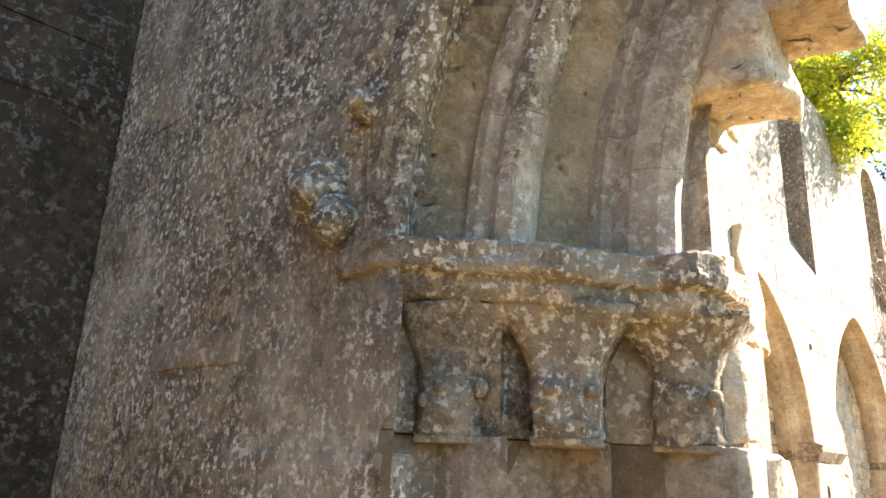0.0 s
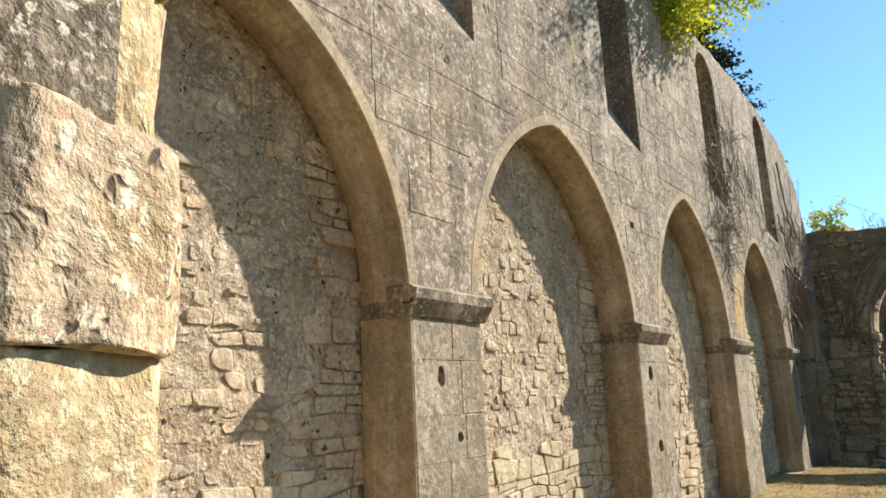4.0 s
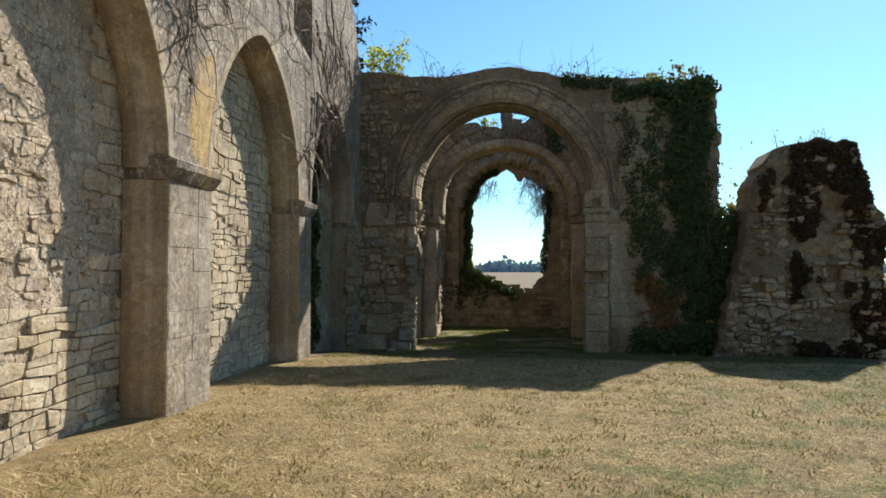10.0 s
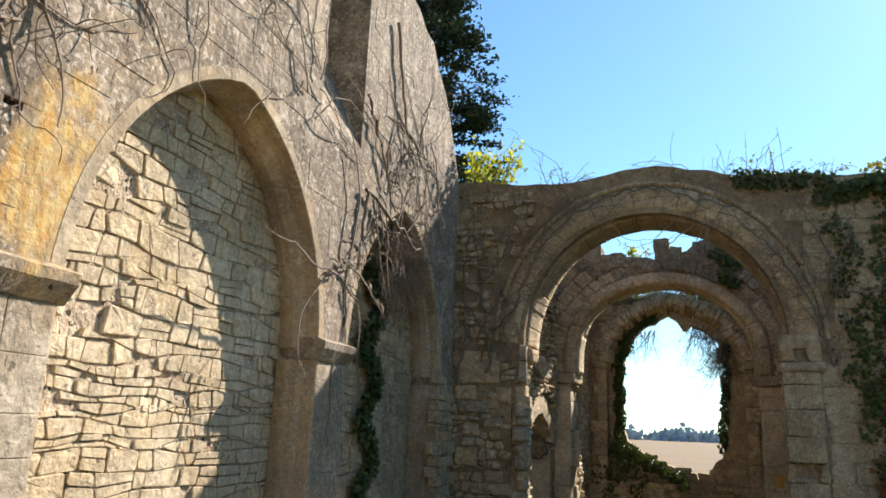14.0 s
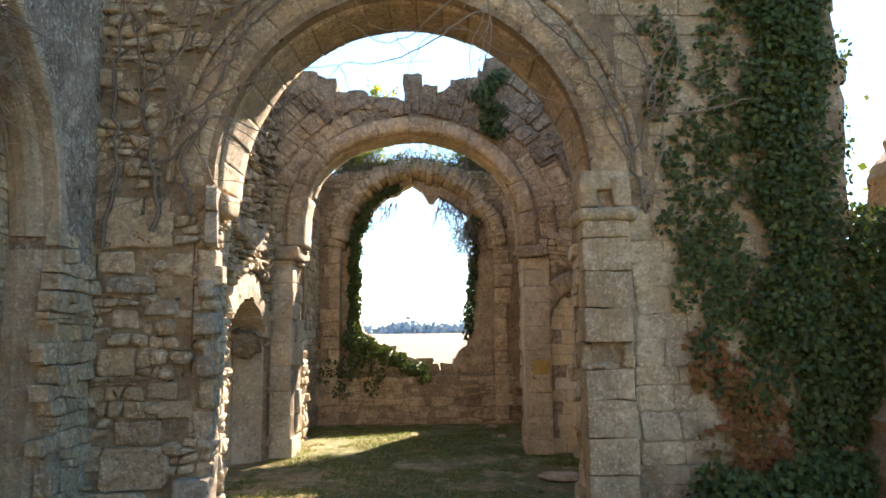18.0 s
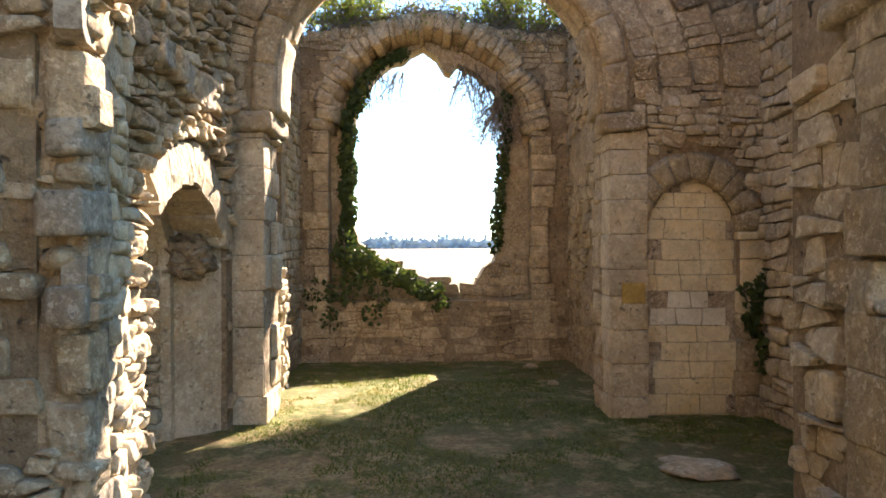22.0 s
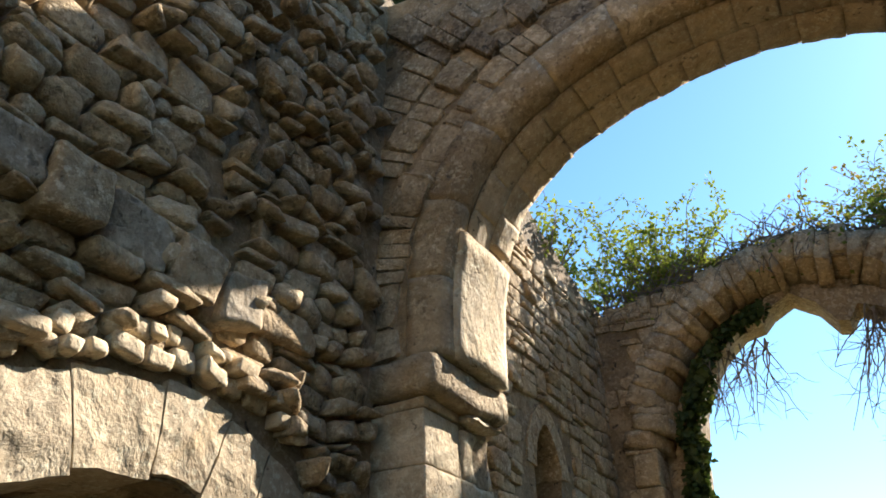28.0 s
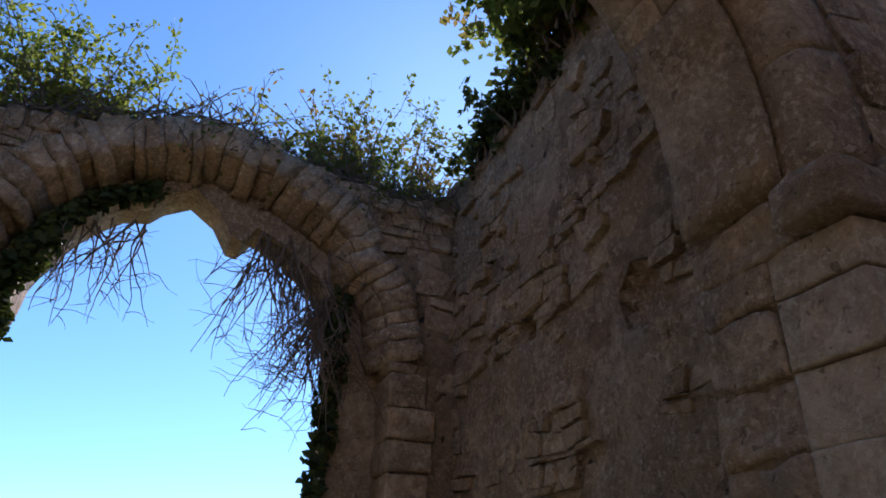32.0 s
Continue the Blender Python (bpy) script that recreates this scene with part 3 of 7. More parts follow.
def ground():
    def line(lo, hi, step, far):
        a = [lo + step * i for i in range(int((hi - lo) / step) + 1)]
        d, s = a[-1], step
        while d < far:
            s *= 1.35
            d += s
            a.append(d)
        d, s = lo, step
        while d > -far:
            s *= 1.35
            d -= s
            a.insert(0, d)
        return a
    xs, ys = line(-7, 13, 0.2, 1800), line(-3, 36, 0.2, 1800)
    verts = [(x, y, level(x, y)) for y in ys for x in xs]
    w = len(xs)
    faces = [(j * w + i, j * w + i + 1, (j + 1) * w + i + 1, (j + 1) * w + i) for j in range(len(ys) - 1) for i in range(w - 1)]
    g = raw("ground", verts, faces, GRASS, None, "dry mown grass, straw-coloured, greener in the shade", "structure", True)
    tagged(g, category="grass")


ground()
# ---------------- nave arcade wall ----------------
FACE = -2.95                     # face of the arcade wall
DEEP = -3.42                     # face of the rubble that fills its arches
ARCHES = [(2.75, 6.15, 4.48), (7.05, 10.45, 4.55), (11.38, 14.62, 4.62), (15.62, 18.95, 4.60), (19.62, 22.86, 4.60)]
SPRING = 2.42
rng = random.Random(11)
arch_lines = [pointed(l, r, SPRING, a) for l, r, a in ARCHES]


def worn(bm, wob, scale=3.0, cut=0.09, off=(0, 0, 0)):
    """Breaks up long edges and wears the surface."""
    bmesh.ops.subdivide_edges(bm, edges=[e for e in bm.edges if e.calc_length() > cut * 1.5], cuts=3, use_grid_fill=True)
    o = Vector(off)
    for v in bm.verts:
        v.co += noise.noise_vector(v.co * scale + o) * wob + noise.noise_vector(v.co * scale * 3.4 + o) * wob * 0.6 + noise.noise_vector(v.co * scale * 9 + o) * wob * 0.25


def prism(name, plan, z0, z1, mat, parent, rg, wob=0.005, bevel=0.008, label="", cut=0.09, scale=4.0):
    """An upright block over a plan."""
    bm = bmesh.new()
    bar(bm, None, [[Vector((x, y, z)) for x, y in plan] for z in (z0, z1)])
    if bevel:
        bmesh.ops.bevel(bm, geom=bm.edges[:], offset=bevel, segments=2, affect='EDGES', profile=0.6)
    worn(bm, wob, scale, cut, (rg.uniform(0, 40), rg.uniform(0, 40), 0))
    return part(name, bm, mat, parent, label, True)


def weather(made, wob, cut=0.07, scale=5.0):
    """Wears swept stones so that their edges and faces are uneven."""
    for ob in made:
        bm = bmesh.new()
        bm.from_mesh(ob.data)
        bmesh.ops.subdivide_edges(bm, edges=[e for e in bm.edges if e.calc_length() > cut], cuts=2, use_grid_fill=True)
        for v in bm.verts:
            v.co += noise.noise_vector(v.co * scale) * wob + noise.noise_vector(v.co * scale * 3.3) * wob * 0.6
        bm.to_mesh(ob.data)
        bm.free()
        ob.data.polygons.foreach_set("use_smooth", [True] * len(ob.data.polygons))


HOLES = [(10.70, 1.83, 0.15, 0.19), (10.68, 1.66, 0.05, 0.05), (10.72, 1.55, 0.03, 0.03), (10.93, 1.46, 0.05, 0.28), (10.80, 0.98, 0.17, 0.16), (11.17, 0.78, 0.05, 0.09), (6.44, 1.78, 0.09, 0.17), (6.66, 1.38, 0.08, 0.08)]


def arcade():
    foot = [(2.45, -0.9)]
    for (l, r, a), line in zip(ARCHES, arch_lines):
        foot += [(l, -0.9)] + line + [(r, -0.9)]
    foot += [(23.62, -0.9)]
    top = [(23.62, 5.6), (23.35, 6.0), (22.95, 6.75), (22.0, 7.6), (20.5, 7.95), (17.0, 8.15), (13.5, 8.05), (11.0, 8.0), (6.0, 8.1), (2.45, 8.1)]
    top = jag(top, 0.35, 0.05, rng)
    holes = []
    for l, r in ((6.25, 7.22), (10.25, 11.28), (14.55, 15.62), (18.6, 19.62)):
        holes.append([(l, 4.90), (r, 4.90)] + [(u, v) for u, v in pointed(l, r, 7.3, 7.85, 6)][::-1])
    for u, v in ((10.62, 3.66), (15.02, 3.36)):
        holes.append([(u, v), (u + 0.13, v), (u + 0.13, v + 0.16), (u, v + 0.16)])
    pits = []
    for u, v, w, h in HOLES:
        pits.append([(u + w * .5 + w * .52 * math.cos(t) * rng.uniform(.85, 1.1), v + h * .5 + h * .52 * math.sin(t) * rng.uniform(.85, 1.1)) for t in [2 * math.pi * k / 9 for k in range(9)]])
    wall = slab("wall_arcade", 'x', FACE, -3.85, foot + top, holes + pits, ASHLAR)
    tagged(wall, "tall grey limestone nave wall with lichen and five blocked pointed arches", "wall", kind="structure")
    # back of the window recesses and of the small holes
    for l, r in ((6.25, 7.22), (10.25, 11.28), (14.55, 15.62), (18.6, 19.62)):
        bm = bmesh.new()
        p = [(-2.955, 4.90), (-3.55, 6.2), (-3.55, 8.0), (-3.84, 8.0), (-3.84, 4.9)]
        bar(bm, None, [[Vector((x, u, z)) for x, z in p] for u in (l + 0.002, r - 0.002)])
        part("window_recess", bm, ASHLAR, wall, "steep sloping window sill and blocked back")
    bm = bmesh.new()
    for u, v in ((10.62, 3.66), (15.02, 3.36)):
        box(bm, (-3.8, u - .02, v - .02), (-3.3, u + .15, v + .18))
    for u, v, w, h in HOLES:
        box(bm, (-3.2, u - .03, v - .03), (FACE - 0.09, u + w + .03, v + h + .03))
    part("putlog_back", bm, CORE, wall)
    # dressed stones of the arches and their jambs
    for (l, r, a), line in zip(ARCHES, arch_lines):
        sec = [(FACE + 0.003, 0.10), (FACE + 0.003, -0.004), (FACE - 0.012, -0.014), (FACE - 0.15, -0.016), (FACE - 0.19, -0.05), (FACE - 0.27, -0.075), (FACE - 0.36, -0.065), (DEEP + 0.02, -0.03), (DEEP - 0.05, 0.10)]
        lining(wall, 'x', line, sec, DRESSED, 0.52, rng, gap=0.0012, jitter=0.002)
        for u, sgn in ((l, 1), (r, -1)):
            z = -0.5
            while z < SPRING - 0.13:
                h = min(rng.uniform(0.34, 0.6), SPRING - 0.12 - z)
                o = rng.uniform(-.003, .003)
                bm = bmesh.new()
                p = [(FACE + 0.003, u - sgn * 0.10), (FACE + 0.003, u + sgn * 0.004), (FACE - 0.02, u + sgn * 0.014), (FACE - 0.15, u + sgn * (0.016 + o)), (FACE - 0.2, u + sgn * (0.05 + o)), (FACE - .34, u + sgn * (0.06 + o)), (DEEP + 0.02, u + sgn * (0.04 + o)), (DEEP - 0.05, u - sgn * 0.10)]
                bar(bm, None, [[Vector((x, y, zz)) for x, y in p] for zz in (z + 0.001, z + h - 0.001)])
                part("jamb_stone", bm, DRESSED, wall)
                z += h
    # impost bands
    piers = [(6.15, 7.05), (10.45, 11.38), (14.62, 15.62), (18.95, 19.62)]
    for a, b in piers:
        prof = [(FACE - 0.3, 2.30), (FACE + 0.02, 2.30), (FACE + 0.06, 2.36), (FACE + 0.10, 2.42), (FACE + 0.11, 2.49), (FACE + 0.02, 2.53), (FACE - 0.3, 2.53)]
        bm = bmesh.new()
        rows = []
        n = 14
        for i in range(n + 1):
            y = a - 0.05 + (b - a + 0.10) * i / n
            rows.append([Vector((x + (noise.noise(Vector((y * 4, z * 5, 1))) * 0.018 if x > FACE else 0), y, z + noise.noise(Vector((y * 3, x, 7))) * 0.012)) for x, z in prof])
        bar(bm, None, rows)
        part("impost", bm, ASHLAR, wall, "worn projecting impost moulding")
    # ashlar facing
    rings = []
    for (l, r, a), line in zip(ARCHES, arch_lines):
        rings.append(pointed(l - 0.08, r + 0.08, SPRING, a + 0.1) + [(r + 0.08, -2), (l - 0.08, -2)])
    wins = [(l - .05, r + .05) for l, r in ((6.25, 7.22), (10.25, 11.28), (14.55, 15.62), (18.6, 19.62))]

    def fits(u, v):
        if u < 2.6 or u > 23.1 or v > 7.9 or (u > 21 and v > 7.4 - (u - 21) * 0.75):
            return False
        if any(inside_poly(u, v, p) for p in rings):
            return False
        if any(a < u < b and 4.85 < v < 8 for a, b in wins):
            return False
        if any(a - .1 < u < b + .1 and 2.26 < v < 2.56 for a, b in piers):
            return False
        if 10.57 < u < 10.8 and 3.6 < v < 3.87 or 14.97 < u < 15.2 and 3.3 < v < 3.57:
            return False
        return True
    high = courses(2.6, 23.2, 2.53, 7.9, fits, (0.26, 0.36), (0.32, 0.62), rng, 0.003, wave=0.003, skew=0.01)
    low = []
    for a, b in piers:
        z = -0.5
        while z < 2.28:
            h = min(rng.uniform(0.22, 0.42), 2.295 - z)
            for u, v, w, hh in HOLES:
                if a < u < b and v - 0.03 < z + h < v + hh + 0.03:
                    h = v + hh + 0.04 - z
            cut = a + (b - a) * rng.choice((0.38, 0.55, 0.66, 0.45))
            for u, v, w, hh in HOLES * 2:
                if z < v < z + h and u - 0.03 < cut < u + w + 0.03:
                    cut = u + w + 0.035
            for l, r in ((a + 0.008, cut), (cut, b - 0.008)):
                q = [(l + .002, z + .002), (r - .002, z + .002), (r - .002, z + h - .002), (l + .002, z + h - .002)]
                inside = [k for k, (u, v, w, hh) in enumerate(HOLES) if l < u and u + w < r and z < v and v + hh < z + h]
                if inside:
                    slab("pier_block", 'x', FACE + 0.008, FACE - 0.004, q, [pits[k] for k in inside], GREYBLOCK, wall)
                else:
                    low.append(q)
            z += h
    robbed = courses(22.70, 23.6, -0.5, 2.6, lambda u, v: 22.74 < u < 23.58 and v < 2.45 + 0.2 * noise.noise(Vector((u * 3, v, 2))), (0.08, 0.22), (0.10, 0.32), rng, 0.014, 3, 0.04, 0.18, 0.05)
    masonry(wall, 'x', FACE, 1, robbed, 'rough', FIELDSTONE, (0.01, 0.07), rng, 60, 1.4, "robbed_stone", joined="robbed_rubble")
    masonry(wall, 'x', FACE, 1, high, 'block', ASHLAR, (0.003, 0.0055), rng, 150, 3.0, "ashlar", 0.3, "ashlar_facing")
    masonry(wall, 'x', FACE, 1, low, 'block', GREYBLOCK, (0.005, 0.010), rng, 130, 1.4, "pier_block", 0.4, "pier_facing")
    return wall


arcade_wall = in_nave(arcade())


def infill(i, l, r, apex):
    """Rubble blocking of one arch."""
    line = pointed(l - 0.1, r + 0.1, SPRING, apex + 0.1)
    wall = slab("infill_wall", 'x', DEEP - 0.015, -3.75, [(l - 0.1, -0.9)] + line + [(r + 0.1, -0.9)], [], MORTAR)
    nu, nv = int((r - l + .2) / 0.045), int((apex + 1.0) / 0.045)
    verts, faces = [], []
    for k in range(nv + 1):
        for j in range(nu + 1):
            u, v = l - 0.1 + (r - l + .2) * j / nu, -0.9 + (apex + 1.0) * k / nv
            p = Vector((i * 9.0, u, v))
            d = 0.012 * noise.noise(p * 2.3) + 0.012 * noise.noise(Vector((p.x, p.y * 5, p.z * 9))) + 0.012 * noise.noise(Vector((p.x, p.y * 12, p.z * 19)))
            verts.append((DEEP + d - 0.006, u, v))
    w = nu + 1
    q = pointed(l - 0.09, r + 0.09, SPRING, apex + 0.09) + [(r + 0.09, -2), (l - 0.09, -2)]
    for k in range(nv):
        for j in range(nu):
            if inside_poly(*verts[k * w + j][1:], q) and inside_poly(*verts[(k + 1) * w + j + 1][1:], q):
                faces.append((k * w + j, k * w + j + 1, (k + 1) * w + j + 1, (k + 1) * w + j))
    raw("mortar_face", verts, faces, MORTAR, wall, "uneven lime mortar face", smooth=True)
    in_nave(tagged(wall, "rubble stone blocking with lime mortar inside a pointed arch", "wall", "blocked arches", "structure"))
    q = pointed(l - 0.1, r + 0.1, SPRING, apex + 0.1) + [(r + 0.1, -2), (l - 0.1, -2)]
    fits = lambda u, v: inside_poly(u, v, q)
    edge = l + (0.50 if i == 2 else 0.16)
    step = lambda u, v: u < edge + 0.16 * noise.noise(Vector((v * 2.1, i * 5.0, 3)))
    if i >= 3:
        flat = courses(l, r, -0.4, apex, fits, (0.05, 0.19), (0.06, 0.36), rng, 0.014, 3, 0.045, 0.16, 0.08)
        masonry(wall, 'x', DEEP, 1, flat, 'laid', PALESTONE if i == 3 else FIELDSTONE, (0.006, 0.028), rng, 220, 1.8)
        return
    foot = lambda u: 1.18 + 0.22 * noise.noise(Vector((u * 1.4, i * 3.0, 8)))
    jamb = lambda u, v: u > r - 0.50 + 0.2 * noise.noise(Vector((v * 1.6, i * 4.0, 5)))
    low = courses(l, r, -0.4, 1.6, lambda u, v: fits(u, v) and not step(u, v) and v < foot(u), (0.06, 0.17), (0.07, 0.32), rng, 0.012, 3, 0.045, 0.18, 0.10)
    high = courses(l, r, 1.0, apex, lambda u, v: fits(u, v) and not step(u, v) and not jamb(u, v) and v > foot(u), (0.05, 0.12), (0.055, 0.21), rng, 0.014, 3, 0.05, 0.22, 0.20 if i == 2 else 0.42)
    edged = courses(r - 0.9, r, 1.0, apex, lambda u, v: fits(u, v) and jamb(u, v) and v > foot(u), (0.09, 0.22), (0.12, 0.36), rng, 0.014, 3, 0.025, 0.10, 0.10)
    side = courses(l, edge + 0.2, -0.4, apex, lambda u, v: fits(u, v) and step(u, v), (0.07, 0.14), (0.12, 0.30), rng, 0.018, 3, 0.05, 0.25, 0.06)
    masonry(wall, 'x', DEEP, 1, low, 'laid', PALESTONE, (0.010, 0.030), rng, 150, 1.0)
    masonry(wall, 'x', DEEP, 1, high, 'flush', RUBBLE, (-0.014, 0.011), rng, 150, 2.4)
    masonry(wall, 'x', DEEP, 1, edged, 'laid', RUBBLE, (0.006, 0.028), rng, 40, 2.0, "jamb_rubble", joined="jamb_rubble_rest")
    masonry(wall, 'x', DEEP, 1, side, 'rubble', YELLOWSTONE, (0.006, 0.055), rng, 50, 2.0)


for i, (l, r, a) in enumerate(ARCHES):
    infill(i, l, r, a)


# ---------------- front wall of the chancel ----------------
YF, YB = 23.2, 24.1
FRONT_LINE = round_arch(-0.08, 3.02, 1.92, rise=2.04)


# squared stones that stand out of the broken face: x, x, z, z, how far they stand out
QUOINS = ((-2.12, -1.94, 1.89, 2.07, .07), (-2.14, -1.93, 1.52, 1.75, .11), (-2.11, -1.92, 1.11, 1.31, .11), (-2.10, -1.94, 0.80, 1.09, .02), (-2.08, -1.95, 1.33, 1.50, .0), (-2.10, -1.95, 1.77, 1.88, .01), (-2.14, -1.95, 2.09, 2.38, .02), (-2.12, -1.95, 2.40, 2.70, .0), (-2.14, -1.95, 0.34, 0.78, .02), (-2.28, -1.95, -0.10, 0.16, .15), (-2.45, -2.02, -0.62, -0.12, .20))
BLOCKS = ((-3.10, -2.38, 2.39, 2.75, .05), (-3.12, -2.77, 2.13, 2.37, .04), (-3.04, -2.56, 1.94, 2.11, .06), (-2.63, -2.31, 1.71, 1.88, .06), (-2.97, -2.71, 1.59, 1.78, .03), (-3.10, -2.74, 1.13, 1.41, .03), (-2.45, -2.18, 2.10, 2.35, .02), (-2.6, -2.3, 0.9, 1.08, .03), (-2.9, -2.45, 0.45, 0.7, .03))


def front_wall():
    foot = [(-3.9, -1.0), (-2.18, -1.0), (-2.18, 2.72)] + [(FRONT_LINE[0][0], 2.9)] + FRONT_LINE + [(1.78, 2.9), (1.78, -1.0), (4.45, -1.0)]
    top = jag([(4.45, 0.6), (4.4, 2.0), (4.45, 3.6), (4.38, 5.12), (3.2, 5.42), (1.6, 5.55), (1.1, 5.60), (0.6, 5.72), (0.1, 5.80), (-0.4, 5.78), (-0.9, 5.68), (-1.3, 5.66), (-2.0, 5.70), (-2.95, 5.80), (-3.9, 5.80)], 0.22, 0.030, rng)
    wall = slab("wall_chancel_front", 'y', YF, YB, foot + top, [], CORE)
    tagged(wall, "ruined chancel wall of cream limestone with a round arch and ragged top", "wall", kind="structure")
    sec = [(YF - 0.02, 0.42), (YF - 0.02, 0.10), (YF + 0.06, 0.03), (YF + 0.16, 0.03), (YF + 0.18, -0.03), (YF + 0.32, -0.04), (YB + 0.01, -0.04), (YB + 0.01, 0.25)]
    weather(lining(wall, 'y', FRONT_LINE[::-1], [(d, -o) for d, o in sec], FIELDSTONE, 0.30, rng, gap=0.0012, jitter=0.006), 0.008)
    hood = round_arch(-0.08, 3.05, 2.34, rise=2.44)
    weather(lining(wall, 'y', hood[::-1], [(d, -o) for d, o in [(YF + .01, 0.08), (YF - 0.045, 0.07), (YF - 0.05, 0.03), (YF - 0.022, 0.0), (YF + .01, 0.0)]], FIELDSTONE, 0.36, rng, "hood_stone", jitter=0.012), 0.012)
    ring = round_arch(-0.08, 3.05, 2.44, rise=2.54) + [(2.2, 2.4), (2.2, -2), (-1.98, -2), (-1.98, 2.6)]

    def fits(u, v):
        if v > 5.5 - (0.35 if u > 3 else 0) or u < -3.3 or u > 4.35:
            return False
        return not inside_poly(u, v, ring)
    lowL = courses(-3.4, -1.9, -0.7, 0.15, fits, (0.3, 0.42), (0.35, 0.6), rng, 0.015, 4, 0.006, 0.02)
    clear = lambda u, v: fits(u, v) and not any(x0 - .02 < u < x1 + .02 and z0 - .02 < v < z1 + .02 for x0, x1, z0, z1, out in BLOCKS)
    big = lambda u, v: clear(u, v) and noise.noise(Vector((u * 1.3, v * 1.6, 12))) > 0.12
    small = lambda u, v: clear(u, v) and not big(u, v)
    blocksL = courses(-3.4, -1.9, 0.2, 5.7, big, (0.17, 0.30), (0.20, 0.46), rng, 0.016, 3, 0.02, 0.06, 0.03)
    midL = courses(-3.4, -1.9, 0.2, 5.7, small, (0.055, 0.14), (0.06, 0.22), rng, 0.020, 3, 0.06, 0.26, 0.14)
    masonry(wall, 'y', YF, -1, lowL, 'rough', FIELDSTONE, (0.08, 0.13), rng, 40, 0, "plinth_block")
    masonry(wall, 'y', YF, -1, blocksL, 'rough', FIELDSTONE, (0.02, 0.07), rng, 110, 1.6, "wall_block", joined="wall_blocks")
    masonry(wall, 'y', YF, -1, midL, 'cobble', FIELDSTONE, (-0.015, 0.085), rng, 240, 1.6)
    bm = bmesh.new()
    box(bm, (-3.35, YF + 0.025, 0.12), (-1.99, YF + 0.22, 2.8))
    bmesh.ops.subdivide_edges(bm, edges=bm.edges[:], cuts=44, use_grid_fill=True)
    for v in bm.verts:
        v.co += noise.noise_vector(v.co * 4.5) * 0.04 + noise.noise_vector(v.co * 13) * 0.03 + noise.noise_vector(v.co * 30) * 0.014
    part("rubble_core", bm, EARTHMORTAR, wall, "crumbling earthy mortar between the stones", True)
    right = courses(2.24, 4.4, -0.7, 5.4, lambda u, v: fits(u, v) and (u > 2.23 or v > 3.0), (0.18, 0.32), (0.2, 0.44), rng, 0.010, 3, 0.012, 0.04)
    masonry(wall, 'y', YF, -1, right, 'rough', TANASHLAR, (0.004, 0.022), rng, 120, 1.6, "ashlar", 1.0)
    # broken jamb: squared quoins stand out from the face, the reveal behind them splays open
    for x0, x1, z0, z1, out in QUOINS:
        rough_box("quoin", (x0, YF - out, z0), (x1, YF + 0.22, z1 - 0.012), GREYBLOCK if out > .05 else FIELDSTONE, wall, rng, 0.035, 0.018, bevel=0.03)
    for x0, x1, z0, z1, out in BLOCKS:
        rough_box("wall_block", (x0, YF - out, z0), (x1, YF + 0.15, z1 - 0.015), GREYBLOCK if out > .05 else FIELDSTONE, wall, rng, 0.05, 0.022, bevel=0.025)
    for x, z, r in ((-2.06, 1.42, .065), (-2.42, 1.14, .06), (-2.52, 0.80, .07), (-2.34, 0.42, .08), (-2.6, 1.86, .07), (-2.5, 2.2, .065)):
        bm = bmesh.new()
        bmesh.ops.create_icosphere(bm, subdivisions=3, radius=r)
        for v in bm.verts:
            v.co = Vector((v.co.x * 1.35, v.co.y, v.co.z * .9)) * (1 + .25 * noise.noise(v.co * 14 + Vector((x * 7, 0, z)))) + Vector((x, YF - .02, z))
        part("round_stone", bm, FIELDSTONE, wall, smooth=True)
    before = set(wall.children)
    prism("reveal_core", [(-1.98, YF + 0.1), (-1.955, YF + 0.2), (-1.955, YB + 0.03), (-2.3, YB + 0.03), (-2.3, YF + 0.1)], -0.9, 2.74, FIELDSTONE, wall, rng, 0.014, 0.01, "worn mortar core of the jamb", 0.05, 6.0)
    front_edge = courses(YF + 0.02, YF + 0.40, -0.7, 2.75, lambda u, v: YF < u < YF + .42, (0.20, 0.36), (0.26, 0.42), rng, 0.008, 3, 0.012, 0.04)
    masonry(wall, 'x', -1.95, 1, front_edge, 'rough', GREYBLOCK, (0.004, 0.022), rng, 50, 1.4, "jamb_block", joined="jamb_rubble")
    reveal = courses(YF + 0.36, YB + 0.03, -0.7, 2.75, lambda u, v: YF + .34 < u < YB + .05, (0.06, 0.14), (0.08, 0.20), rng, 0.012, 4, 0.05, 0.25, 0.12)
    masonry(wall, 'x', -1.95, 1, reveal, 'rubble', PALESTONE, (-0.01, 0.06), rng, 90, 1.4, "reveal_stone", joined="reveal_rubble")
    splay = Matrix.Translation((-1.94, YF, 0)) @ Matrix.Rotation(0.20, 4, 'Z') @ Matrix.Translation((1.94, -YF, 0))
    for ob in set(wall.children) - before:
        ob.matrix_basis = splay @ ob.matrix_basis
    # half-shaft respond with its capital
    z = -0.75
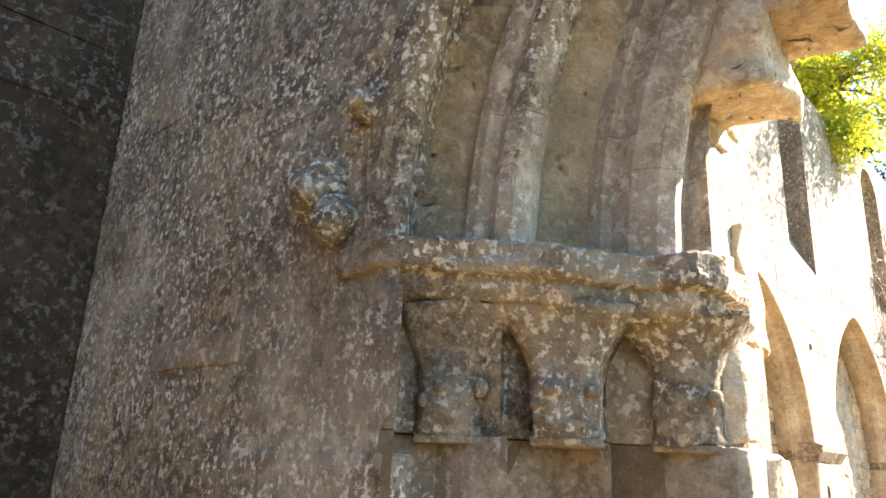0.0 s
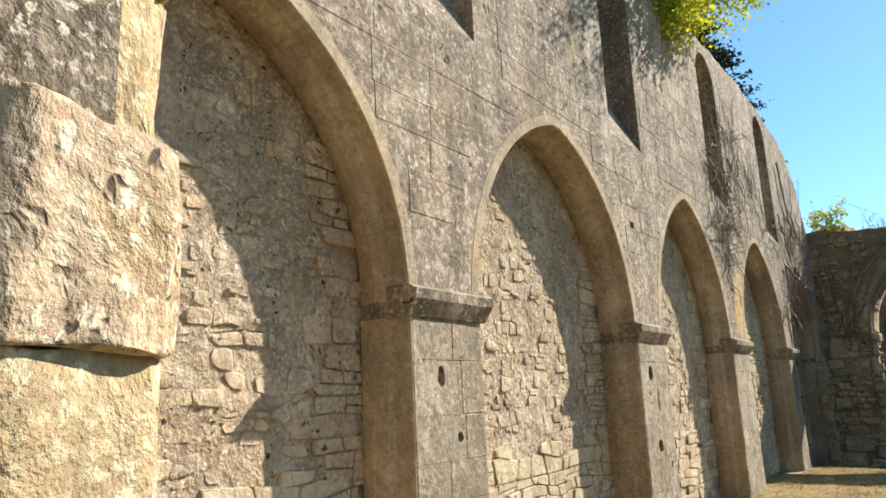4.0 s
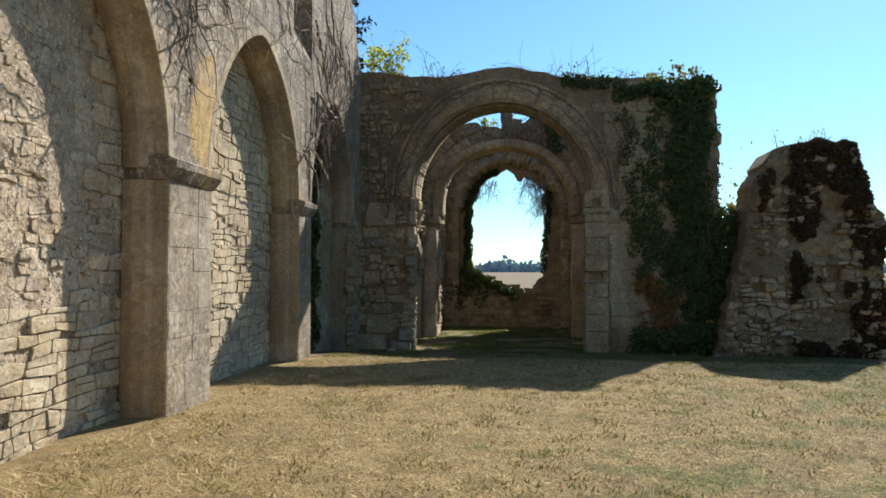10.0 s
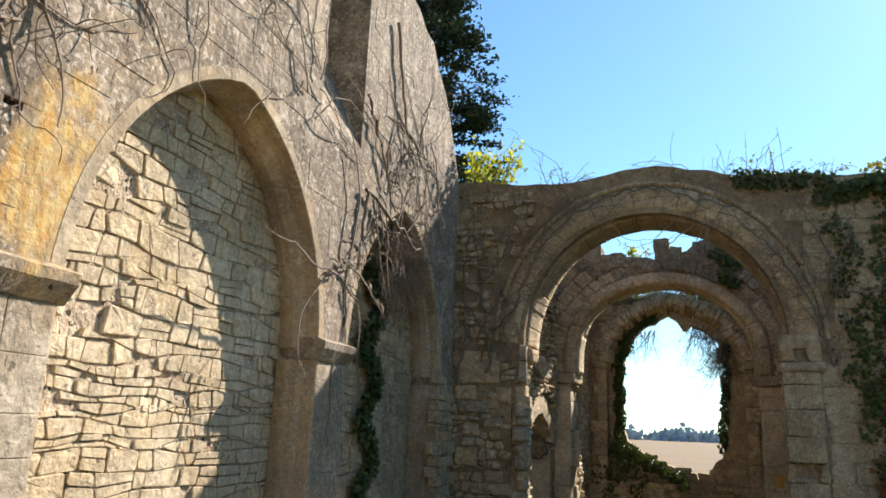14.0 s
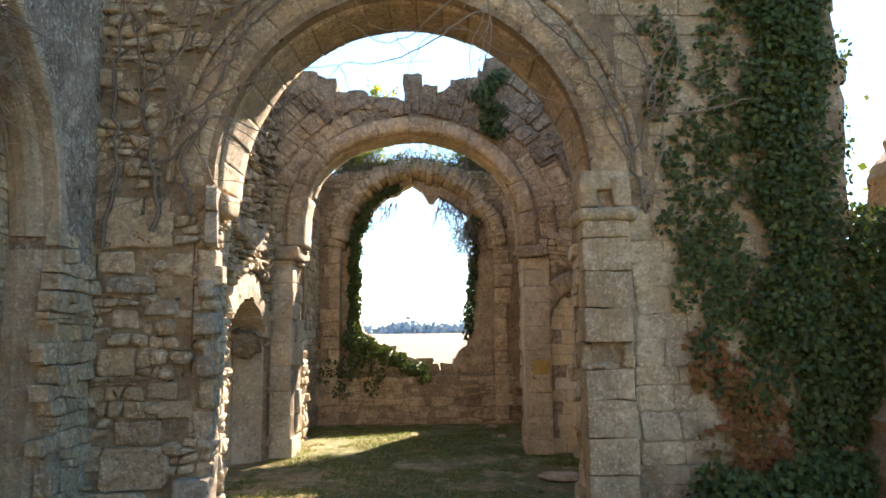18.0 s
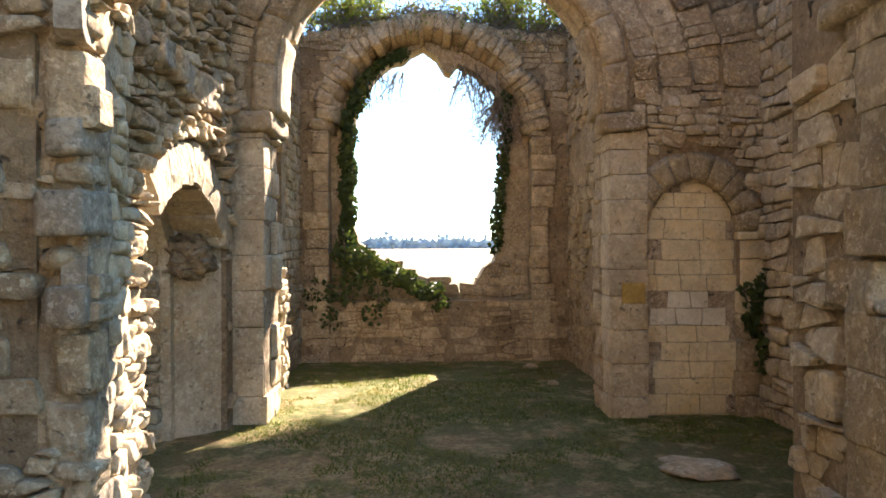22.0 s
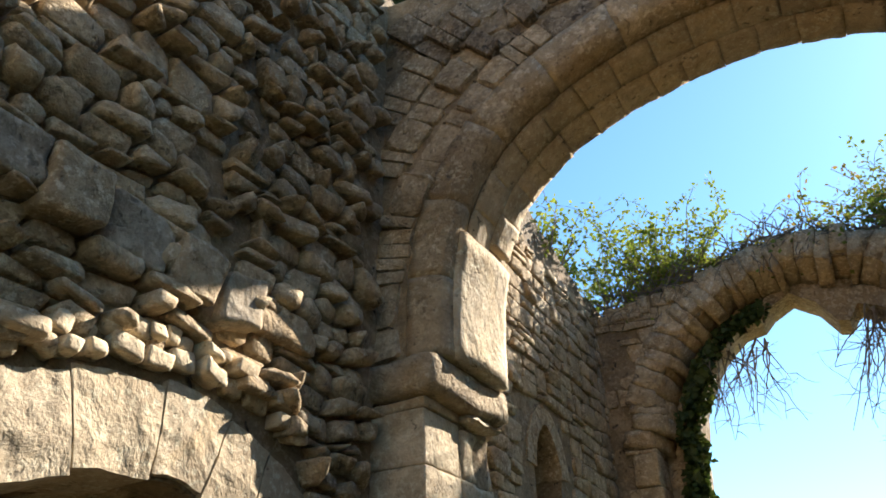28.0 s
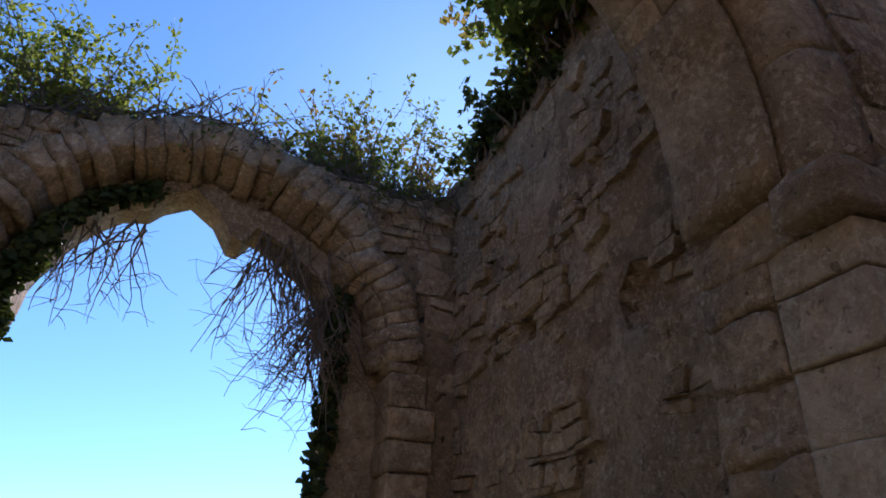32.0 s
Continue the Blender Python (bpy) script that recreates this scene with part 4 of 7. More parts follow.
    while z < 2.58:
        h = min(rng.uniform(0.22, 0.4), 2.60 - z)
        if z < 1.36 < z + h:
            for lo, hi in (((1.70, YF + 0.02, z), (1.95, YF + 0.42, z + h - .01)), ((2.06, YF - 0.07, z), (2.19, YF + 0.42, z + h - .01)), ((1.72, YF - .05, z), (2.15, YF + .3, z + .07)), ((1.9, YF + 0.14, z), (2.1, YF + .4, z + h - .02))):
                rough_box("shaft_block", lo, hi, TANASHLAR, wall, rng, 0.04, 0.055, "broken shaft stone with a hollow", 0.03)
        else:
            rough_box("shaft_block", (1.70 + rng.uniform(-.02, .02), YF - 0.12 + rng.uniform(-.014, .014), z), (2.17 + rng.uniform(-.03, .02), YF + 0.16 + rng.uniform(-.05, .1), z + h - 0.002), TANASHLAR, wall, rng, 0.05, 0.020, bevel=0.010)
        z += h
    torn = courses(YF + 0.04, YB, -0.7, 2.5, lambda u, v: YF + 0.03 < u < YB + 0.02, (0.07, 0.24), (0.08, 0.30), rng, 0.016, 5, 0.06, 0.3, 0.16)
    masonry(wall, 'x', 1.78, -1, torn, 'rough', PALESTONE, (-0.02, 0.08), rng, 150, 1.2, "torn_stone", joined="torn_rubble")
    rough_box("capital", (1.66, YF - 0.16, 2.60), (2.26, YF + 0.45, 2.74), TANASHLAR, wall, rng, 0.07, 0.022, "worn moulded capital", 0.05)
    rough_box("springer", (1.70, YF - 0.08, 2.75), (1.87, YF + 0.4, 3.04), TANASHLAR, wall, rng, 0.05, 0.028)
    rough_box("springer", (2.01, YF - 0.08, 2.75), (2.2, YF + 0.4, 3.04), TANASHLAR, wall, rng, 0.05, 0.028)
    rough_box("springer", (1.70, YF - 0.08, 2.93), (2.2, YF + 0.4, 3.12), TANASHLAR, wall, rng, 0.12, 0.012)
    rough_box("broken_capital", (-2.3, YF + 0.06, 2.72), (-1.86, YF + 0.5, 2.96), FIELDSTONE, wall, rng, 0.1, 0.03, "broken capital", 0.05)
    return wall


front_wall()

# ---------------- chancel side walls ----------------
XL, XR, XS = -2.45, 2.10, 3.36
DOOR = [(25.06, 1.42), (25.25, 1.66), (25.6, 1.90), (26.0, 2.02), (26.4, 2.03), (26.8, 1.90), (27.15, 1.68), (27.42, 1.45)]


def north_wall():
    foot = [(24.0, -1.0), (25.06, -1.0), (25.03, 1.42), (25.10, 1.80), (25.30, 2.06), (25.50, 1.90)] + DOOR[2:] + [(27.42, -1.0), (32.9, -1.0)]
    top = jag([(32.9, 5.2), (32.0, 5.2), (30.6, 5.45), (30.0, 5.75), (29.3, 5.65), (28.4, 6.0), (27.6, 6.2), (26, 6.35), (24.0, 6.0)], 0.25, 0.06, rng)
    niche = [(29.9, 1.75), (30.45, 1.75)] + pointed(29.9, 30.45, 2.85, 3.28, 6)[::-1]
    wall = slab("wall_chancel_north", 'x', XL, -3.1, foot + top, [niche], CORE)
    tagged(wall, "rough rubble chancel wall of rounded stones with a broken doorway arch", "wall", kind="structure")
    bm = bmesh.new()
    box(bm, (-2.95, 29.85, 1.7), (-2.72, 30.5, 3.3))
    part("niche_back", bm, CORE, wall)
    lining(wall, 'x', pointed(29.9, 30.45, 2.85, 3.28, 6), [(XL + 0.02, 0.16), (XL + 0.02, -0.01), (XL - .28, -0.01), (XL - .28, 0.1)], FIELDSTONE, 0.22, rng)
    weather(lining(wall, 'x', DOOR[:5], [(XL - 0.24, 0.34), (XL - 0.22, 0.0), (XL - 0.36, -0.03), (-3.05, -0.02), (-3.05, 0.2)], FIELDSTONE, 0.45, rng, "broken_springing", gap=0.002, jitter=0.02), 0.035)
    made = lining(wall, 'x', DOOR, [(XL + 0.03, 0.34), (XL + 0.045, 0.14), (XL + 0.03, -0.02), (-2.75, -0.03), (-3.05, -0.02), (-3.05, 0.2)], PALESTONE, 0.27, rng, gap=0.005, jitter=0.04, skip=lambda f: f < 0.2)
    for ob in made:
        bm = bmesh.new()
        bm.from_mesh(ob.data)
        bmesh.ops.subdivide_edges(bm, edges=[e for e in bm.edges if e.calc_length() > .05], cuts=4, use_grid_fill=True)
        for v in bm.verts:
            v.co += noise.noise_vector(v.co * 5) * .013 + noise.noise_vector(v.co * 16) * .006
        bm.to_mesh(ob.data)
        bm.free()
    q = [(24.98, -2), (24.98, 1.4), (25.1, 1.75), (25.3, 2.10), (25.77, 2.42), (26.25, 2.54), (26.8, 2.46), (27.15, 2.1), (27.42, 1.7), (27.5, -2)]

    def fits(u, v):
        if inside_poly(u, v, q) or 27.6 < u < 28.5:
            return False
        if 29.75 < u < 30.6 and 1.6 < v < 3.45:
            return False
        return v < 5.1 + (0.9 if u < 28 else 0.2 if u < 30 else 0)
    near_door = lambda u, v: u + 0.5 * noise.noise(Vector((0, u, v * 1.7))) < 26.2 + 0.12 * v
    a = courses(24.1, 27.7, -0.6, 6.1, lambda u, v: fits(u, v) and near_door(u, v), (0.075, 0.135), (0.10, 0.23), rng, 0.020, 4, 0.05, 0.22)
    a += courses(25.4, 27.7, -0.6, 6.1, lambda u, v: fits(u, v) and not near_door(u, v), (0.07, 0.14), (0.08, 0.22), rng, 0.020, 4, 0.05, 0.26)
    b = courses(28.4, 32.0, -0.6, 5.3, fits, (0.12, 0.19), (0.14, 0.32), rng, 0.018, 4, 0.03)
    masonry(wall, 'x', XL, 1, a, 'cobble', FIELDSTONE, (0.03, 0.13), rng, 295, 2.6, middle=25.8)
    masonry(wall, 'x', XL, 1, b, 'rubble', FIELDSTONE, (0.01, 0.05), rng, 60, 2.5, tilt=4, middle=29.5)
    # string course above the door, broken off
    y = 24.12
    k = 0
    while y < 26.85:
        d = rng.uniform(0.18, 0.42)
        out = rng.uniform(.12, .19) if k % 3 else rng.uniform(.05, .12)
        z = 3.0 - 0.055 * (y - 24.1) + rng.uniform(-.02, .02)
        rough_box("string_course", (XL - 0.1, y, z - rng.uniform(.10, .15)), (XL + out, y + d - .012, z + rng.uniform(.06, .12)), FIELDSTONE if k % 2 else GREYBLOCK, wall, rng, 0.05, 0.04, "mossy broken string course stone", 0.025)
        y += d
        k += 1
    # small stones packed over the door's ring
    for row in range(2):
        f = 0.0
        while f < 1:
            y = 25.30 + 1.72 * f
            z = 2.07 + 0.40 * math.sin(math.pi * min(1, .08 + f * .72)) + row * .085 - .02
            w = rng.uniform(.08, .17)
            rough_box("packing_stone", (XL - 0.08, y, z), (XL + rng.uniform(.04, .11), y + w - .012, z + rng.uniform(.06, .09)), PALESTONE, wall, rng, .035, .035, bevel=.018)
            f += w / 1.72
    # smooth panel that half closes the doorway
    rgd = random.Random(9)
    slab("door_blocking", 'x', -3.09, -2.88, jag([(27.0, -0.9), (27.0, 0.2), (27.0, 1.2), (26.97, 1.42), (26.8, 1.69), (26.62, 1.95), (26.4, 2.06), (27.6, 2.10), (27.6, -0.9)], 0.12, 0.02, rgd), [], PALESTONE, wall, "smooth rendered blocking in the doorway")
    slab("door_blocking", 'x', -3.09, -2.88, jag([(25.43, -0.9), (25.43, 1.06), (25.41, 1.38), (25.54, 1.59), (25.8, 1.85), (26.1, 2.0), (26.2, 2.06), (25.0, 2.06), (25.0, -0.9)], 0.12, 0.02, rgd), [], CORE, wall, "rough inner jamb of the doorway")
    prism("splayed_jamb", [(-3.06, 27.01), (-2.86, 27.12), (-2.62, 27.30), (-2.47, 27.46), (-2.47, 27.6), (-3.06, 27.6)], -0.9, 1.72, PALESTONE, wall, rgd, 0.012, 0.02, "smooth splayed reveal of the doorway")
    prism("splayed_jamb", [(-2.47, 25.0), (-2.50, 25.09), (-2.75, 25.24), (-3.06, 25.42), (-3.06, 25.0)], -0.9, 1.42, CORE, wall, rgd, 0.03, 0.02, "ragged splayed reveal of the doorway", 0.06)
    z = -0.7
    while z < 1.45:
        h = rgd.uniform(.06, .15)
        rough_box("blocking_edge", (-3.12, 26.93 + rgd.uniform(-.05, .05), z), (-2.98, 27.1, z + h - .01), FIELDSTONE, wall, rgd, .05, .03, bevel=.025)
        z += h
    broken = rough_box("broken_corbel", (-2.95, 26.98, 1.18), (-2.58, 27.40, 1.60), CORE, wall, rng, 0.04, 0.11, "broken dark corbel stone", 0.06)
    weather([broken], 0.06, 0.03, 11.0)
    rough_box("broken_corbel", (-2.74, 27.20, 1.46), (-2.42, 27.62, 1.68), PALESTONE, wall, rng, 0.04, 0.05, "broken corbel stone", 0.04)
    # ragged reveal at the other side of the doorway, stones bedded in a mass of mortar
    prism("jamb_mortar", [(-2.47, 24.2), (-2.46, 24.9), (-2.52, 25.0), (-2.74, 25.10), (-3.0, 25.28), (-3.0, 24.8), (-2.6, 24.2)], -0.8, 1.46, PALESTONE, wall, rgd, 0.05, 0.03, "broken lime mortar of the jamb", 0.05, 5.5)
    z = -0.7
    while z < 1.42:
        h = rng.uniform(.09, .21)
        y = 24.62 + rng.uniform(-.15, .1)
        while y < 25.02:
            w = rng.uniform(.13, .34)
            if rng.random() < .8:
                rough_box("jamb_stone", (XL - .1, y, z), (XL + rng.uniform(.05, .14), min(y + w, 25.09 + rng.uniform(-.05, .03)) - .015, z + h - .02), PALESTONE, wall, rng, .035, .05, bevel=.04)
            y += w
        if rng.random() < .75:
            rough_box("reveal_stone", (-2.90, 24.95, z), (-2.50, 25.16 + rng.uniform(-.03, .05), z + h - .02), PALESTONE, wall, rng, .04, .06, bevel=.045)
        z += h
    weather([ob for ob in wall.children if ob.name.startswith(("jamb_stone", "reveal_stone"))], 0.022, 0.035, 14.0)
    # lit strip of squared stones, then broken masonry beside it
    z = -0.7
    while z < 1.85:
        h = rng.uniform(0.15, 0.24)
        y = 29.24 + rng.uniform(-.015, .015)
        rough_box("toothing", (XL - 0.05, y, z), (XL + 0.13 + rng.uniform(-.01, .02), y + 0.14 + rng.uniform(-.03, .03), z + h - 0.012), PALESTONE, wall, rng, 0.06, 0.010, bevel=0.012)
        rough_box("toothing", (XL - 0.05, y + 0.18, z), (XL + 0.10 + rng.uniform(-.02, .02), y + 0.32 + rng.uniform(-.04, .04), z + h - 0.012), PALESTONE, wall, rng, 0.06, 0.016, bevel=0.015)
        z += h
    z = -0.7
    while z < 1.08:
        h = rng.uniform(0.10, 0.19)
        for y in (29.56, 29.74, 29.9):
            rough_box("broken_stone", (XL - 0.05, y + rng.uniform(-.03, .03), z), (XL + 0.18 + rng.uniform(-.06, .03), y + rng.uniform(.13, .19), z + h - 0.015), PALESTONE, wall, rng, 0.045, 0.045, bevel=0.03)
        z += h
    return wall


north_wall()


def south_wall():
    top = jag([(32.9, 5.4), (32.0, 5.35), (30.5, 5.5), (29.7, 5.7), (28.4, 5.9), (28.3, 5.9)], 0.25, 0.07, rng)
    hollow = [(29.16, 2.95), (29.5, 2.90), (29.58, 3.2), (29.42, 3.38), (29.2, 3.32)]
    socket = [(30.56, 3.22), (30.84, 3.2), (30.86, 3.5), (30.7, 3.6), (30.56, 3.5)]
    wall = slab("wall_chancel_south", 'x', XR, 2.8, [(28.3, -1.0), (32.9, -1.0)] + top, [hollow, socket], CORE)
    tagged(wall, "rubble chancel wall of thin rough courses beside the great window", "wall", kind="structure")
    for y, z in ((29.37, 3.13), (30.7, 3.4)):
        rough_box("hollow_back", (XR + 0.16, y - 0.35, z - 0.35), (XR + 0.5, y + 0.35, z + 0.35), CORE, wall, rng, 0.06, 0.04)
    # lime mortar still covers parts of the face
    ys, zs = 57, 96
    vs = []
    for k in range(zs):
        for i in range(ys):
            y, z = 28.4 + 3.62 * i / (ys - 1), -0.6 + 5.9 * k / (zs - 1)
            p = Vector((2.1, y, z))
            hole = min(math.hypot(y - 29.37, z - 3.13) - .2, math.hypot(y - 30.7, z - 3.4) - .15)
            vs.append((XR - 0.012 + (0.12 if hole < 0 else 0) - 0.03 * noise.noise(p * 1.6) - 0.022 * noise.noise(p * 5) - 0.012 * noise.noise(p * 15), y, z))
    fs = [(k * ys + i, (k + 1) * ys + i, (k + 1) * ys + i + 1, k * ys + i + 1) for k in range(zs - 1) for i in range(ys - 1)]
    raw("mortar_face", vs, fs, FIELDSTONE, wall, "uneven lime mortar over the rubble", smooth=True)
    bare = lambda u, v: v < 5.3 and noise.noise(Vector((u * 1.1, v * 1.2, 4.0))) > -0.12 and math.hypot(u - 29.37, v - 3.13) > .27 and math.hypot(u - 30.7, v - 3.4) > .2
    b = courses(28.4, 32.0, -0.6, 5.3, bare, (0.08, 0.19), (0.10, 0.30), rng, 0.016, 3, 0.06, 0.26, 0.08)
    masonry(wall, 'x', XR, -1, b, 'rough', FIELDSTONE, (0.0, 0.075), rng, 295, 2.5, tilt=5)
    rough_box("socket_stone", (XR - 0.05, 30.5, 3.60), (XR + 0.2, 30.92, 3.72), PALESTONE, wall, rng, 0.05, 0.02, bevel=0.02)
    for z0, z1, d in ((-.6, .2, .10), (.2, .9, .06), (.9, 1.5, .09), (1.5, 2.2, .05)):
        rough_box("broken_face", (XR - d, 28.36, z0), (XR + 0.1, 28.62 + d, z1 - .02), PALESTONE, wall, rng, 0.07, 0.05, bevel=0.04)
    top = jag([(27.75, 5.9), (27.0, 5.9), (25.5, 5.6), (24.0, 5.5)], 0.25, 0.07, rng)
    bay = slab("wall_south_bay", 'x', XS, XS + 0.7, [(24.0, -1.0), (27.75, -1.0)] + top, [], CORE)
    tagged(bay, "rough rubble side wall of the arched bay", "wall", kind="structure")
    a = courses(24.1, 27.7, -0.6, 5.4, lambda u, v: v < 5.3, (0.10, 0.2), (0.14, 0.38), rng, 0.02, 4, 0.05, 0.2, 0.05)
    masonry(bay, 'x', XS, -1, a, 'rubble', PALESTONE, (0.01, 0.07), rng, 160, 1.6, tilt=5)
    return wall


south_wall()

# ---------------- second arch ----------------
Y2, Y3 = 27.7, 28.4
def fuller(u, v):
    """The arch has sagged: its northern haunch is fuller than a true curve."""
    k = max(0.0, (-0.19 - u) / 1.84)
    return (-0.19 - 1.84 * k ** (0.68 + 0.32 * ((v - 3.22) / 1.65) ** 4) if k > 0 else u, v)


MID_LINE = [(-2.03, 2.93)] + [fuller(u, v) for u, v in round_arch(-0.19, 3.22, 1.84, rise=1.65)] + [(1.65, 2.93)]
RECESS = pointed(2.04, 3.08, 1.62, 2.20, 8)


def middle_arch():
    crest = [(4.1, 6.7), (2.6, 6.7), (1.9, 6.5), (1.5, 6.25), (1.1, 6.05), (1.05, 5.70), (0.55, 5.66), (0.3, 5.48), (0.0, 5.48), (-0.02, 5.80), (-0.28, 5.82), (-0.30, 5.36), (-0.9, 5.42), (-1.2, 5.55), (-1.5, 5.45), (-1.62, 5.75), (-2.0, 5.95), (-3.0, 6.2)]
    foot = [(-3.0, -1.0), (-2.12, -1.0), (-2.12, 2.8)] + MID_LINE + [(1.66, 2.8), (1.68, -1.0), (RECESS[0][0], -1.0)] + RECESS + [(RECESS[-1][0], -1.0), (4.1, -1.0)]
    wall = slab("wall_middle_arch", 'y', Y2, Y3, foot + jag(crest, 0.2, 0.03, rng), [], CORE)
    tagged(wall, "free-standing round chancel arch with a jagged broken crest", "arch", kind="structure")
    orders = (([(Y2 - 0.03, -0.21), (Y2 - 0.03, -0.03), (Y2 - 0.01, 0.015), (Y2 + 0.04, 0.04), (Y2 + 0.10, 0.045), (Y2 + 0.19, 0.02), (Y2 + 0.19, -0.2)], 0.50, 0.004, 0.006), ([(Y2 + 0.193, -0.2), (Y2 + 0.193, 0.05), (Y2 + 0.44, 0.055), (Y2 + 0.44, -0.2)], 0.27, 0.007, 0.008), ([(Y2 + 0.444, -0.2), (Y2 + 0.444, 0.055), (Y3 + 0.01, 0.05), (Y3 + 0.01, -0.2)], 0.24, 0.012, 0.012))
    for k, (sec, step, jit, wob) in enumerate(orders):
        weather(lining(wall, 'y', MID_LINE[::-1], sec, PALESTONE if k else FIELDSTONE, step, rng, gap=0.0008, jitter=jit, skip=lambda f: k > 0 and (f > 0.86 or f < 0.17)), wob)
    # the lowest stones of the soffit are large and smooth
    broad = [(Y2 + 0.193, -0.2), (Y2 + 0.193, 0.082), (Y2 + 0.32, 0.090), (Y2 + 0.45, 0.092), (Y2 + 0.58, 0.086), (Y3 + 0.03, 0.07), (Y3 + 0.03, -0.2)]
    wide = [(Y2 + 0.085, -0.2), (Y2 + 0.085, 0.060), (Y2 + 0.11, 0.080), (Y2 + 0.25, 0.088)] + broad[3:]
    weather(lining(wall, 'y', MID_LINE[:5][::-1], wide, PALESTONE, 1.2, rng, "springer", gap=0.002, jitter=0.004), 0.008)
    weather(lining(wall, 'y', MID_LINE[25:][::-1], broad, FIELDSTONE, 0.75, rng, "springer", gap=0.002, jitter=0.004), 0.012)
    # rubble set fanwise over the arch, up to the broken crest
    ring = pointed(1.70, 3.42, 1.62, 2.66, 8) + [(3.42, -2), (1.70, -2)]
    bm = bmesh.new()
    box(bm, (1.95, Y2 + 0.09, -0.9), (3.2, Y2 + 0.5, 2.3))
    part("recess_back", bm, MORTAR, wall)
    inner = RECESS + [(3.08, -2), (2.04, -2)]
    cells = courses(2.0, 3.1, -0.6, 2.2, lambda u, v: inside_poly(u, v, inner), (0.14, 0.24), (0.15, 0.36), rng, 0.008, 3, 0.012, 0.05, 0.02)
    limed = [q for q in cells if q[0][0] < 2.75 and 0.5 < (q[0][1] + q[2][1]) / 2 < 0.95]
    masonry(wall, 'y', Y2 + 0.09, -1, limed, 'block', WHITEWASH, (0.006, 0.018), rng, 90, 1, "limewashed_block", 0.5)
    masonry(wall, 'y', Y2 + 0.09, -1, [q for q in cells if q not in limed], 'block', CREAM, (0.003, 0.016), rng, 90, 1, "recess_block", 0.5)
    weather(lining(wall, 'y', RECESS[::-1], [(Y2 - 0.012, -0.30), (Y2 - 0.018, -0.03), (Y2 + .012, 0.015), (Y2 + .12, 0.015), (Y2 + .12, -0.1)], TANASHLAR, 0.17, rng, gap=0.002, jitter=0.02), 0.016)
    z = -0.8
    while z < 1.6:
        h = min(rng.uniform(0.2, 0.36), 1.62 - z)
        rough_box("recess_jamb", (3.07 + rng.uniform(-.02, .02), Y2 - 0.02 + rng.uniform(-.03, .02), z), (3.40, Y2 + 0.2, z + h - 0.004), CREAM if z > 0.6 else FIELDSTONE, wall, rng, 0.07, 0.016, bevel=0.015)
        z += h
    low = courses(2.1, XS, 2.0, 3.3, lambda u, v: not inside_poly(u, v, ring) and v < 3.15, (0.07, 0.15), (0.09, 0.24), rng, 0.014, 3, 0.04, 0.2)
    masonry(wall, 'y', Y2, -1, low, 'rubble', PALESTONE, (0.01, 0.06), rng, 60, 2.5, "haunch_stone", joined="haunch_rubble")
    fan = []
    r = 2.22
    while r < 5.4:
        h = rng.uniform(0.24, 0.46)
        a = -0.12
        while a < math.pi + (0.32 if r > 2.4 else 0):
            w = rng.choice((rng.uniform(0.08, 0.15), rng.uniform(0.14, 0.36))) / r
            g = 0.006 / r
            q = [(-0.19 - 0.95 * rr * math.cos(aa), 3.20 + 0.86 * rr * math.sin(aa)) for rr, aa in ((r + .006 + rng.uniform(-.02, .03), a + g), (r + .006 + rng.uniform(-.02, .03), a + w - g), (r + h - .006 + rng.uniform(-.05, .02), a + w - g), (r + h - .006 + rng.uniform(-.05, .02), a + g))]
            u, v = sum(p[0] for p in q) / 4, sum(p[1] for p in q) / 4
            if -2.45 < u < XS and not inside_poly(u, v, ring) and v < 5.29 + 0.20 * abs(u + .1) + (0.28 * min(1.6, max(0, u - 0.8))) + 0.10 * noise.noise(Vector((u * 4, 0, 0))):
                fan.append(q[::-1])
            a += w
        r += h
    fan = [q[2:] + q[:2] for q in fan]
    high = [q for q in fan if sum(p[1] for p in q) > 4 * (4.75 - 0.25 * q[0][0])]
    masonry(wall, 'y', Y2, -1, high, 'rough', DARKCREST, (0.0, 0.09), rng, 150, 4.5, "crest_stone", joined="crest_rubble", middle=0)
    masonry(wall, 'y', Y2, -1, [q for q in fan if q not in high], 'rough', FIELDSTONE, (0.0, 0.05), rng, 150, 4.0, "fan_stone", joined="fan_rubble", middle=0)
    for u, w, h in ((-0.16, 0.26, 0.44), (-1.62, 0.40, 0.36), (0.14, 0.24, 0.22), (-0.7, 0.5, 0.04), (1.2, 0.3, 0.62), (0.62, 0.26, 0.34), (0.86, 0.22, 0.36), (1.04, 0.2, 0.5), (-1.9, 0.3, 0.5), (0.36, .2, .12), (-0.45, .2, .02), (1.42, .26, .72), (-1.3, .26, .12), (-1.05, .22, .14)):
        rough_box("crest_stone", (u - w / 2, Y2 - 0.03, 5.2), (u + w / 2, Y3 - 0.05, 5.4 + h), DARKCREST, wall, rng, 0.07, 0.035, bevel=0.025)
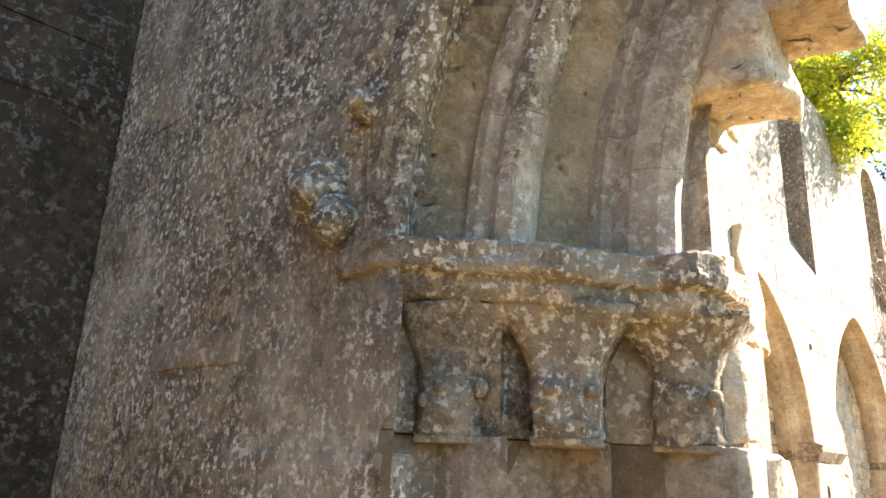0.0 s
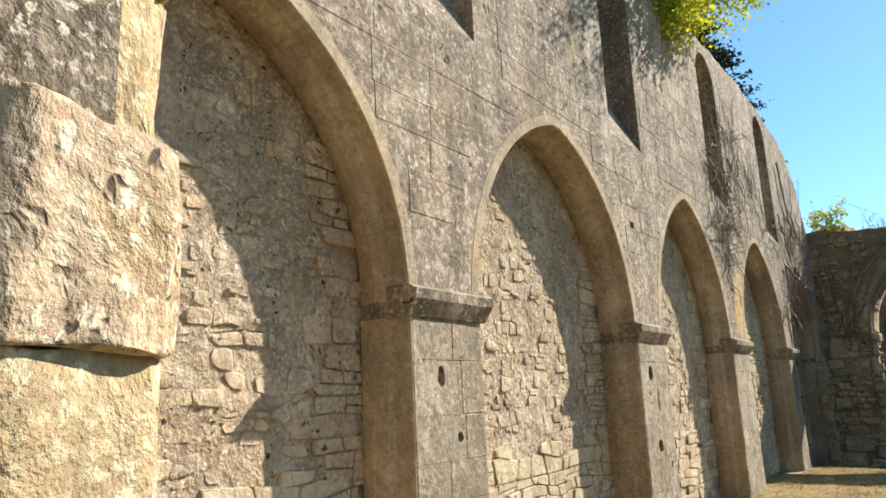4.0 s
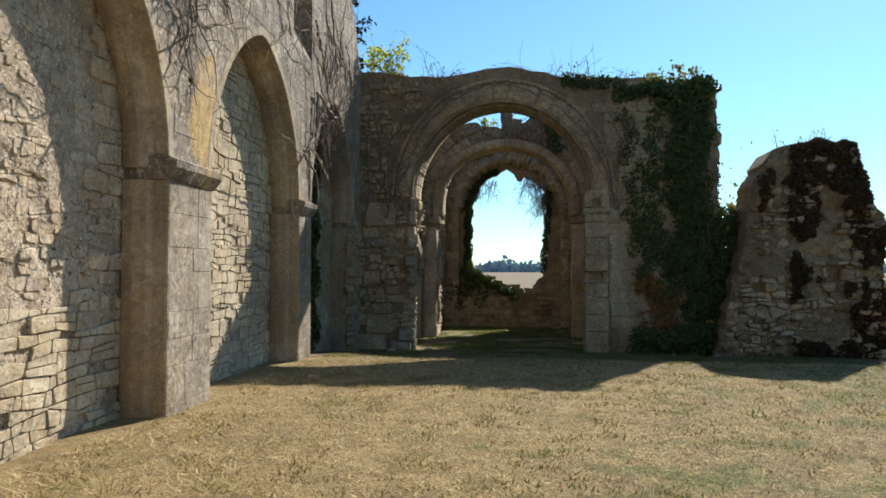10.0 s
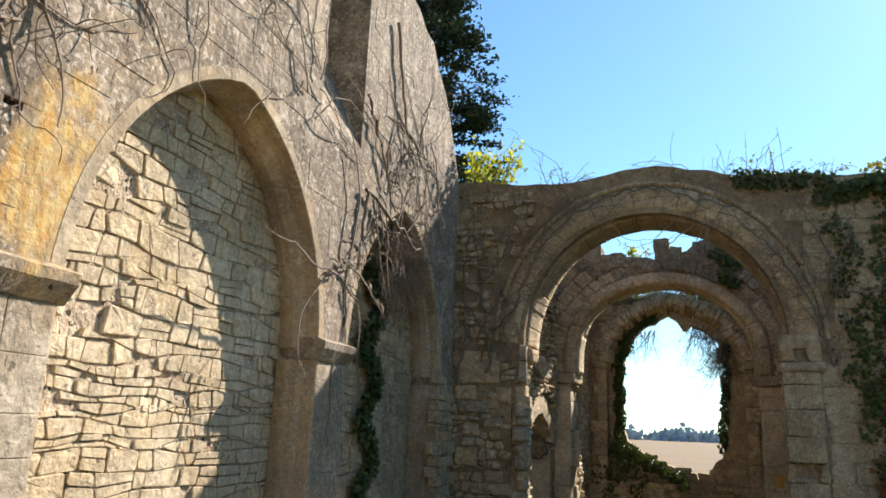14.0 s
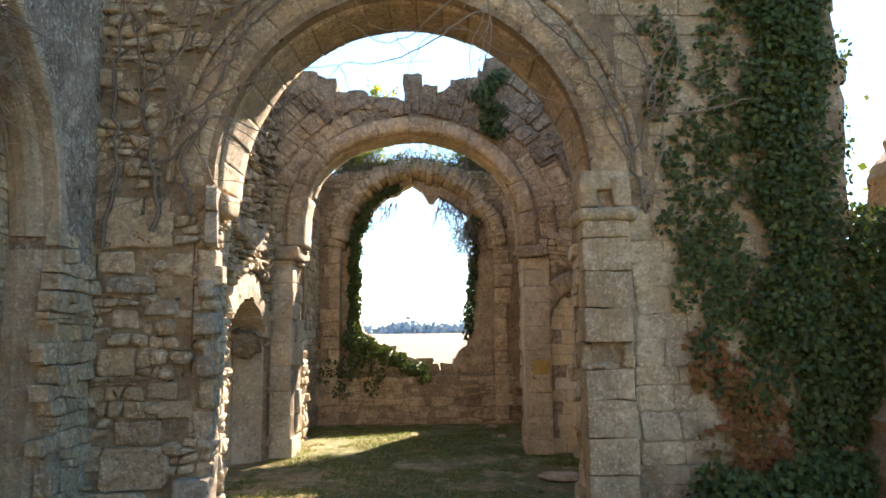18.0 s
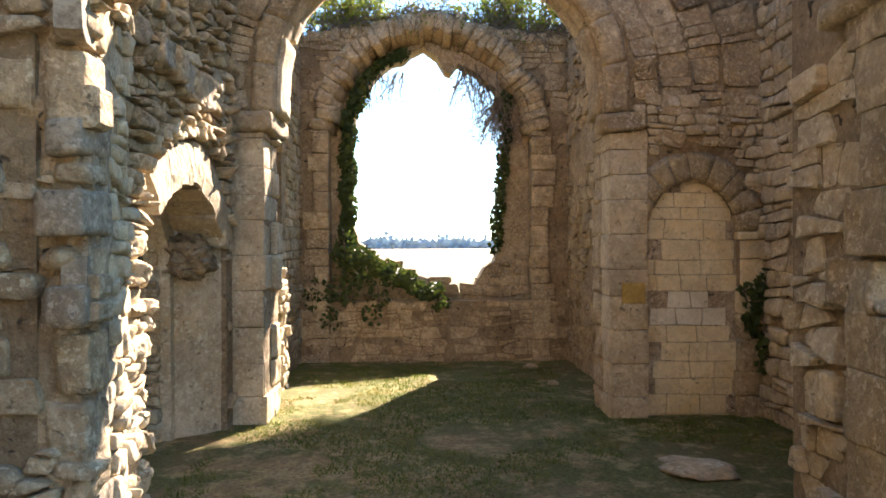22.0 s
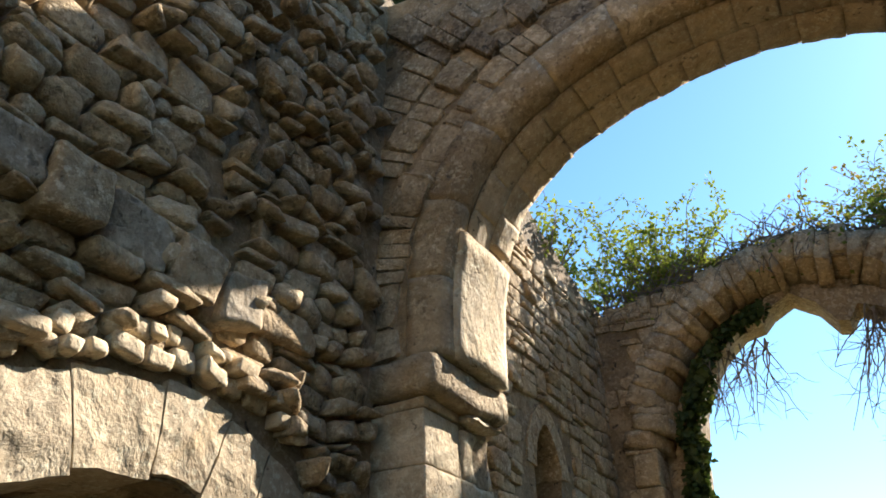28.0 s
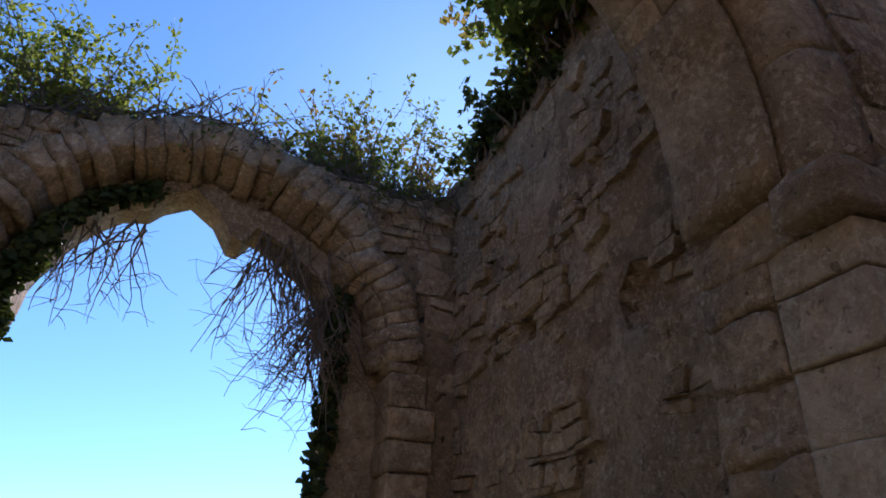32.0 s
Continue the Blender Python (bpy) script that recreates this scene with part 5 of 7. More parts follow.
    for sgn, x0, x1, mat in ((-1, -2.6, -2.10, PALESTONE), (1, 1.63, 2.05, PALESTONE)):
        z = -0.85
        while z < 2.68:
            h = min(rng.uniform(0.26, 0.42), 2.70 - z)
            e = rng.uniform(-.03, .01) if sgn < 0 else rng.uniform(-.01, .02)
            lo, hi = (x0, x1 + e) if sgn < 0 else (x0 + e, x1)
            rough_box("pier_block", (lo, Y2 - 0.04, z), (hi, Y2 + 0.34, z + h - 0.003), mat, wall, rng, 0.12, 0.010, bevel=0.012)
            rough_box("pier_block", (lo, Y2 + 0.35, z), (hi - sgn * rng.uniform(-.02, .07), Y3 + 0.05, z + h - 0.01), PALESTONE if sgn < 0 else FIELDSTONE, wall, rng, 0.06, 0.040, bevel=0.03)
            z += h
        if sgn > 0:
            rough_box("ochre_stone", (1.76, Y2 - 0.052, 0.84), (2.02, Y2 + 0.1, 1.06), OCHRE, wall, rng, 0.06, 0.008, "ochre-stained stone", 0.012)
        lo, hi = (x0, x1 + 0.10) if sgn < 0 else (x0 - 0.10, x1)
        if sgn < 0:
            rough_box("capital", (lo, Y2 - 0.10, 2.71), (hi, Y3 + 0.12, 2.93), FIELDSTONE, wall, rng, 0.1, 0.025, "worn rounded capital", 0.06)
        else:
            rough_box("capital", (lo, Y2 - 0.09, 2.71), (hi, Y2 + 0.22, 2.92), FIELDSTONE, wall, rng, 0.06, 0.035, "broken capital", 0.05)
            rough_box("capital", (lo + 0.075, Y2 + 0.2, 2.70), (hi, Y3 + 0.06, 2.90), FIELDSTONE, wall, rng, 0.05, 0.055, "capital broken back to its core", 0.03)
    return wall


middle = middle_arch()

# ---------------- end wall with the great window ----------------
def end_wall():
    crest = jag([(2.8, 5.35), (2.1, 5.2), (1.5, 5.00), (1.0, 5.05), (0.6, 5.14), (0.0, 5.30), (-0.4, 5.36), (-0.8, 5.28), (-1.3, 5.17), (-2.3, 5.0), (-3.1, 5.05)], 0.16, 0.06, rng)
    reveal = [(1.45, 0.55), (1.50, 3.4), (1.36, 3.95), (1.0, 4.55), (0.4, 5.0), (-0.3, 5.15), (-1.0, 4.98), (-1.55, 4.55), (-1.88, 3.95), (-1.98, 3.4), (-1.98, 0.55)]
    wall = slab("wall_chancel_east", 'y', 32.0, 32.4, [(-3.1, -1.0), (2.8, -1.0)] + crest, [reveal], CORE)
    tagged(wall, "end wall with a great ruined window open to the fields", "wall", kind="structure")
    ragged = [(0.96, 1.55), (1.03, 2.4), (1.06, 3.2), (1.05, 3.8), (0.88, 4.22), (0.54, 4.50), (0.25, 4.66), (0.10, 4.50), (0.0, 4.52), (-0.14, 4.74), (-0.38, 4.92), (-0.58, 4.82), (-0.72, 4.68), (-0.9, 4.66), (-1.22, 4.41), (-1.48, 3.98), (-1.62, 3.43), (-1.62, 1.9), (-1.5, 1.55), (-1.28, 1.35), (-0.6, 1.0), (-0.2, 0.89), (0.05, 0.84), (0.27, 0.66), (0.5, 0.8), (0.68, 1.1), (0.86, 1.2)]
    hole = [(1.5, 0.86), (1.62, 0.86), (1.62, 1.02), (1.5, 1.02)]
    slab("window_wall", 'y', 32.36, 32.8, [(-2.3, -1.0), (1.9, -1.0), (1.9, 5.2), (1.2, 5.28), (-1.6, 5.2), (-2.3, 5.0)], [jag(ragged + ragged[:1], 0.14, 0.02, rng)[:-1], hole], FIELDSTONE, wall)
    line = reveal[1:-1]
    weather(lining(wall, 'y', line, [(31.93, -0.27), (31.94, 0.0), (32.04, 0.05), (32.38, 0.16), (32.38, -0.2)], FIELDSTONE, 0.155, rng, gap=0.004, jitter=0.050), 0.034)
    for sgn, u in ((1, 1.48), (-1, -1.98)):
        z = -0.8
        while z < 3.4:
            h = min(rng.uniform(0.26, 0.4), 3.42 - z)
            w = rng.uniform(0.22, 0.42)
            lo, hi = (u - 0.02, u + w) if sgn > 0 else (u - w, u + 0.02)
            rough_box("jamb_block", (lo, 31.95 + rng.uniform(-.015, .015), z), (hi, 32.38, z + h - 0.010), FIELDSTONE, wall, rng, 0.08, 0.02, bevel=0.02)
            z += h
    q = reveal

    def fits(u, v):
        return not (-2.35 < u < 1.85 and inside_poly(min(max(u, -1.9), 1.4), v, q)) and v < 5.2 and -2.45 < u < 2.1 and not (1.42 < u < 1.7 and .78 < v < 1.1)
    cells = courses(-2.45, 2.1, -0.6, 5.0, fits, (0.09, 0.22), (0.12, 0.38), rng, 0.018, 4, 0.06, 0.24, 0.06)
    masonry(wall, 'y', 32.0, -1, cells, 'rough', FIELDSTONE, (-0.008, 0.04), rng, 200, 1.0)
    sill = courses(-1.95, 1.45, 0.50, 1.3, lambda u, v: not inside_poly(u, v - .05, ragged) and v < 1.25, (0.08, 0.18), (0.12, 0.34), rng, 0.02, 4, .05, .2)
    masonry(wall, 'y', 32.36, -1, sill, 'rubble', FIELDSTONE, (0.0, 0.06), rng, 60, 0.8, "sill_stone", joined="sill_rubble")
    for i in range(26):
        u = -2.3 + i * 0.17 + rng.uniform(-.05, .05)
        v = 4.98 + 0.34 * math.exp(-((u + .4) / 1.0) ** 2) + rng.uniform(-.04, .03)
        sz = rng.uniform(.07, .15)
        rough_box("crest_stone", (u - sz, 31.96, v - .12), (u + sz, 32.5, v + rng.uniform(.0, .09)), FIELDSTONE, wall, rng, .06, .03, bevel=.025)
    return wall


end_wall()

# ---------------- entrance pier with its carved capitals ----------------
PIER = [(-1.13, 1.56), (-1.30, 1.68), (-1.235, 1.80), (-0.99, 1.80), (-1.12, 1.88), (-1.035, 2.045), (-0.873, 2.08), (-0.96, 2.15), (-0.785, 2.21), (-0.60, 2.215), (-0.577, 2.25), (-0.60, 2.40)]


def entrance():
    inner = [(-1.17, 1.575), (-1.33, 1.70), (-1.27, 1.83), (-1.04, 1.83), (-1.15, 1.90), (-1.06, 2.08), (-0.90, 2.11), (-0.99, 2.18), (-0.64, 2.25), (-0.66, 2.62)]
    bm = bmesh.new()
    bar(bm, None, [[Vector((x, y, z)) for x, y in [(-3.9, 1.56), (-1.2, 1.56)] + inner + [(-3.9, 2.62)]] for z in (-0.9, 8.0)])
    wall = part("wall_entrance", bm, PIERSTONE)
    in_nave(tagged(wall, "lichened wall and stepped pier of a broken entrance arch", "wall", kind="structure"))
    rg = random.Random(5)
    fits = lambda u, v: -3.2 < u < -1.16
    cells = courses(-3.3, -1.14, -0.3, 6.0, fits, (0.28, 0.36), (0.4, 0.75), rg, 0.002, 4, wave=0.003, skew=0.01)
    masonry(wall, 'y', 1.56, -1, cells, 'block', PIERSTONE, (0.002, 0.0045), rg, 60, 2, "ashlar", 0.2)
    # stepped jamb in courses with fine joints
    back = (-1.5, 2.5)
    groups = [([1, 2, 3, 4], [(-1.25, 2.0), (-1.45, 1.85)]), ([4, 5, 6, 7], [(-1.08, 2.22), (-1.22, 2.05)]), ([8, 9, 10, 11], [(-0.95, 2.40), (-0.95, 2.22)])]
    hollows = [[(-1.14, 1.562), (-1.30, 1.68), (-1.245, 1.795), (-1.5, 1.9), (-1.5, 1.562)], [(-1.005, 1.803), (-1.12, 1.88), (-1.04, 2.042), (-1.3, 2.1), (-1.3, 1.803)], [(-0.885, 2.085), (-0.96, 2.15), (-0.79, 2.208), (-0.9, 2.35), (-1.2, 2.2)]]
    marks = [-0.3, 0.06, 0.40, 0.76, 1.12, 1.485, 1.765, 2.085]
    for j, (z0, z1) in enumerate(zip(marks, marks[1:])):
        top = j == len(marks) - 2
        for k, (ids, tail) in enumerate(groups):
            mat = PANEL if top and k < 2 else GREYBLOCK if k == 2 else PIERSTONE
            prism("jamb_block", [PIER[i] for i in ids] + tail, z0 + 0.001, z1 - 0.001, mat, wall, rg, 0.0035 if k < 2 else 0.010, 0.004 if k < 2 else 0.007, scale=4.0 if k < 2 else 10.0, cut=0.09 if k < 2 else 0.05)
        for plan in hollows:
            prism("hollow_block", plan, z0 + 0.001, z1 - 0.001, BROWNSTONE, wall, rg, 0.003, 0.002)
    for plan in ([(-1.14, 1.562), (-1.25, 1.66), (-1.235, 1.80), (-1.5, 1.9), (-1.5, 1.562)], [(-1.11, 1.80), (-1.085, 1.90), (-1.035, 2.042), (-1.3, 2.1), (-1.3, 1.80)], [(-0.94, 2.06), (-0.92, 2.15), (-0.80, 2.208), (-0.9, 2.35), (-1.2, 2.2)]):
        prism("niche_back", plan, 2.086, 2.44, PIERSTONE if plan[0][0] < -1.1 else PANEL, wall, rg, 0.004, 0.004)
    # broken bonding stones behind the nose
    z = -0.3
    for h, e in ((0.33, 0.04), (0.22, -0.05), (0.34, 0.03), (0.36, 0.0), (0.38, 0.02), (0.42, -0.01), (0.33, 0.02), (0.30, -0.06), (0.36, -0.02), (0.3, -0.1), (0.4, -0.04), (0.34, -0.08), (0.4, -0.03)):
        prism("toothing", [(-0.95, 2.41), (-0.615 + e * 0.4, 2.41), (-0.60 + e, 2.47), (-0.655 + e, 2.70), (-0.72 + e, 2.76), (-0.95, 2.76)], z + 0.003, z + h - 0.003, YELLOWSTONE if e < .01 else RUBBLE, wall, rg, 0.018, 0.010, cut=0.045, scale=9.0)
        z += h
    for z0, z1, e in ((2.10, 2.36, 0.0), (2.37, 2.62, -0.03), (2.63, 2.95, -0.05), (2.96, 3.3, -0.02), (3.31, 3.7, -0.04)):
        prism("toothing", [(-0.95, 2.26), (-0.645 + e, 2.26), (-0.60 + e, 2.31), (-0.61 + e, 2.405), (-0.95, 2.405)], z0, z1, RUBBLE, wall, rg, 0.014, 0.010, cut=0.045, scale=10)
    # carved capitals: corbel-like blocks that flare out under the abacus, with worn knobs of foliage
    X = Vector((0.87, 0.45, 0)).normalized()
    N = Vector((X.y, -X.x, 0))
    for (x, y), yaw in (((-1.15, 1.76), 0.28), ((-0.91, 1.92), 0.0), ((-0.715, 2.185), -0.18)):
        rot = Matrix.Rotation(yaw, 3, 'Z')
        U, V = rot @ X, rot @ N
        c = Vector((x, y, 0))
        bm = bmesh.new()
        rows = []
        for f in (0.0, 0.035, 0.12, 0.3, 0.5, 0.66, 0.8, 0.9, 1.0):
            w = 0.086 + (0.012 if f < .05 else 0) + 0.10 * max(0, (f - 0.40) / 0.6) ** 1.9
            d = 0.010 + 0.055 * max(0, (f - 0.5) / 0.5) ** 1.5 + (0.01 if .05 < f < .35 else 0)
            z = 2.085 + 0.335 * f
            rows.append([c + U * u * w + V * (d - q) + Vector((0, 0, z)) for u, q in ((-1.0, .24), (-1.0, .05), (-.82, .015), (-.4, 0), (0, -.008), (.4, 0), (.82, .015), (1.0, .05), (1.0, .24))])
        bar(bm, None, rows)
        bmesh.ops.subdivide_edges(bm, edges=bm.edges[:], cuts=2, use_grid_fill=True)
        for v in bm.verts:
            v.co += noise.noise_vector(v.co * 9) * .012 + noise.noise_vector(v.co * 24) * .007 + noise.noise_vector(v.co * 60) * .003
        cap = part("capital", bm, PIERSTONE, wall, "worn carved foliage capital", True)
        for u, z, s in ((-.02, 2.21, .030), (.078, 2.205, .022), (-.07, 2.17, .016)):
            bm = bmesh.new()
            bmesh.ops.create_icosphere(bm, subdivisions=3, radius=s)
            for v in bm.verts:
                v.co = v.co * (1 + 0.4 * noise.noise(v.co * 30 + Vector((x * 9, z, u)))) + c + U * u + V * 0.006 + Vector((0, 0, z))
            part("leaf", bm, PIERSTONE, cap, smooth=True)
        prism("necking", [tuple((c + U * u + V * q)[:2]) for u, q in ((-.09, -.2), (-.09, -.01), (0, .012), (.09, -.01), (.09, -.2))], 2.066, 2.09, PANEL, cap, rg, 0.006, 0.006)
    # abacus following the steps
    ab = [(-1.50, 1.58), (-1.36, 1.535), (-1.20, 1.53), (-1.08, 1.63), (-0.985, 1.745), (-0.83, 1.80), (-0.775, 1.93), (-0.72, 2.02), (-0.60, 2.06), (-0.565, 2.15), (-0.60, 2.40), (-1.5, 2.4)]
    bm = bmesh.new()
    c = Vector((-1.25, 2.25))
    rows = []
    for z, k in ((2.39, .84), (2.41, .90), (2.435, .93), (2.465, .935), (2.47, .985), (2.485, 1.0), (2.545, 1.005), (2.555, 0.985), (2.565, 0.90)):
        rows.append([Vector((c.x + (x - c.x) * k, c.y + (y - c.y) * k, z + (0.02 if x < -.95 else 0))) for x, y in ab])
    bar(bm, None, rows)
    bmesh.ops.subdivide_edges(bm, edges=[e for e in bm.edges if e.calc_length() > .06], cuts=4, use_grid_fill=True)
    for v in bm.verts:
        v.co += noise.noise_vector(v.co * 6) * 0.006 + noise.noise_vector(v.co * 19) * 0.008 + noise.noise_vector(v.co * 50) * 0.006
    part("abacus", bm, PIERSTONE, wall, "worn moulded abacus")
    # arch mouldings that spring from the abacus: a stepped and rolled section swept up and over
    R = 1.75
    line = ((-1.55, 1.568), (-1.34, 1.552), (-1.26, 1.535), (-1.20, 1.545), (-1.17, 1.58), (-1.225, 1.66), (-1.24, 1.80), (-1.13, 1.79), (-1.11, 1.745), (-1.07, 1.74), (-1.05, 1.775), (-1.01, 1.755), (-0.965, 1.77), (-0.945, 1.82), (-0.96, 1.87), (-1.03, 1.91), (-1.02, 2.03), (-0.90, 2.03), (-0.89, 1.995), (-0.84, 1.99), (-0.83, 2.03), (-0.77, 2.02), (-0.70, 2.05), (-0.67, 2.09), (-0.675, 2.13), (-0.735, 2.16), (-0.70, 2.20), (-0.655, 2.20))
    cuts = ((0, 6, 0.95), (6, 11, 0.95), (11, 16, 0.92), (16, 21, 0.85), (21, 27, 0.6))
    for a, b, end in cuts:
        pts = line[a:b + 1]
        for seg in range(4):
            bm = bmesh.new()
            rows = []
            for i in range(7):
                t = end * (seg + 0.003 + i / 6 * 0.994) / 4
                rows.append([Vector((x + R - R * math.cos(t) + d * math.cos(t), y + e, 2.54 + (R - d) * math.sin(t))) for x, y, d, e in [(x, y, 0, 0) for x, y in pts] + [(pts[-1][0], pts[-1][1], -0.12, 0.12), (pts[0][0], pts[0][1], -0.16, 0.12)]])
            bar(bm, None, rows)
            for v in bm.verts:
                v.co += noise.noise_vector(v.co * 7) * 0.006
            part("arch_moulding", bm, PIERSTONE if a in (0, 11) else PANEL, wall, smooth=False)
    bm = bmesh.new()
    bar(bm, None, [[Vector((x + R - R * math.cos(t) + d * math.cos(t), y, 2.54 + (R - d) * math.sin(t))) for x, y, d in ((-1.25, 1.62, -.05), (-0.70, 2.12, -.05), (-0.70, 2.6, -.05), (-1.25, 2.6, -.5))] for t in [0.9 * i / 12 for i in range(13)]])
    part("arch_core", bm, CORE, wall)
    for lo, hi in (((-0.66, 2.14, 3.02), (-0.40, 2.42, 3.30)), ((-0.60, 2.16, 3.20), (-0.22, 2.44, 3.52)), ((-0.50, 2.2, 3.45), (-0.02, 2.44, 3.8))):
        rough_box("broken_springer", lo, hi, RUBBLE, wall, rg, 0.04, 0.05, "broken end of the arch", 0.03)
    # worn carved head stop and boss on the wall
    for x, z, s in ((-1.49, 2.76, 0.098), (-1.41, 2.655, 0.075), (-1.445, 2.775, 0.055), (-1.325, 2.99, 0.055), (-1.31, 2.965, 0.035)):
        bm = bmesh.new()
        bmesh.ops.create_icosphere(bm, subdivisions=4, radius=s)
        for v in bm.verts:
            v.co = Vector((v.co.x, v.co.y * 1.1, v.co.z)) * (1 + 0.22 * noise.noise(v.co * 14 + Vector((x * 9, 0, 0))) + 0.10 * noise.noise(v.co * 40)) + Vector((x, 1.54, z))
        part("boss", bm, PIERSTONE, wall, "weathered carved boss", True)
    # smooth repairs in the wall face
    for x0, x1, z0, z1 in ((-2.48, -1.88, 2.29, 2.40),):
        rough_box("repair", (x0, 1.552, z0), (x1, 1.60, z1), PANEL, wall, rg, 0.05, 0.012, "smooth tan mortar repair", 0.012)
    # unseen walls added beside and behind the entrance to shade and dim it
    bm = bmesh.new()
    box(bm, (2.9, 1.56, -0.9), (9, 2.6, 6.5))
    south_blocker = part("wall_entrance_south", bm, PIERSTONE)
    in_nave(tagged(south_blocker, "added unseen wall that shades the ground by the entrance", "wall", kind="structure"))
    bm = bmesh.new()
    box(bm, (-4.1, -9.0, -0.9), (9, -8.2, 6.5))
    in_nave(tagged(part("wall_west", bm, SHADEWALL), "added unseen dark wall behind the entrance", "wall", kind="structure"))
    # side wall, its deep shade put into the stone colour
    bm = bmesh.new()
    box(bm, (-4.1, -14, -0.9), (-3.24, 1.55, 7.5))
    side = part("wall_side", bm, SHADEWALL)
    in_nave(tagged(side, "side wall with deep shade in its stone colour", "wall", kind="structure"))
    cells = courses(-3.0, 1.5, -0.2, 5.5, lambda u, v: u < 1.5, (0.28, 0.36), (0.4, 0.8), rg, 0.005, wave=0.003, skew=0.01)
    masonry(side, 'x', -3.24, 1, cells, 'block', SHADEWALL, (0.003, 0.012), rg, 60, 2, "ashlar", 0.2)


entrance()
# ---------------- ruined stub of wall beside the chancel ----------------
def stub():
    rg = random.Random(21)
    line = jag([(4.15, -0.9), (4.25, 0.1), (4.6, 1.4), (4.75, 2.3), (4.93, 3.12), (5.10, 3.45), (5.33, 3.82), (5.65, 3.90), (6.17, 4.02), (6.86, 3.95), (6.90, 3.6), (7.02, 3.3), (7.2, 2.7), (7.46, 2.3), (7.42, 2.05), (7.3, 1.5), (7.37, 0.9), (7.6, 0.3), (7.8, -0.2), (7.85, -0.9)], 0.14, 0.05, rg)
    wall = slab("ruined_wall", 'y', 22.62, 23.7, line, [], CORE)
    tagged(wall, "free-standing ruined stub of rubble wall, dark with withered creeper", "ruin", kind="structure")
    fits = lambda u, v: inside_poly(u, v, line)
    hump = lambda u, v: 0.12 * noise.noise(Vector((u * 1.1, v * 1.0, 4))) + 0.09 * noise.noise(Vector((u * 2.9, v * 3.3, 6))) + 0.07 * noise.noise(Vector((u * 8, v * 9, 8))) + 0.05 * noise.noise(Vector((u * 17, v * 19, 2)))
    verts, faces = [], []
    nu, nv = 100, 130
    for k in range(nv + 1):
        for j in range(nu + 1):
            u, v = 4.1 + 3.8 * j / nu, -0.9 + 5.0 * k / nv
            verts.append((u, 22.54 - hump(u, v), v))
    for k in range(nv):
        for j in range(nu):
            c = [k * (nu + 1) + j, k * (nu + 1) + j + 1, (k + 1) * (nu + 1) + j + 1, (k + 1) * (nu + 1) + j]
            if all(fits(verts[i][0], verts[i][2]) for i in c):
                faces.append(c)
    raw("broken_face", verts, faces, CORE, wall, "lumpy broken core of the wall", smooth=True)
    cells = courses(4.2, 7.8, -0.6, 4.0, lambda u, v: fits(u, v) and noise.noise(Vector((u * 1.2, v * 1.2, 31))) > -0.32, (0.06, 0.16), (0.07, 0.26), rg, 0.016, 5, 0.07, 0.28, 0.22)
    masonry(wall, 'y', 22.57, -1, cells, 'cobble', FIELDSTONE, (0.0, 0.15), rg, 240, 1.0)
    for i in range(22):
        z = rg.uniform(-0.3, 3.5)
        x = 7.62 - max(0, z) * 0.16
        rough_box("corner_stone", (x - 0.4, 22.6 + rg.uniform(-.05, .5), z), (x - rg.uniform(.02, .2), 23.0 + rg.uniform(0, .6), z + rg.uniform(.1, .3)), FIELDSTONE, wall, rg, 0.08, 0.05)
    lv = Leaves()
    for _ in range(40000):
        u, v = rg.uniform(5.0, 7.8), rg.uniform(-0.4, 4.0)
        growth = noise.noise(Vector((u * 1.5, v * 0.9, 17))) + 0.4 * noise.noise(Vector((u * 4, v * 4, 3))) + 0.30 * (v > 3.1) - 0.35 * (u < 5.6) + 0.25 * (u > 6.9) + 0.35 * max(0, 1 - math.hypot((u - 6.0) / .5, (v - 2.3) / .5)) + 0.2 * (v > 2.9 and u > 6.0) + 0.2 * (v < 0.1) - 0.02
        if growth > 0.08 and fits(u + .05, v + .05) and fits(u - .05, v):
            lv.add((u, 22.50 - hump(u, v) - abs(rg.gauss(0, .05)), v), (0, -1, 0.2), 0.055, rg, .6)
    creeper = raw("creeper", lv.v, lv.f, DEADIVY, None, "dead dark brown creeper over the ruined wall", "stuff")
    tagged(creeper, category="creeper")
    # turf bank with a hollow at its foot
    bm = bmesh.new()
    bmesh.ops.create_icosphere(bm, subdivisions=5, radius=1.0)
    for v in bm.verts:
        k = 1 + 0.32 * noise.noise(v.co * 2.4) + 0.2 * noise.noise(v.co * 6) + 0.12 * noise.noise(v.co * 15)
        v.co = Vector((v.co.x * 0.95 * k + 7.7, v.co.y * 0.5 * k + 21.3, v.co.z * 0.30 * k - 0.17))
    bank = part("turf_bank", bm, EARTHMORTAR, None, "", False)
    tagged(bank, "small eroded turf bank at the foot of the ruin", "earth bank")


stub()


# ---------------- climbing plants ----------------
def ivy_patch(lv, rg, axis, plane, side, u, v, ru, rv, n, size=0.085, thick=0.12):
    out = basis(axis, side)[2]
    for _ in range(n):
        a = rg.uniform(0, 6.283)
        k = math.sqrt(rg.random())
        uu, vv = u + ru * k * math.cos(a), v + rv * k * math.sin(a)
        d = thick * (1 - k * .6) * rg.random() + 0.02
        lv.add(at_wall(axis, plane, uu, vv, d, side), (out.x, out.y, 0.35), size, rg, 0.45)


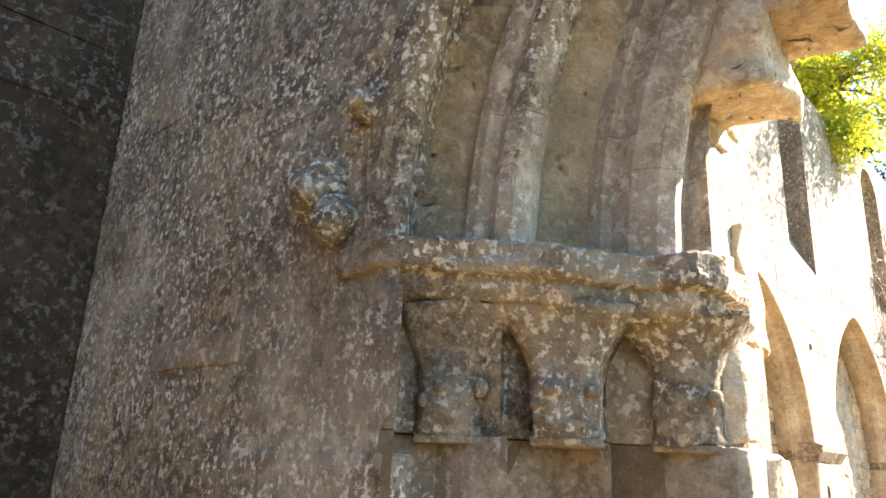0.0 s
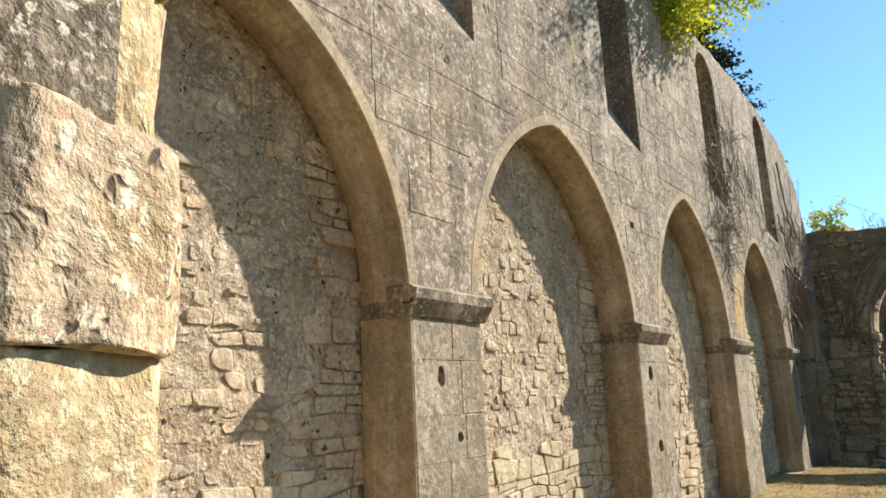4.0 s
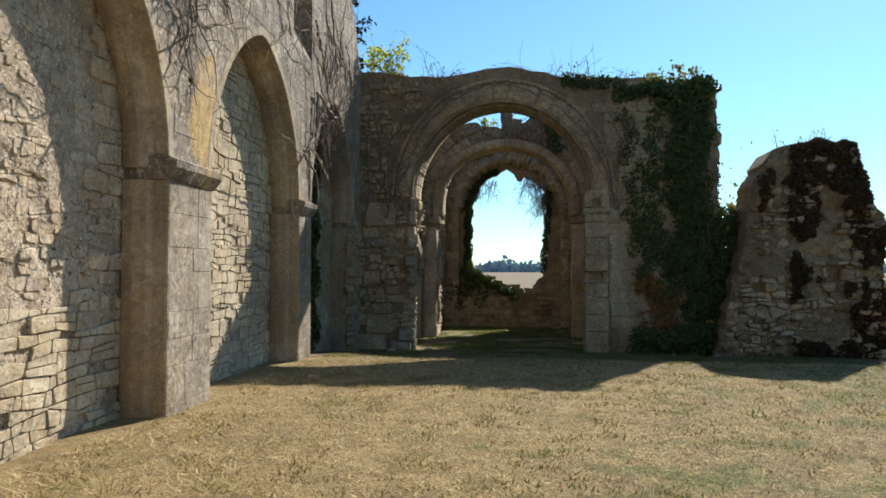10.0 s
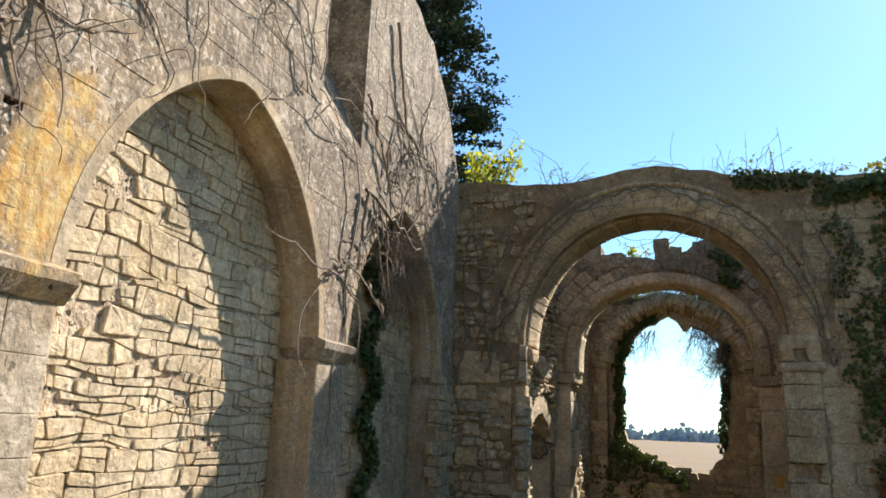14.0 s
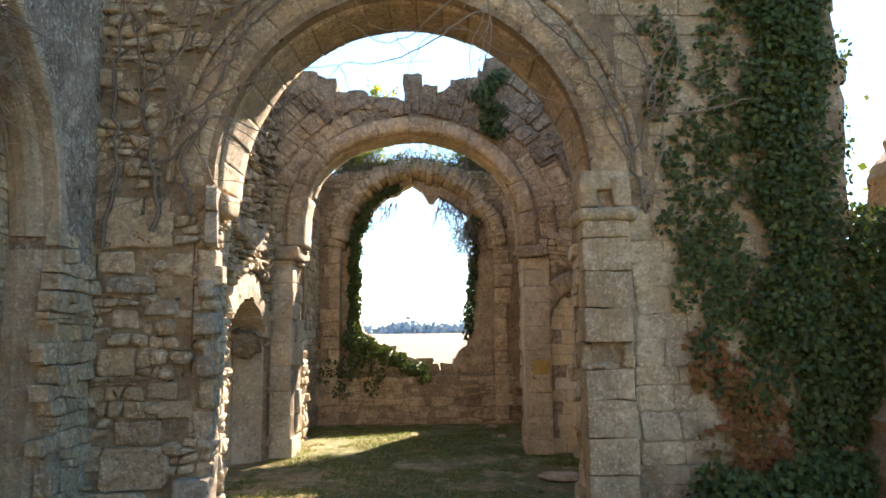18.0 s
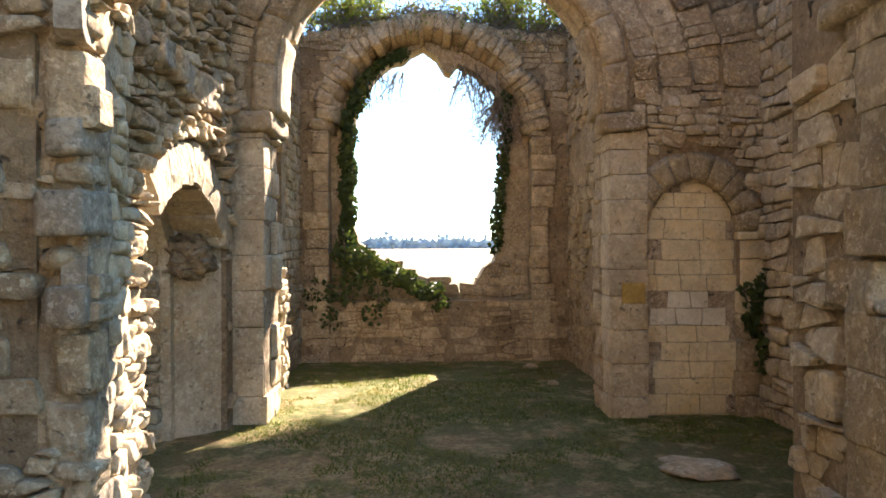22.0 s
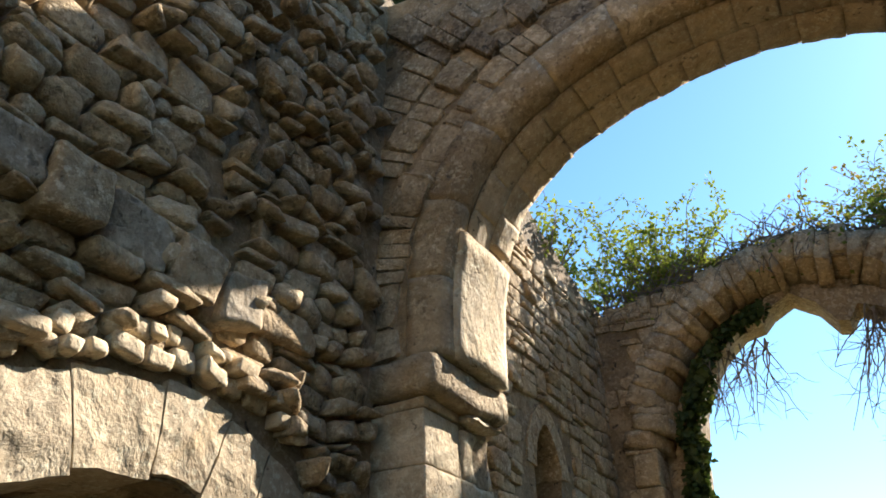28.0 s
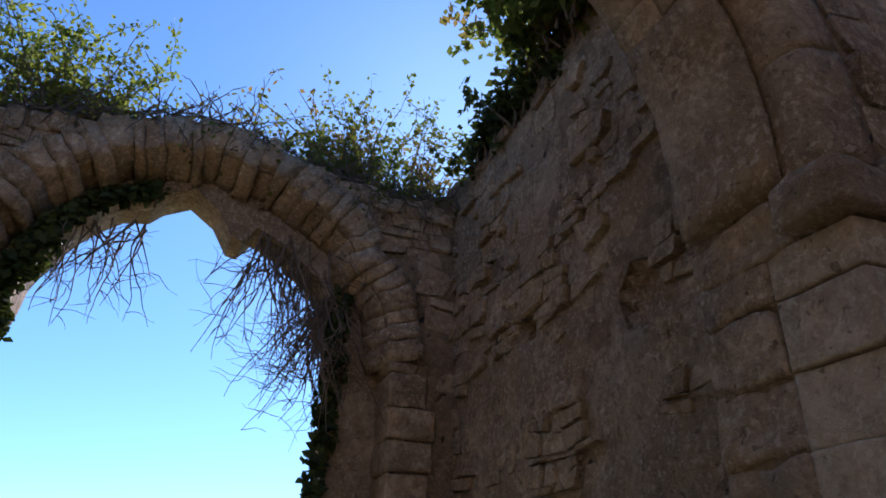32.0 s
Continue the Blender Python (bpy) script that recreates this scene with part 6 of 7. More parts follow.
def ivy_front():
    rg = random.Random(31)
    plant = thing("ivy", "dense dark green ivy hanging over the chancel wall's ragged corner", "ivy", (3.9, 23.2, -0.4))
    lv, red, st = Leaves(), Leaves(), Tubes()
    # heavy curtain over the corner
    for i in range(64):
        v = rg.uniform(0.5, 5.15)
        ivy_patch(lv, rg, 'y', 23.15, -1, rg.uniform(3.55, 4.1) + 0.3 * max(0.0, 1.6 - v), v, 0.26, 0.32, 190, 0.062, 0.2)
    for i in range(30):
        ivy_patch(lv, rg, 'x', 4.34, 1, rg.uniform(23.2, 24.1), rg.uniform(0.3, 5.0), 0.4, 0.4, 80, 0.065, 0.14)
    for i in range(26):
        ivy_patch(lv, rg, 'y', 23.15, -1, rg.uniform(4.35, 4.75), rg.uniform(0.6, 2.6), 0.24, 0.35, 110, 0.065, 0.3)
    # thinner trails that leave the stones to be seen
    for u0, v0, u1, v1 in ((2.55, 4.7, 2.75, 2.4), (2.75, 2.5, 3.05, 0.9), (3.2, 5.2, 3.1, 3.1), (3.3, 3.4, 3.0, 1.9), (2.5, 5.1, 3.4, 5.3), (3.3, 2.2, 3.5, 0.8), (1.25, 5.5, 2.4, 5.35)):
        for i in range(16):
            f = i / 15
            ivy_patch(lv, rg, 'y', 23.18, -1, u0 + (u1 - u0) * f + rg.gauss(0, .10), v0 + (v1 - v0) * f, 0.15, 0.17, 36, 0.058, 0.07)
    # bush at the foot
    for i in range(34):
        x = rg.uniform(2.7, 4.7)
        z = rg.uniform(-0.4, 0.1 + 0.4 * max(0.0, x - 3.5))
        ivy_patch(lv, rg, 'y', 23.0, -1, x, z, 0.28, 0.22, 110, 0.065, 0.4)
    for i in range(26):
        f = i / 25
        ivy_patch(red, rg, 'y', 23.17, -1, 2.85 + 0.5 * f + rg.gauss(0, .14), 1.3 - 0.9 * f + rg.gauss(0, .15), 0.16, 0.16, 16, 0.07, 0.06)
    for i in range(22):
        ivy_patch(red, rg, 'y', 23.17, -1, rg.uniform(3.0, 3.7), rg.uniform(0.0, 0.8), 0.18, 0.16, 14, 0.07, 0.06)
    for i in range(16):
        ivy_patch(lv, rg, 'y', 23.2, -1, rg.uniform(2.6, 4.4), rg.uniform(5.1, 5.4), 0.25, 0.12, 50, 0.08, 0.3)
    raw("foliage", lv.v, lv.f, IVY, plant, kind="stuff")
    raw("withered_leaves", red.v, red.f, REDIVY, plant, "rust-red withered leaves", "stuff")
    plant.location = (0, 0, 0)
    # leafy bush between the wall and the ruin
    bush = thing("bush", "bright green bush behind the ivy corner", "bush")
    b = Leaves()
    for i in range(1400):
        p = Vector((5.0 + rg.gauss(0, .22), 24.3 + rg.gauss(0, .35), 1.6 + rg.gauss(0, .75)))
        b.add(p, (0, -.2, .5), 0.10, rg, .8)
    s = Tubes()
    for i in range(10):
        x = 5.0 + rg.gauss(0, .2)
        s.add([Vector((x, 24.3, -0.5)), Vector((x + rg.gauss(0, .1), 24.3, .6)), Vector((x + rg.gauss(0, .25), 24.3, 2.2))], 0.02, 0.006)
    raw("foliage", b.v, b.f, SHRUBLEAF, bush, kind="stuff")
    raw("stem_tangle", s.v, s.f, BARK, bush, kind="stuff")


ivy_front()


def ivy_small(name, label, patches, mat=None, size=0.075):
    rg = random.Random(len(label))
    plant = thing(name, label, "ivy")
    lv = Leaves()
    for axis, plane, side, u, v, ru, rv, n, thick in patches:
        ivy_patch(lv, rg, axis, plane, side, u, v, ru, rv, n, size, thick)
    st = Tubes()
    for k, (axis, plane, side, u, v, ru, rv, n, thick) in enumerate(patches):
        if k % 2 == 0:
            a = at_wall(axis, plane, u, v - rv * 1.2, 0.02, side)
            b = at_wall(axis, plane, u + rg.uniform(-.4, .4) * ru, v + rv * 1.2, 0.03, side)
            st.add([a, (a + b) / 2 + Vector((rg.gauss(0, .02), 0, 0)), b], 0.012, 0.008, 5)
    raw("foliage", lv.v, lv.f, mat or IVY, plant, kind="stuff")
    raw("stem_tangle", st.v, st.f, BARK, plant, kind="stuff")
    return plant


rg = random.Random(44)
in_nave(ivy_small("ivy", "slender ivy climbing the last blocked arch", [('x', DEEP + 0.05, 1, 21.15 + 0.22 * math.sin(i * .7) + rg.gauss(0, .07), 0.1 + i * 0.105, 0.16, 0.2, 60, 0.12) for i in range(38)]))
win = []
for i in range(30):
    z = 1.3 + i * 0.10
    win.append(('y', 32.36, -1, -1.66 + 0.05 * math.sin(i) + (max(0, z - 3.4) ** 2 * .45), z, 0.13, 0.2, 60, 0.25))
for i in range(13):
    a = 0.35 + i * 0.08
    win.append(('y', 32.4, -1, -0.33 - 1.33 * math.cos(a), 3.5 + 1.35 * math.sin(a), 0.09, 0.12, 40, 0.2))
ivy_small("ivy", "glossy ivy climbing the jamb of the great window", win)
ivy_small("ivy", "dark ivy on the far jamb of the great window", [('y', 32.4, -1, 1.06 + 0.03 * math.sin(i * 1.3) - max(0, 1.9 - i * .12) * .1, 1.5 + i * 0.12, 0.10, 0.18, 40, 0.2) for i in range(22)])
ivy_small("ivy", "sunlit ivy sprawling over the broken window sill", [('y', 32.15, -1, -1.75 + i * 0.09 + rg.gauss(0, .06), 1.45 - i * 0.048 + rg.gauss(0, .07), 0.16, 0.14, 70, 0.4) for i in range(19)] + [('y', 31.98, -1, -1.55 + rg.gauss(0, .3), 0.8 + rg.gauss(0, .3), 0.2, 0.2, 26, 0.08) for i in range(16)])
ivy_small("ivy", "ivy tuft hanging from the crest of the chancel arch", [('y', 27.65, -1, 1.12 + rg.gauss(0, .1), 5.75 - i * 0.09, 0.16, 0.12, 50, 0.2) for i in range(12)])
ivy_small("ivy", "ivy strand on the recess edge", [('y', Y2 - 0.05, -1, 3.24 + 0.05 * math.sin(i * .8) + rg.gauss(0, .05), 0.15 + i * 0.1, 0.10, 0.1, 22, 0.08) for i in range(11)])


# ---------------- bare creepers ----------------
def wander(start, heading, step, n, rg, plane=None, droop=0.0, curl=0.35):
    pts = [Vector(start)]
    d = Vector(heading).normalized()
    for _ in range(n):
        d = (d + Vector((rg.gauss(0, curl), rg.gauss(0, curl), rg.gauss(0, curl))) * .6 + Vector((0, 0, -droop))).normalized()
        p = pts[-1] + d * step
        if plane:
            i, lo, hi = plane
            p[i] = min(max(p[i], lo), hi)
        pts.append(p)
    return pts


def above(pts, z):
    """The part of a stem before it first dips below a height."""
    low = next((i for i, p in enumerate(pts) if p.z < z), len(pts))
    return pts[:max(2, low)]


def bare_vine(name, label, spots, plane, count, length, thick, rg, up=0.3, twigs=3):
    """Leafless stems that cling to a wall, with finer twigs off them."""
    st = Tubes()
    for k in range(count):
        s = Vector(rg.choice(spots)) + Vector((0, rg.gauss(0, .15), rg.gauss(0, .15)))
        if plane[0] == 1:
            s = Vector((s.x + rg.gauss(0, .15), s.y, s.z))
        a = rg.uniform(0, 6.283)
        head = (0.1, math.cos(a), math.sin(a) + up) if plane[0] == 0 else (math.cos(a), -0.1, math.sin(a) + up)
        n = rg.randint(length // 2, length)
        pts = wander(s, head, 0.10, n, rg, plane, 0.02)
        if plane[0] == 1:
            pts = above(pts, 2.75)
        st.add(pts, thick * rg.uniform(.5, 1), thick * .25)
        for _ in range(twigs):
            b = rg.choice(pts)
            tw = wander(b, (rg.gauss(0, .6), rg.gauss(0, .6), rg.gauss(0, .6) - .3), 0.07, rg.randint(4, 9), rg, (plane[0], plane[1] - (0 if plane[0] == 0 else .03), plane[2] + (.12 if plane[0] == 0 else 0)), 0.06, .5)
            st.add(above(tw, 2.7) if plane[0] == 1 else tw, thick * .35, thick * .12, 3)
    ob = raw(name, st.v, st.f, TWIG, None, label, "stuff")
    if plane[0] == 0:
        in_nave(ob)
    return tagged(ob, category="creeper")


rg = random.Random(52)
bare_vine("bare_creeper", "tangle of bare creeper stems below a high window", [(-2.9, 15.1, 4.9), (-2.9, 15.0, 4.4), (-2.9, 15.3, 5.3), (-2.9, 14.9, 4.0), (-2.9, 14.8, 5.6)], (0, -2.93, -2.74), 46, 15, 0.017, rg, -0.3, 4)
bare_vine("bare_creeper", "thin bare creeper spread over the pale wall", [(-2.9, 16.3, 5.6), (-2.9, 17.5, 5.6), (-2.9, 18.3, 5.0), (-2.9, 15.6, 6.3), (-2.9, 16.5, 6.6)], (0, -2.935, -2.87), 34, 22, 0.012, rg, 0.0, 3)
bare_vine("bare_creeper", "bare creeper climbing the corner of the nave wall", [(-2.9, 20.6, 4.9), (-2.9, 21.6, 5.3), (-2.9, 22.4, 5.0), (-2.9, 22.2, 6.0), (-2.9, 20.0, 4.3), (-2.9, 19.4, 3.4)], (0, -2.935, -2.86), 42, 22, 0.016, rg, 0.25, 3)
bare_vine("bare_creeper", "brown bundle of dead creeper in the last arch", [(-3.1, 21.6, 4.2), (-3.15, 21.8, 3.8), (-3.1, 21.3, 4.0)], (0, -3.35, -2.70), 110, 10, 0.011, rg, -0.4, 6)
bare_vine("bare_creeper", "dry creeper hanging in a blocked arch", [(-3.2, 17.7, 4.2), (-3.25, 18.1, 3.8), (-3.2, 13.6, 4.3)], (0, -3.38, -3.1), 26, 7, 0.006, rg, -0.4, 4)
bare_vine("bare_creeper", "bare creeper branching over the round arch", [(-2.3, 23.1, 3.6), (-2.0, 23.1, 4.6), (-2.6, 23.1, 4.4), (-1.2, 23.1, 5.2), (0.9, 23.1, 5.0), (1.9, 23.1, 4.3), (2.4, 23.1, 3.7), (-2.7, 23.1, 3.0), (2.3, 23.1, 3.1)], (1, 23.02, 23.17), 60, 20, 0.013, rg, 0.4, 3)



def trained(st, line, r0, r1, rg, plane=23.10):
    """A creeping stem along a line on the front wall, with side shoots."""
    pts = []
    for (u0, v0), (u1, v1) in zip(line, line[1:]):
        n = max(2, int(math.dist((u0, v0), (u1, v1)) / .1))
        pts += [Vector((u0 + (u1 - u0) * i / n + rg.gauss(0, .022), plane + rg.gauss(0, .012), v0 + (v1 - v0) * i / n + rg.gauss(0, .022))) for i in range(n)]
    st.add(pts, r0, r1, 6)
    for p in pts[2::3]:
        st.add(above(wander(p, (rg.gauss(0, 1), -.05, rg.gauss(.3, .8)), .09, rg.randint(5, 14), rg, (1, plane - .02, plane + .06), .01, .3), 2.75), r1 * .7, .003, 4)


st = Tubes()
for line, r0 in ((((-2.55, 2.55), (-2.6, 3.3), (-2.75, 4.0), (-2.85, 5.0)), .026), (((-2.2, 2.7), (-2.28, 3.3), (-2.0, 3.95), (-1.75, 4.5), (-1.5, 5.3)), .022), (((-2.6, 3.2), (-2.35, 3.3), (-1.95, 3.75)), .02), (((-3.05, 2.4), (-2.95, 3.2), (-3.0, 4.2), (-2.9, 5.4)), .024), (((-2.75, 3.9), (-2.3, 4.5), (-2.1, 5.2)), .016), (((-1.75, 4.5), (-1.1, 5.15), (-0.4, 5.42), (0.3, 5.38), (0.7, 5.2), (1.3, 5.0)), .016), (((2.32, 2.7), (2.15, 3.6), (1.75, 4.3), (1.2, 4.85)), .018), (((2.25, 3.3), (2.5, 3.9), (2.3, 4.6), (2.0, 5.2)), .014), (((-2.1, 4.6), (-1.6, 5.0), (-0.9, 5.5)), .012)):
    trained(st, line, r0, .008, rg)
tagged(raw("creeper_stem", st.v, st.f, BARK, None, "thick brown creeper stems branching over the round arch", "stuff", True), category="creeper")
st = Tubes()
for a, b in (((-2.88, 19.7, 4.4), (-2.8, 21.4, 4.05)), ((-2.88, 19.75, 4.4), (-2.88, 19.6, 3.4)), ((-2.88, 19.9, 3.3), (-2.86, 20.6, 2.9)), ((-2.88, 19.6, 5.6), (-2.88, 20.6, 4.4)), ((-2.88, 20.4, 7.0), (-2.88, 21.0, 5.2))):
    a, b = Vector(a), Vector(b)
    pts = [a + (b - a) * (i / 12) + Vector((0, rg.gauss(0, .03), rg.gauss(0, .04))) for i in range(13)]
    st.add(pts, 0.026, 0.012, 6)
in_nave(tagged(raw("creeper_stem", st.v, st.f, TWIG, None, "thick bare creeper stems against the nave wall", "stuff", True), category="creeper"))


# ---------------- shrubs and trees ----------------
def shrub(name, label, base, size, n_stem, n_leaf, leaf, mat, seed, lean=(0, 0), hang=0.0, leaf_top=0.35):
    rg = random.Random(seed)
    plant = thing(name, label, "shrub")
    st, lv = Tubes(), Leaves()
    tips = []
    for i in range(n_stem):
        p = Vector(base) + Vector((rg.uniform(-.5, .5) * size[0], rg.uniform(-.5, .5) * size[1], 0))
        h = Vector((lean[0] + rg.gauss(0, .35), lean[1] + rg.gauss(0, .3), 1 - hang))
        pts = wander(p, h, size[2] / 12, rg.randint(7, 13), rg, None, 0.02 + hang * .05, .25)
        st.add(pts, 0.012, 0.003, 4)
        for k in range(4):
            b = rg.choice(pts[2:])
            tw = wander(b, (rg.gauss(0, 1), rg.gauss(0, 1), rg.gauss(.3, .6)), size[2] / 16, rg.randint(3, 7), rg, None, 0.03, .4)
            st.add(tw, 0.005, 0.0015, 3)
            tips += tw[1:]
        tips += pts[int(len(pts) * leaf_top):]
    for i in range(n_leaf):
        t = rg.choice(tips)
        lv.add(t + Vector((rg.gauss(0, .04), rg.gauss(0, .04), rg.gauss(0, .04))), (0, -.2, .5), leaf, rg, .9)
    raw("stem_tangle", st.v, st.f, TWIG, plant, kind="stuff")
    if n_leaf:
        raw("foliage", lv.v, lv.f, mat, plant, kind="stuff")
    return plant


shrub("shrub", "yellow-green shrub on the crest of the end wall", (-1.85, 32.5, 5.0), (1.1, .6, 1.45), 50, 6000, 0.048, SUNLEAF, 61, (.06, 0))
shrub("shrub", "dark leafy shrub low on the crest", (-1.3, 32.5, 5.05), (1.3, .5, .6), 34, 3000, 0.042, SHRUBLEAF, 60)
shrub("shrub", "bright shrub at the end of the chancel wall", (-2.5, 31.0, 5.2), (.3, 1.2, .8), 16, 1100, 0.05, SUNLEAF, 62)
shrub("shrub", "brambles and dry twigs along the window arch", (-0.75, 32.4, 5.22), (1.1, .4, .35), 26, 420, 0.04, SHRUBLEAF, 63)
shrub("shrub", "twiggy half-bare shrub on the end wall", (1.32, 32.5, 4.95), (1.05, .6, 1.45), 80, 7200, 0.046, SHRUBLEAF, 64, (-.05, 0))
shrub("shrub", "leafy branch over the chancel side wall", (2.12, 29.9, 5.42), (.45, .8, 1.0), 34, 4200, 0.08, SHRUBLEAF, 65, (-.35, 0))
shrub("shrub", "ivy tangle on the chancel side wall", (2.15, 30.7, 5.2), (.3, 1.7, .55), 34, 2200, 0.07, IVY, 66, (-.2, 0))
shrub("dead_twigs", "bare hanging twigs in the window head", (0.62, 32.5, 4.62), (.7, .3, 1.25), 80, 0, 0.05, SHRUBLEAF, 67, (.05, 0), 1.8)
shrub("dead_twigs", "bare twigs drooping from the window arch", (-1.0, 32.5, 4.50), (.7, .3, .95), 26, 0, 0.05, SHRUBLEAF, 68, (-.15, 0), 1.8)
shrub("dead_twigs", "dry twigs hanging beside the window jamb", (1.0, 32.45, 4.05), (.2, .3, 1.3), 60, 0, 0.05, SHRUBLEAF, 59, (-.25, 0), 1.7)
shrub("shrub", "yellow-green shrub at the junction of the walls", (-2.9, 23.7, 5.7), (.7, .5, 1.0), 14, 520, 0.075, LEAVES, 69)
shrub("dead_twigs", "dry twigs along the top of the chancel wall", (-1.7, 23.6, 5.55), (1.8, .4, .6), 18, 60, 0.04, SHRUBLEAF, 70)
shrub("dead_twigs", "fine grey twigs on the wall top", (1.9, 23.6, 5.4), (1.5, .4, .7), 18, 120, 0.04, SHRUBLEAF, 71)
shrub("shrub", "green sprigs on the wall top above the ivy", (3.6, 23.5, 5.2), (1.1, .4, .6), 16, 700, 0.07, SHRUBLEAF, 72)
shrub("shrub", "small green tuft on the arch crest", (-0.75, 28.0, 5.45), (.4, .3, .35), 6, 130, 0.06, LEAVES, 73)
in_nave(shrub("shrub", "small plant on the broken entrance arch", (-0.7, 2.7, 3.3), (.3, .2, .25), 8, 90, 0.028, LEAVES, 74))
shrub("dead_twigs", "dry stems on the ruined stub", (6.1, 23.0, 3.9), (1.2, .4, .4), 12, 40, 0.04, SHRUBLEAF, 75)


def crest_growth(name, label, line, plane, n, seed, leaves=0):
    """Brambles, dry stems and dead ivy that trail over a wall's crest."""
    rg = random.Random(seed)
    plant = thing(name, label, "brambles")
    st, lv = Tubes(), Leaves()
    for k in range(n):
        i = rg.randrange(len(line) - 1)
        f = rg.random()
        u = line[i][0] + (line[i + 1][0] - line[i][0]) * f
        v = line[i][1] + (line[i + 1][1] - line[i][1]) * f
        p = Vector((u, plane + rg.uniform(-.02, .35), v - .03))
        up = rg.random() < .5
        pts = wander(p, (rg.gauss(0, .8), rg.uniform(-.7, .1), rg.uniform(.2, 1.0) if up else -.2), 0.06, rg.randint(4, 10), rg, None, 0.0 if up else .12, .45)
        st.add(pts, 0.009, 0.003, 4)
        for _ in range(leaves):
            lv.add(rg.choice(pts) + Vector((rg.gauss(0, .03), rg.gauss(0, .03), rg.gauss(0, .03))), (0, -.5, .5), .05, rg, .9)
    raw("stem_tangle", st.v, st.f, BARK, plant, kind="stuff")
    if leaves:
        raw("foliage", lv.v, lv.f, SHRUBLEAF, plant, kind="stuff")


crest_growth("brambles", "dry brambles trailing over the crest of the end wall", ((-2.4, 5.05), (-1.3, 5.3), (-.4, 5.5), (.6, 5.3), (1.5, 5.08), (2.1, 5.25)), 31.98, 620, 76, 1)
crest_growth("brambles", "dry stems along the crest of the chancel side wall", ((-2.45, 5.5), (-2.40, 5.7)), 29.2, 30, 77, 2)


def overhang_tree():
    rg = random.Random(81)
    tree = in_nave(thing("tree", "yellow-green broadleaf tree leaning over the nave wall", "tree"))
    bm = bmesh.new()
    trunk = [Vector((-6.0, 14.6, -0.3)), Vector((-5.8, 14.5, 3)), Vector((-5.2, 14.2, 6)), Vector((-3.9, 13.6, 8.5)), Vector((-2.5, 13.2, 9.0))]
    tube(bm, trunk, [.26, .22, .18, .12, .07], 9)
    part("trunk", bm, BARK, tree, smooth=True)
    st, lv = Tubes(), Leaves()
    clumps = []
    for i in range(34):
        s = trunk[3] + (trunk[4] - trunk[3]) * rg.uniform(-.4, 1.0)
        head = Vector((rg.uniform(-.1, 1.0), rg.gauss(0, .8), rg.gauss(.15, .5)))
        pts = wander(s, head, 0.22, rg.randint(5, 10), rg, None, 0.03, .3)
        st.add(pts, 0.035, 0.008, 5)
        clumps += pts[3:]
    for c in clumps:
        for k in range(130):
            lv.add(c + Vector((rg.gauss(0, .19), rg.gauss(0, .19), rg.gauss(0, .15))), (0.1, -.2, .7), 0.065, rg, .7)
    raw("branchwork", st.v, st.f, BARK, tree, kind="stuff")
    raw("crown", lv.v, lv.f, LEAVES, tree, kind="stuff")


overhang_tree()


def conifer(x, y, h, r, seed):
    rg = random.Random(seed)
    tree = thing("conifer", "dark blue-green conifer rising behind the nave wall", "tree")
    bm = bmesh.new()
    tube(bm, [Vector((x, y, -0.5)), Vector((x, y, h * .5)), Vector((x, y, h))], [.45, .3, .05], 8)
    part("trunk", bm, BARK, tree, smooth=True)
    st, lv = Tubes(), Leaves()
    z = 4.0
    while z < h:
        reach = r * (1 - (z / h) ** 1.6) + 0.4
        for k in range(6):
            a = rg.uniform(0, 6.283)
            l = reach * rg.uniform(.6, 1.1)
            pts = [Vector((x + math.cos(a) * l * f, y + math.sin(a) * l * f, z + 0.3 * f * l - 0.28 * (f * l) ** 1.4 * .6)) for f in (0, .3, .6, .85, 1)]
            st.add(pts, 0.06, 0.015, 4)
            for pad in range(7):
                q = rg.uniform(.35, 1.02)
                i = min(3, int(q * 4))
                c = pts[i].lerp(pts[i + 1], min(1, q * 4 - i)) + Vector((rg.gauss(0, .35), rg.gauss(0, .35), rg.gauss(0, .08)))
                for f in range(26):
                    lv.add(c + Vector((rg.gauss(0, .26), rg.gauss(0, .26), rg.gauss(-.05, .09))), (0, 0, .8), 0.19, rg, .6, 1.5)
        z += 0.62
    raw("branchwork", st.v, st.f, BARK, tree, kind="stuff")
    raw("crown", lv.v, lv.f, NEEDLES, tree, kind="stuff")


conifer(-12.0, 42, 29, 5.6, 91)


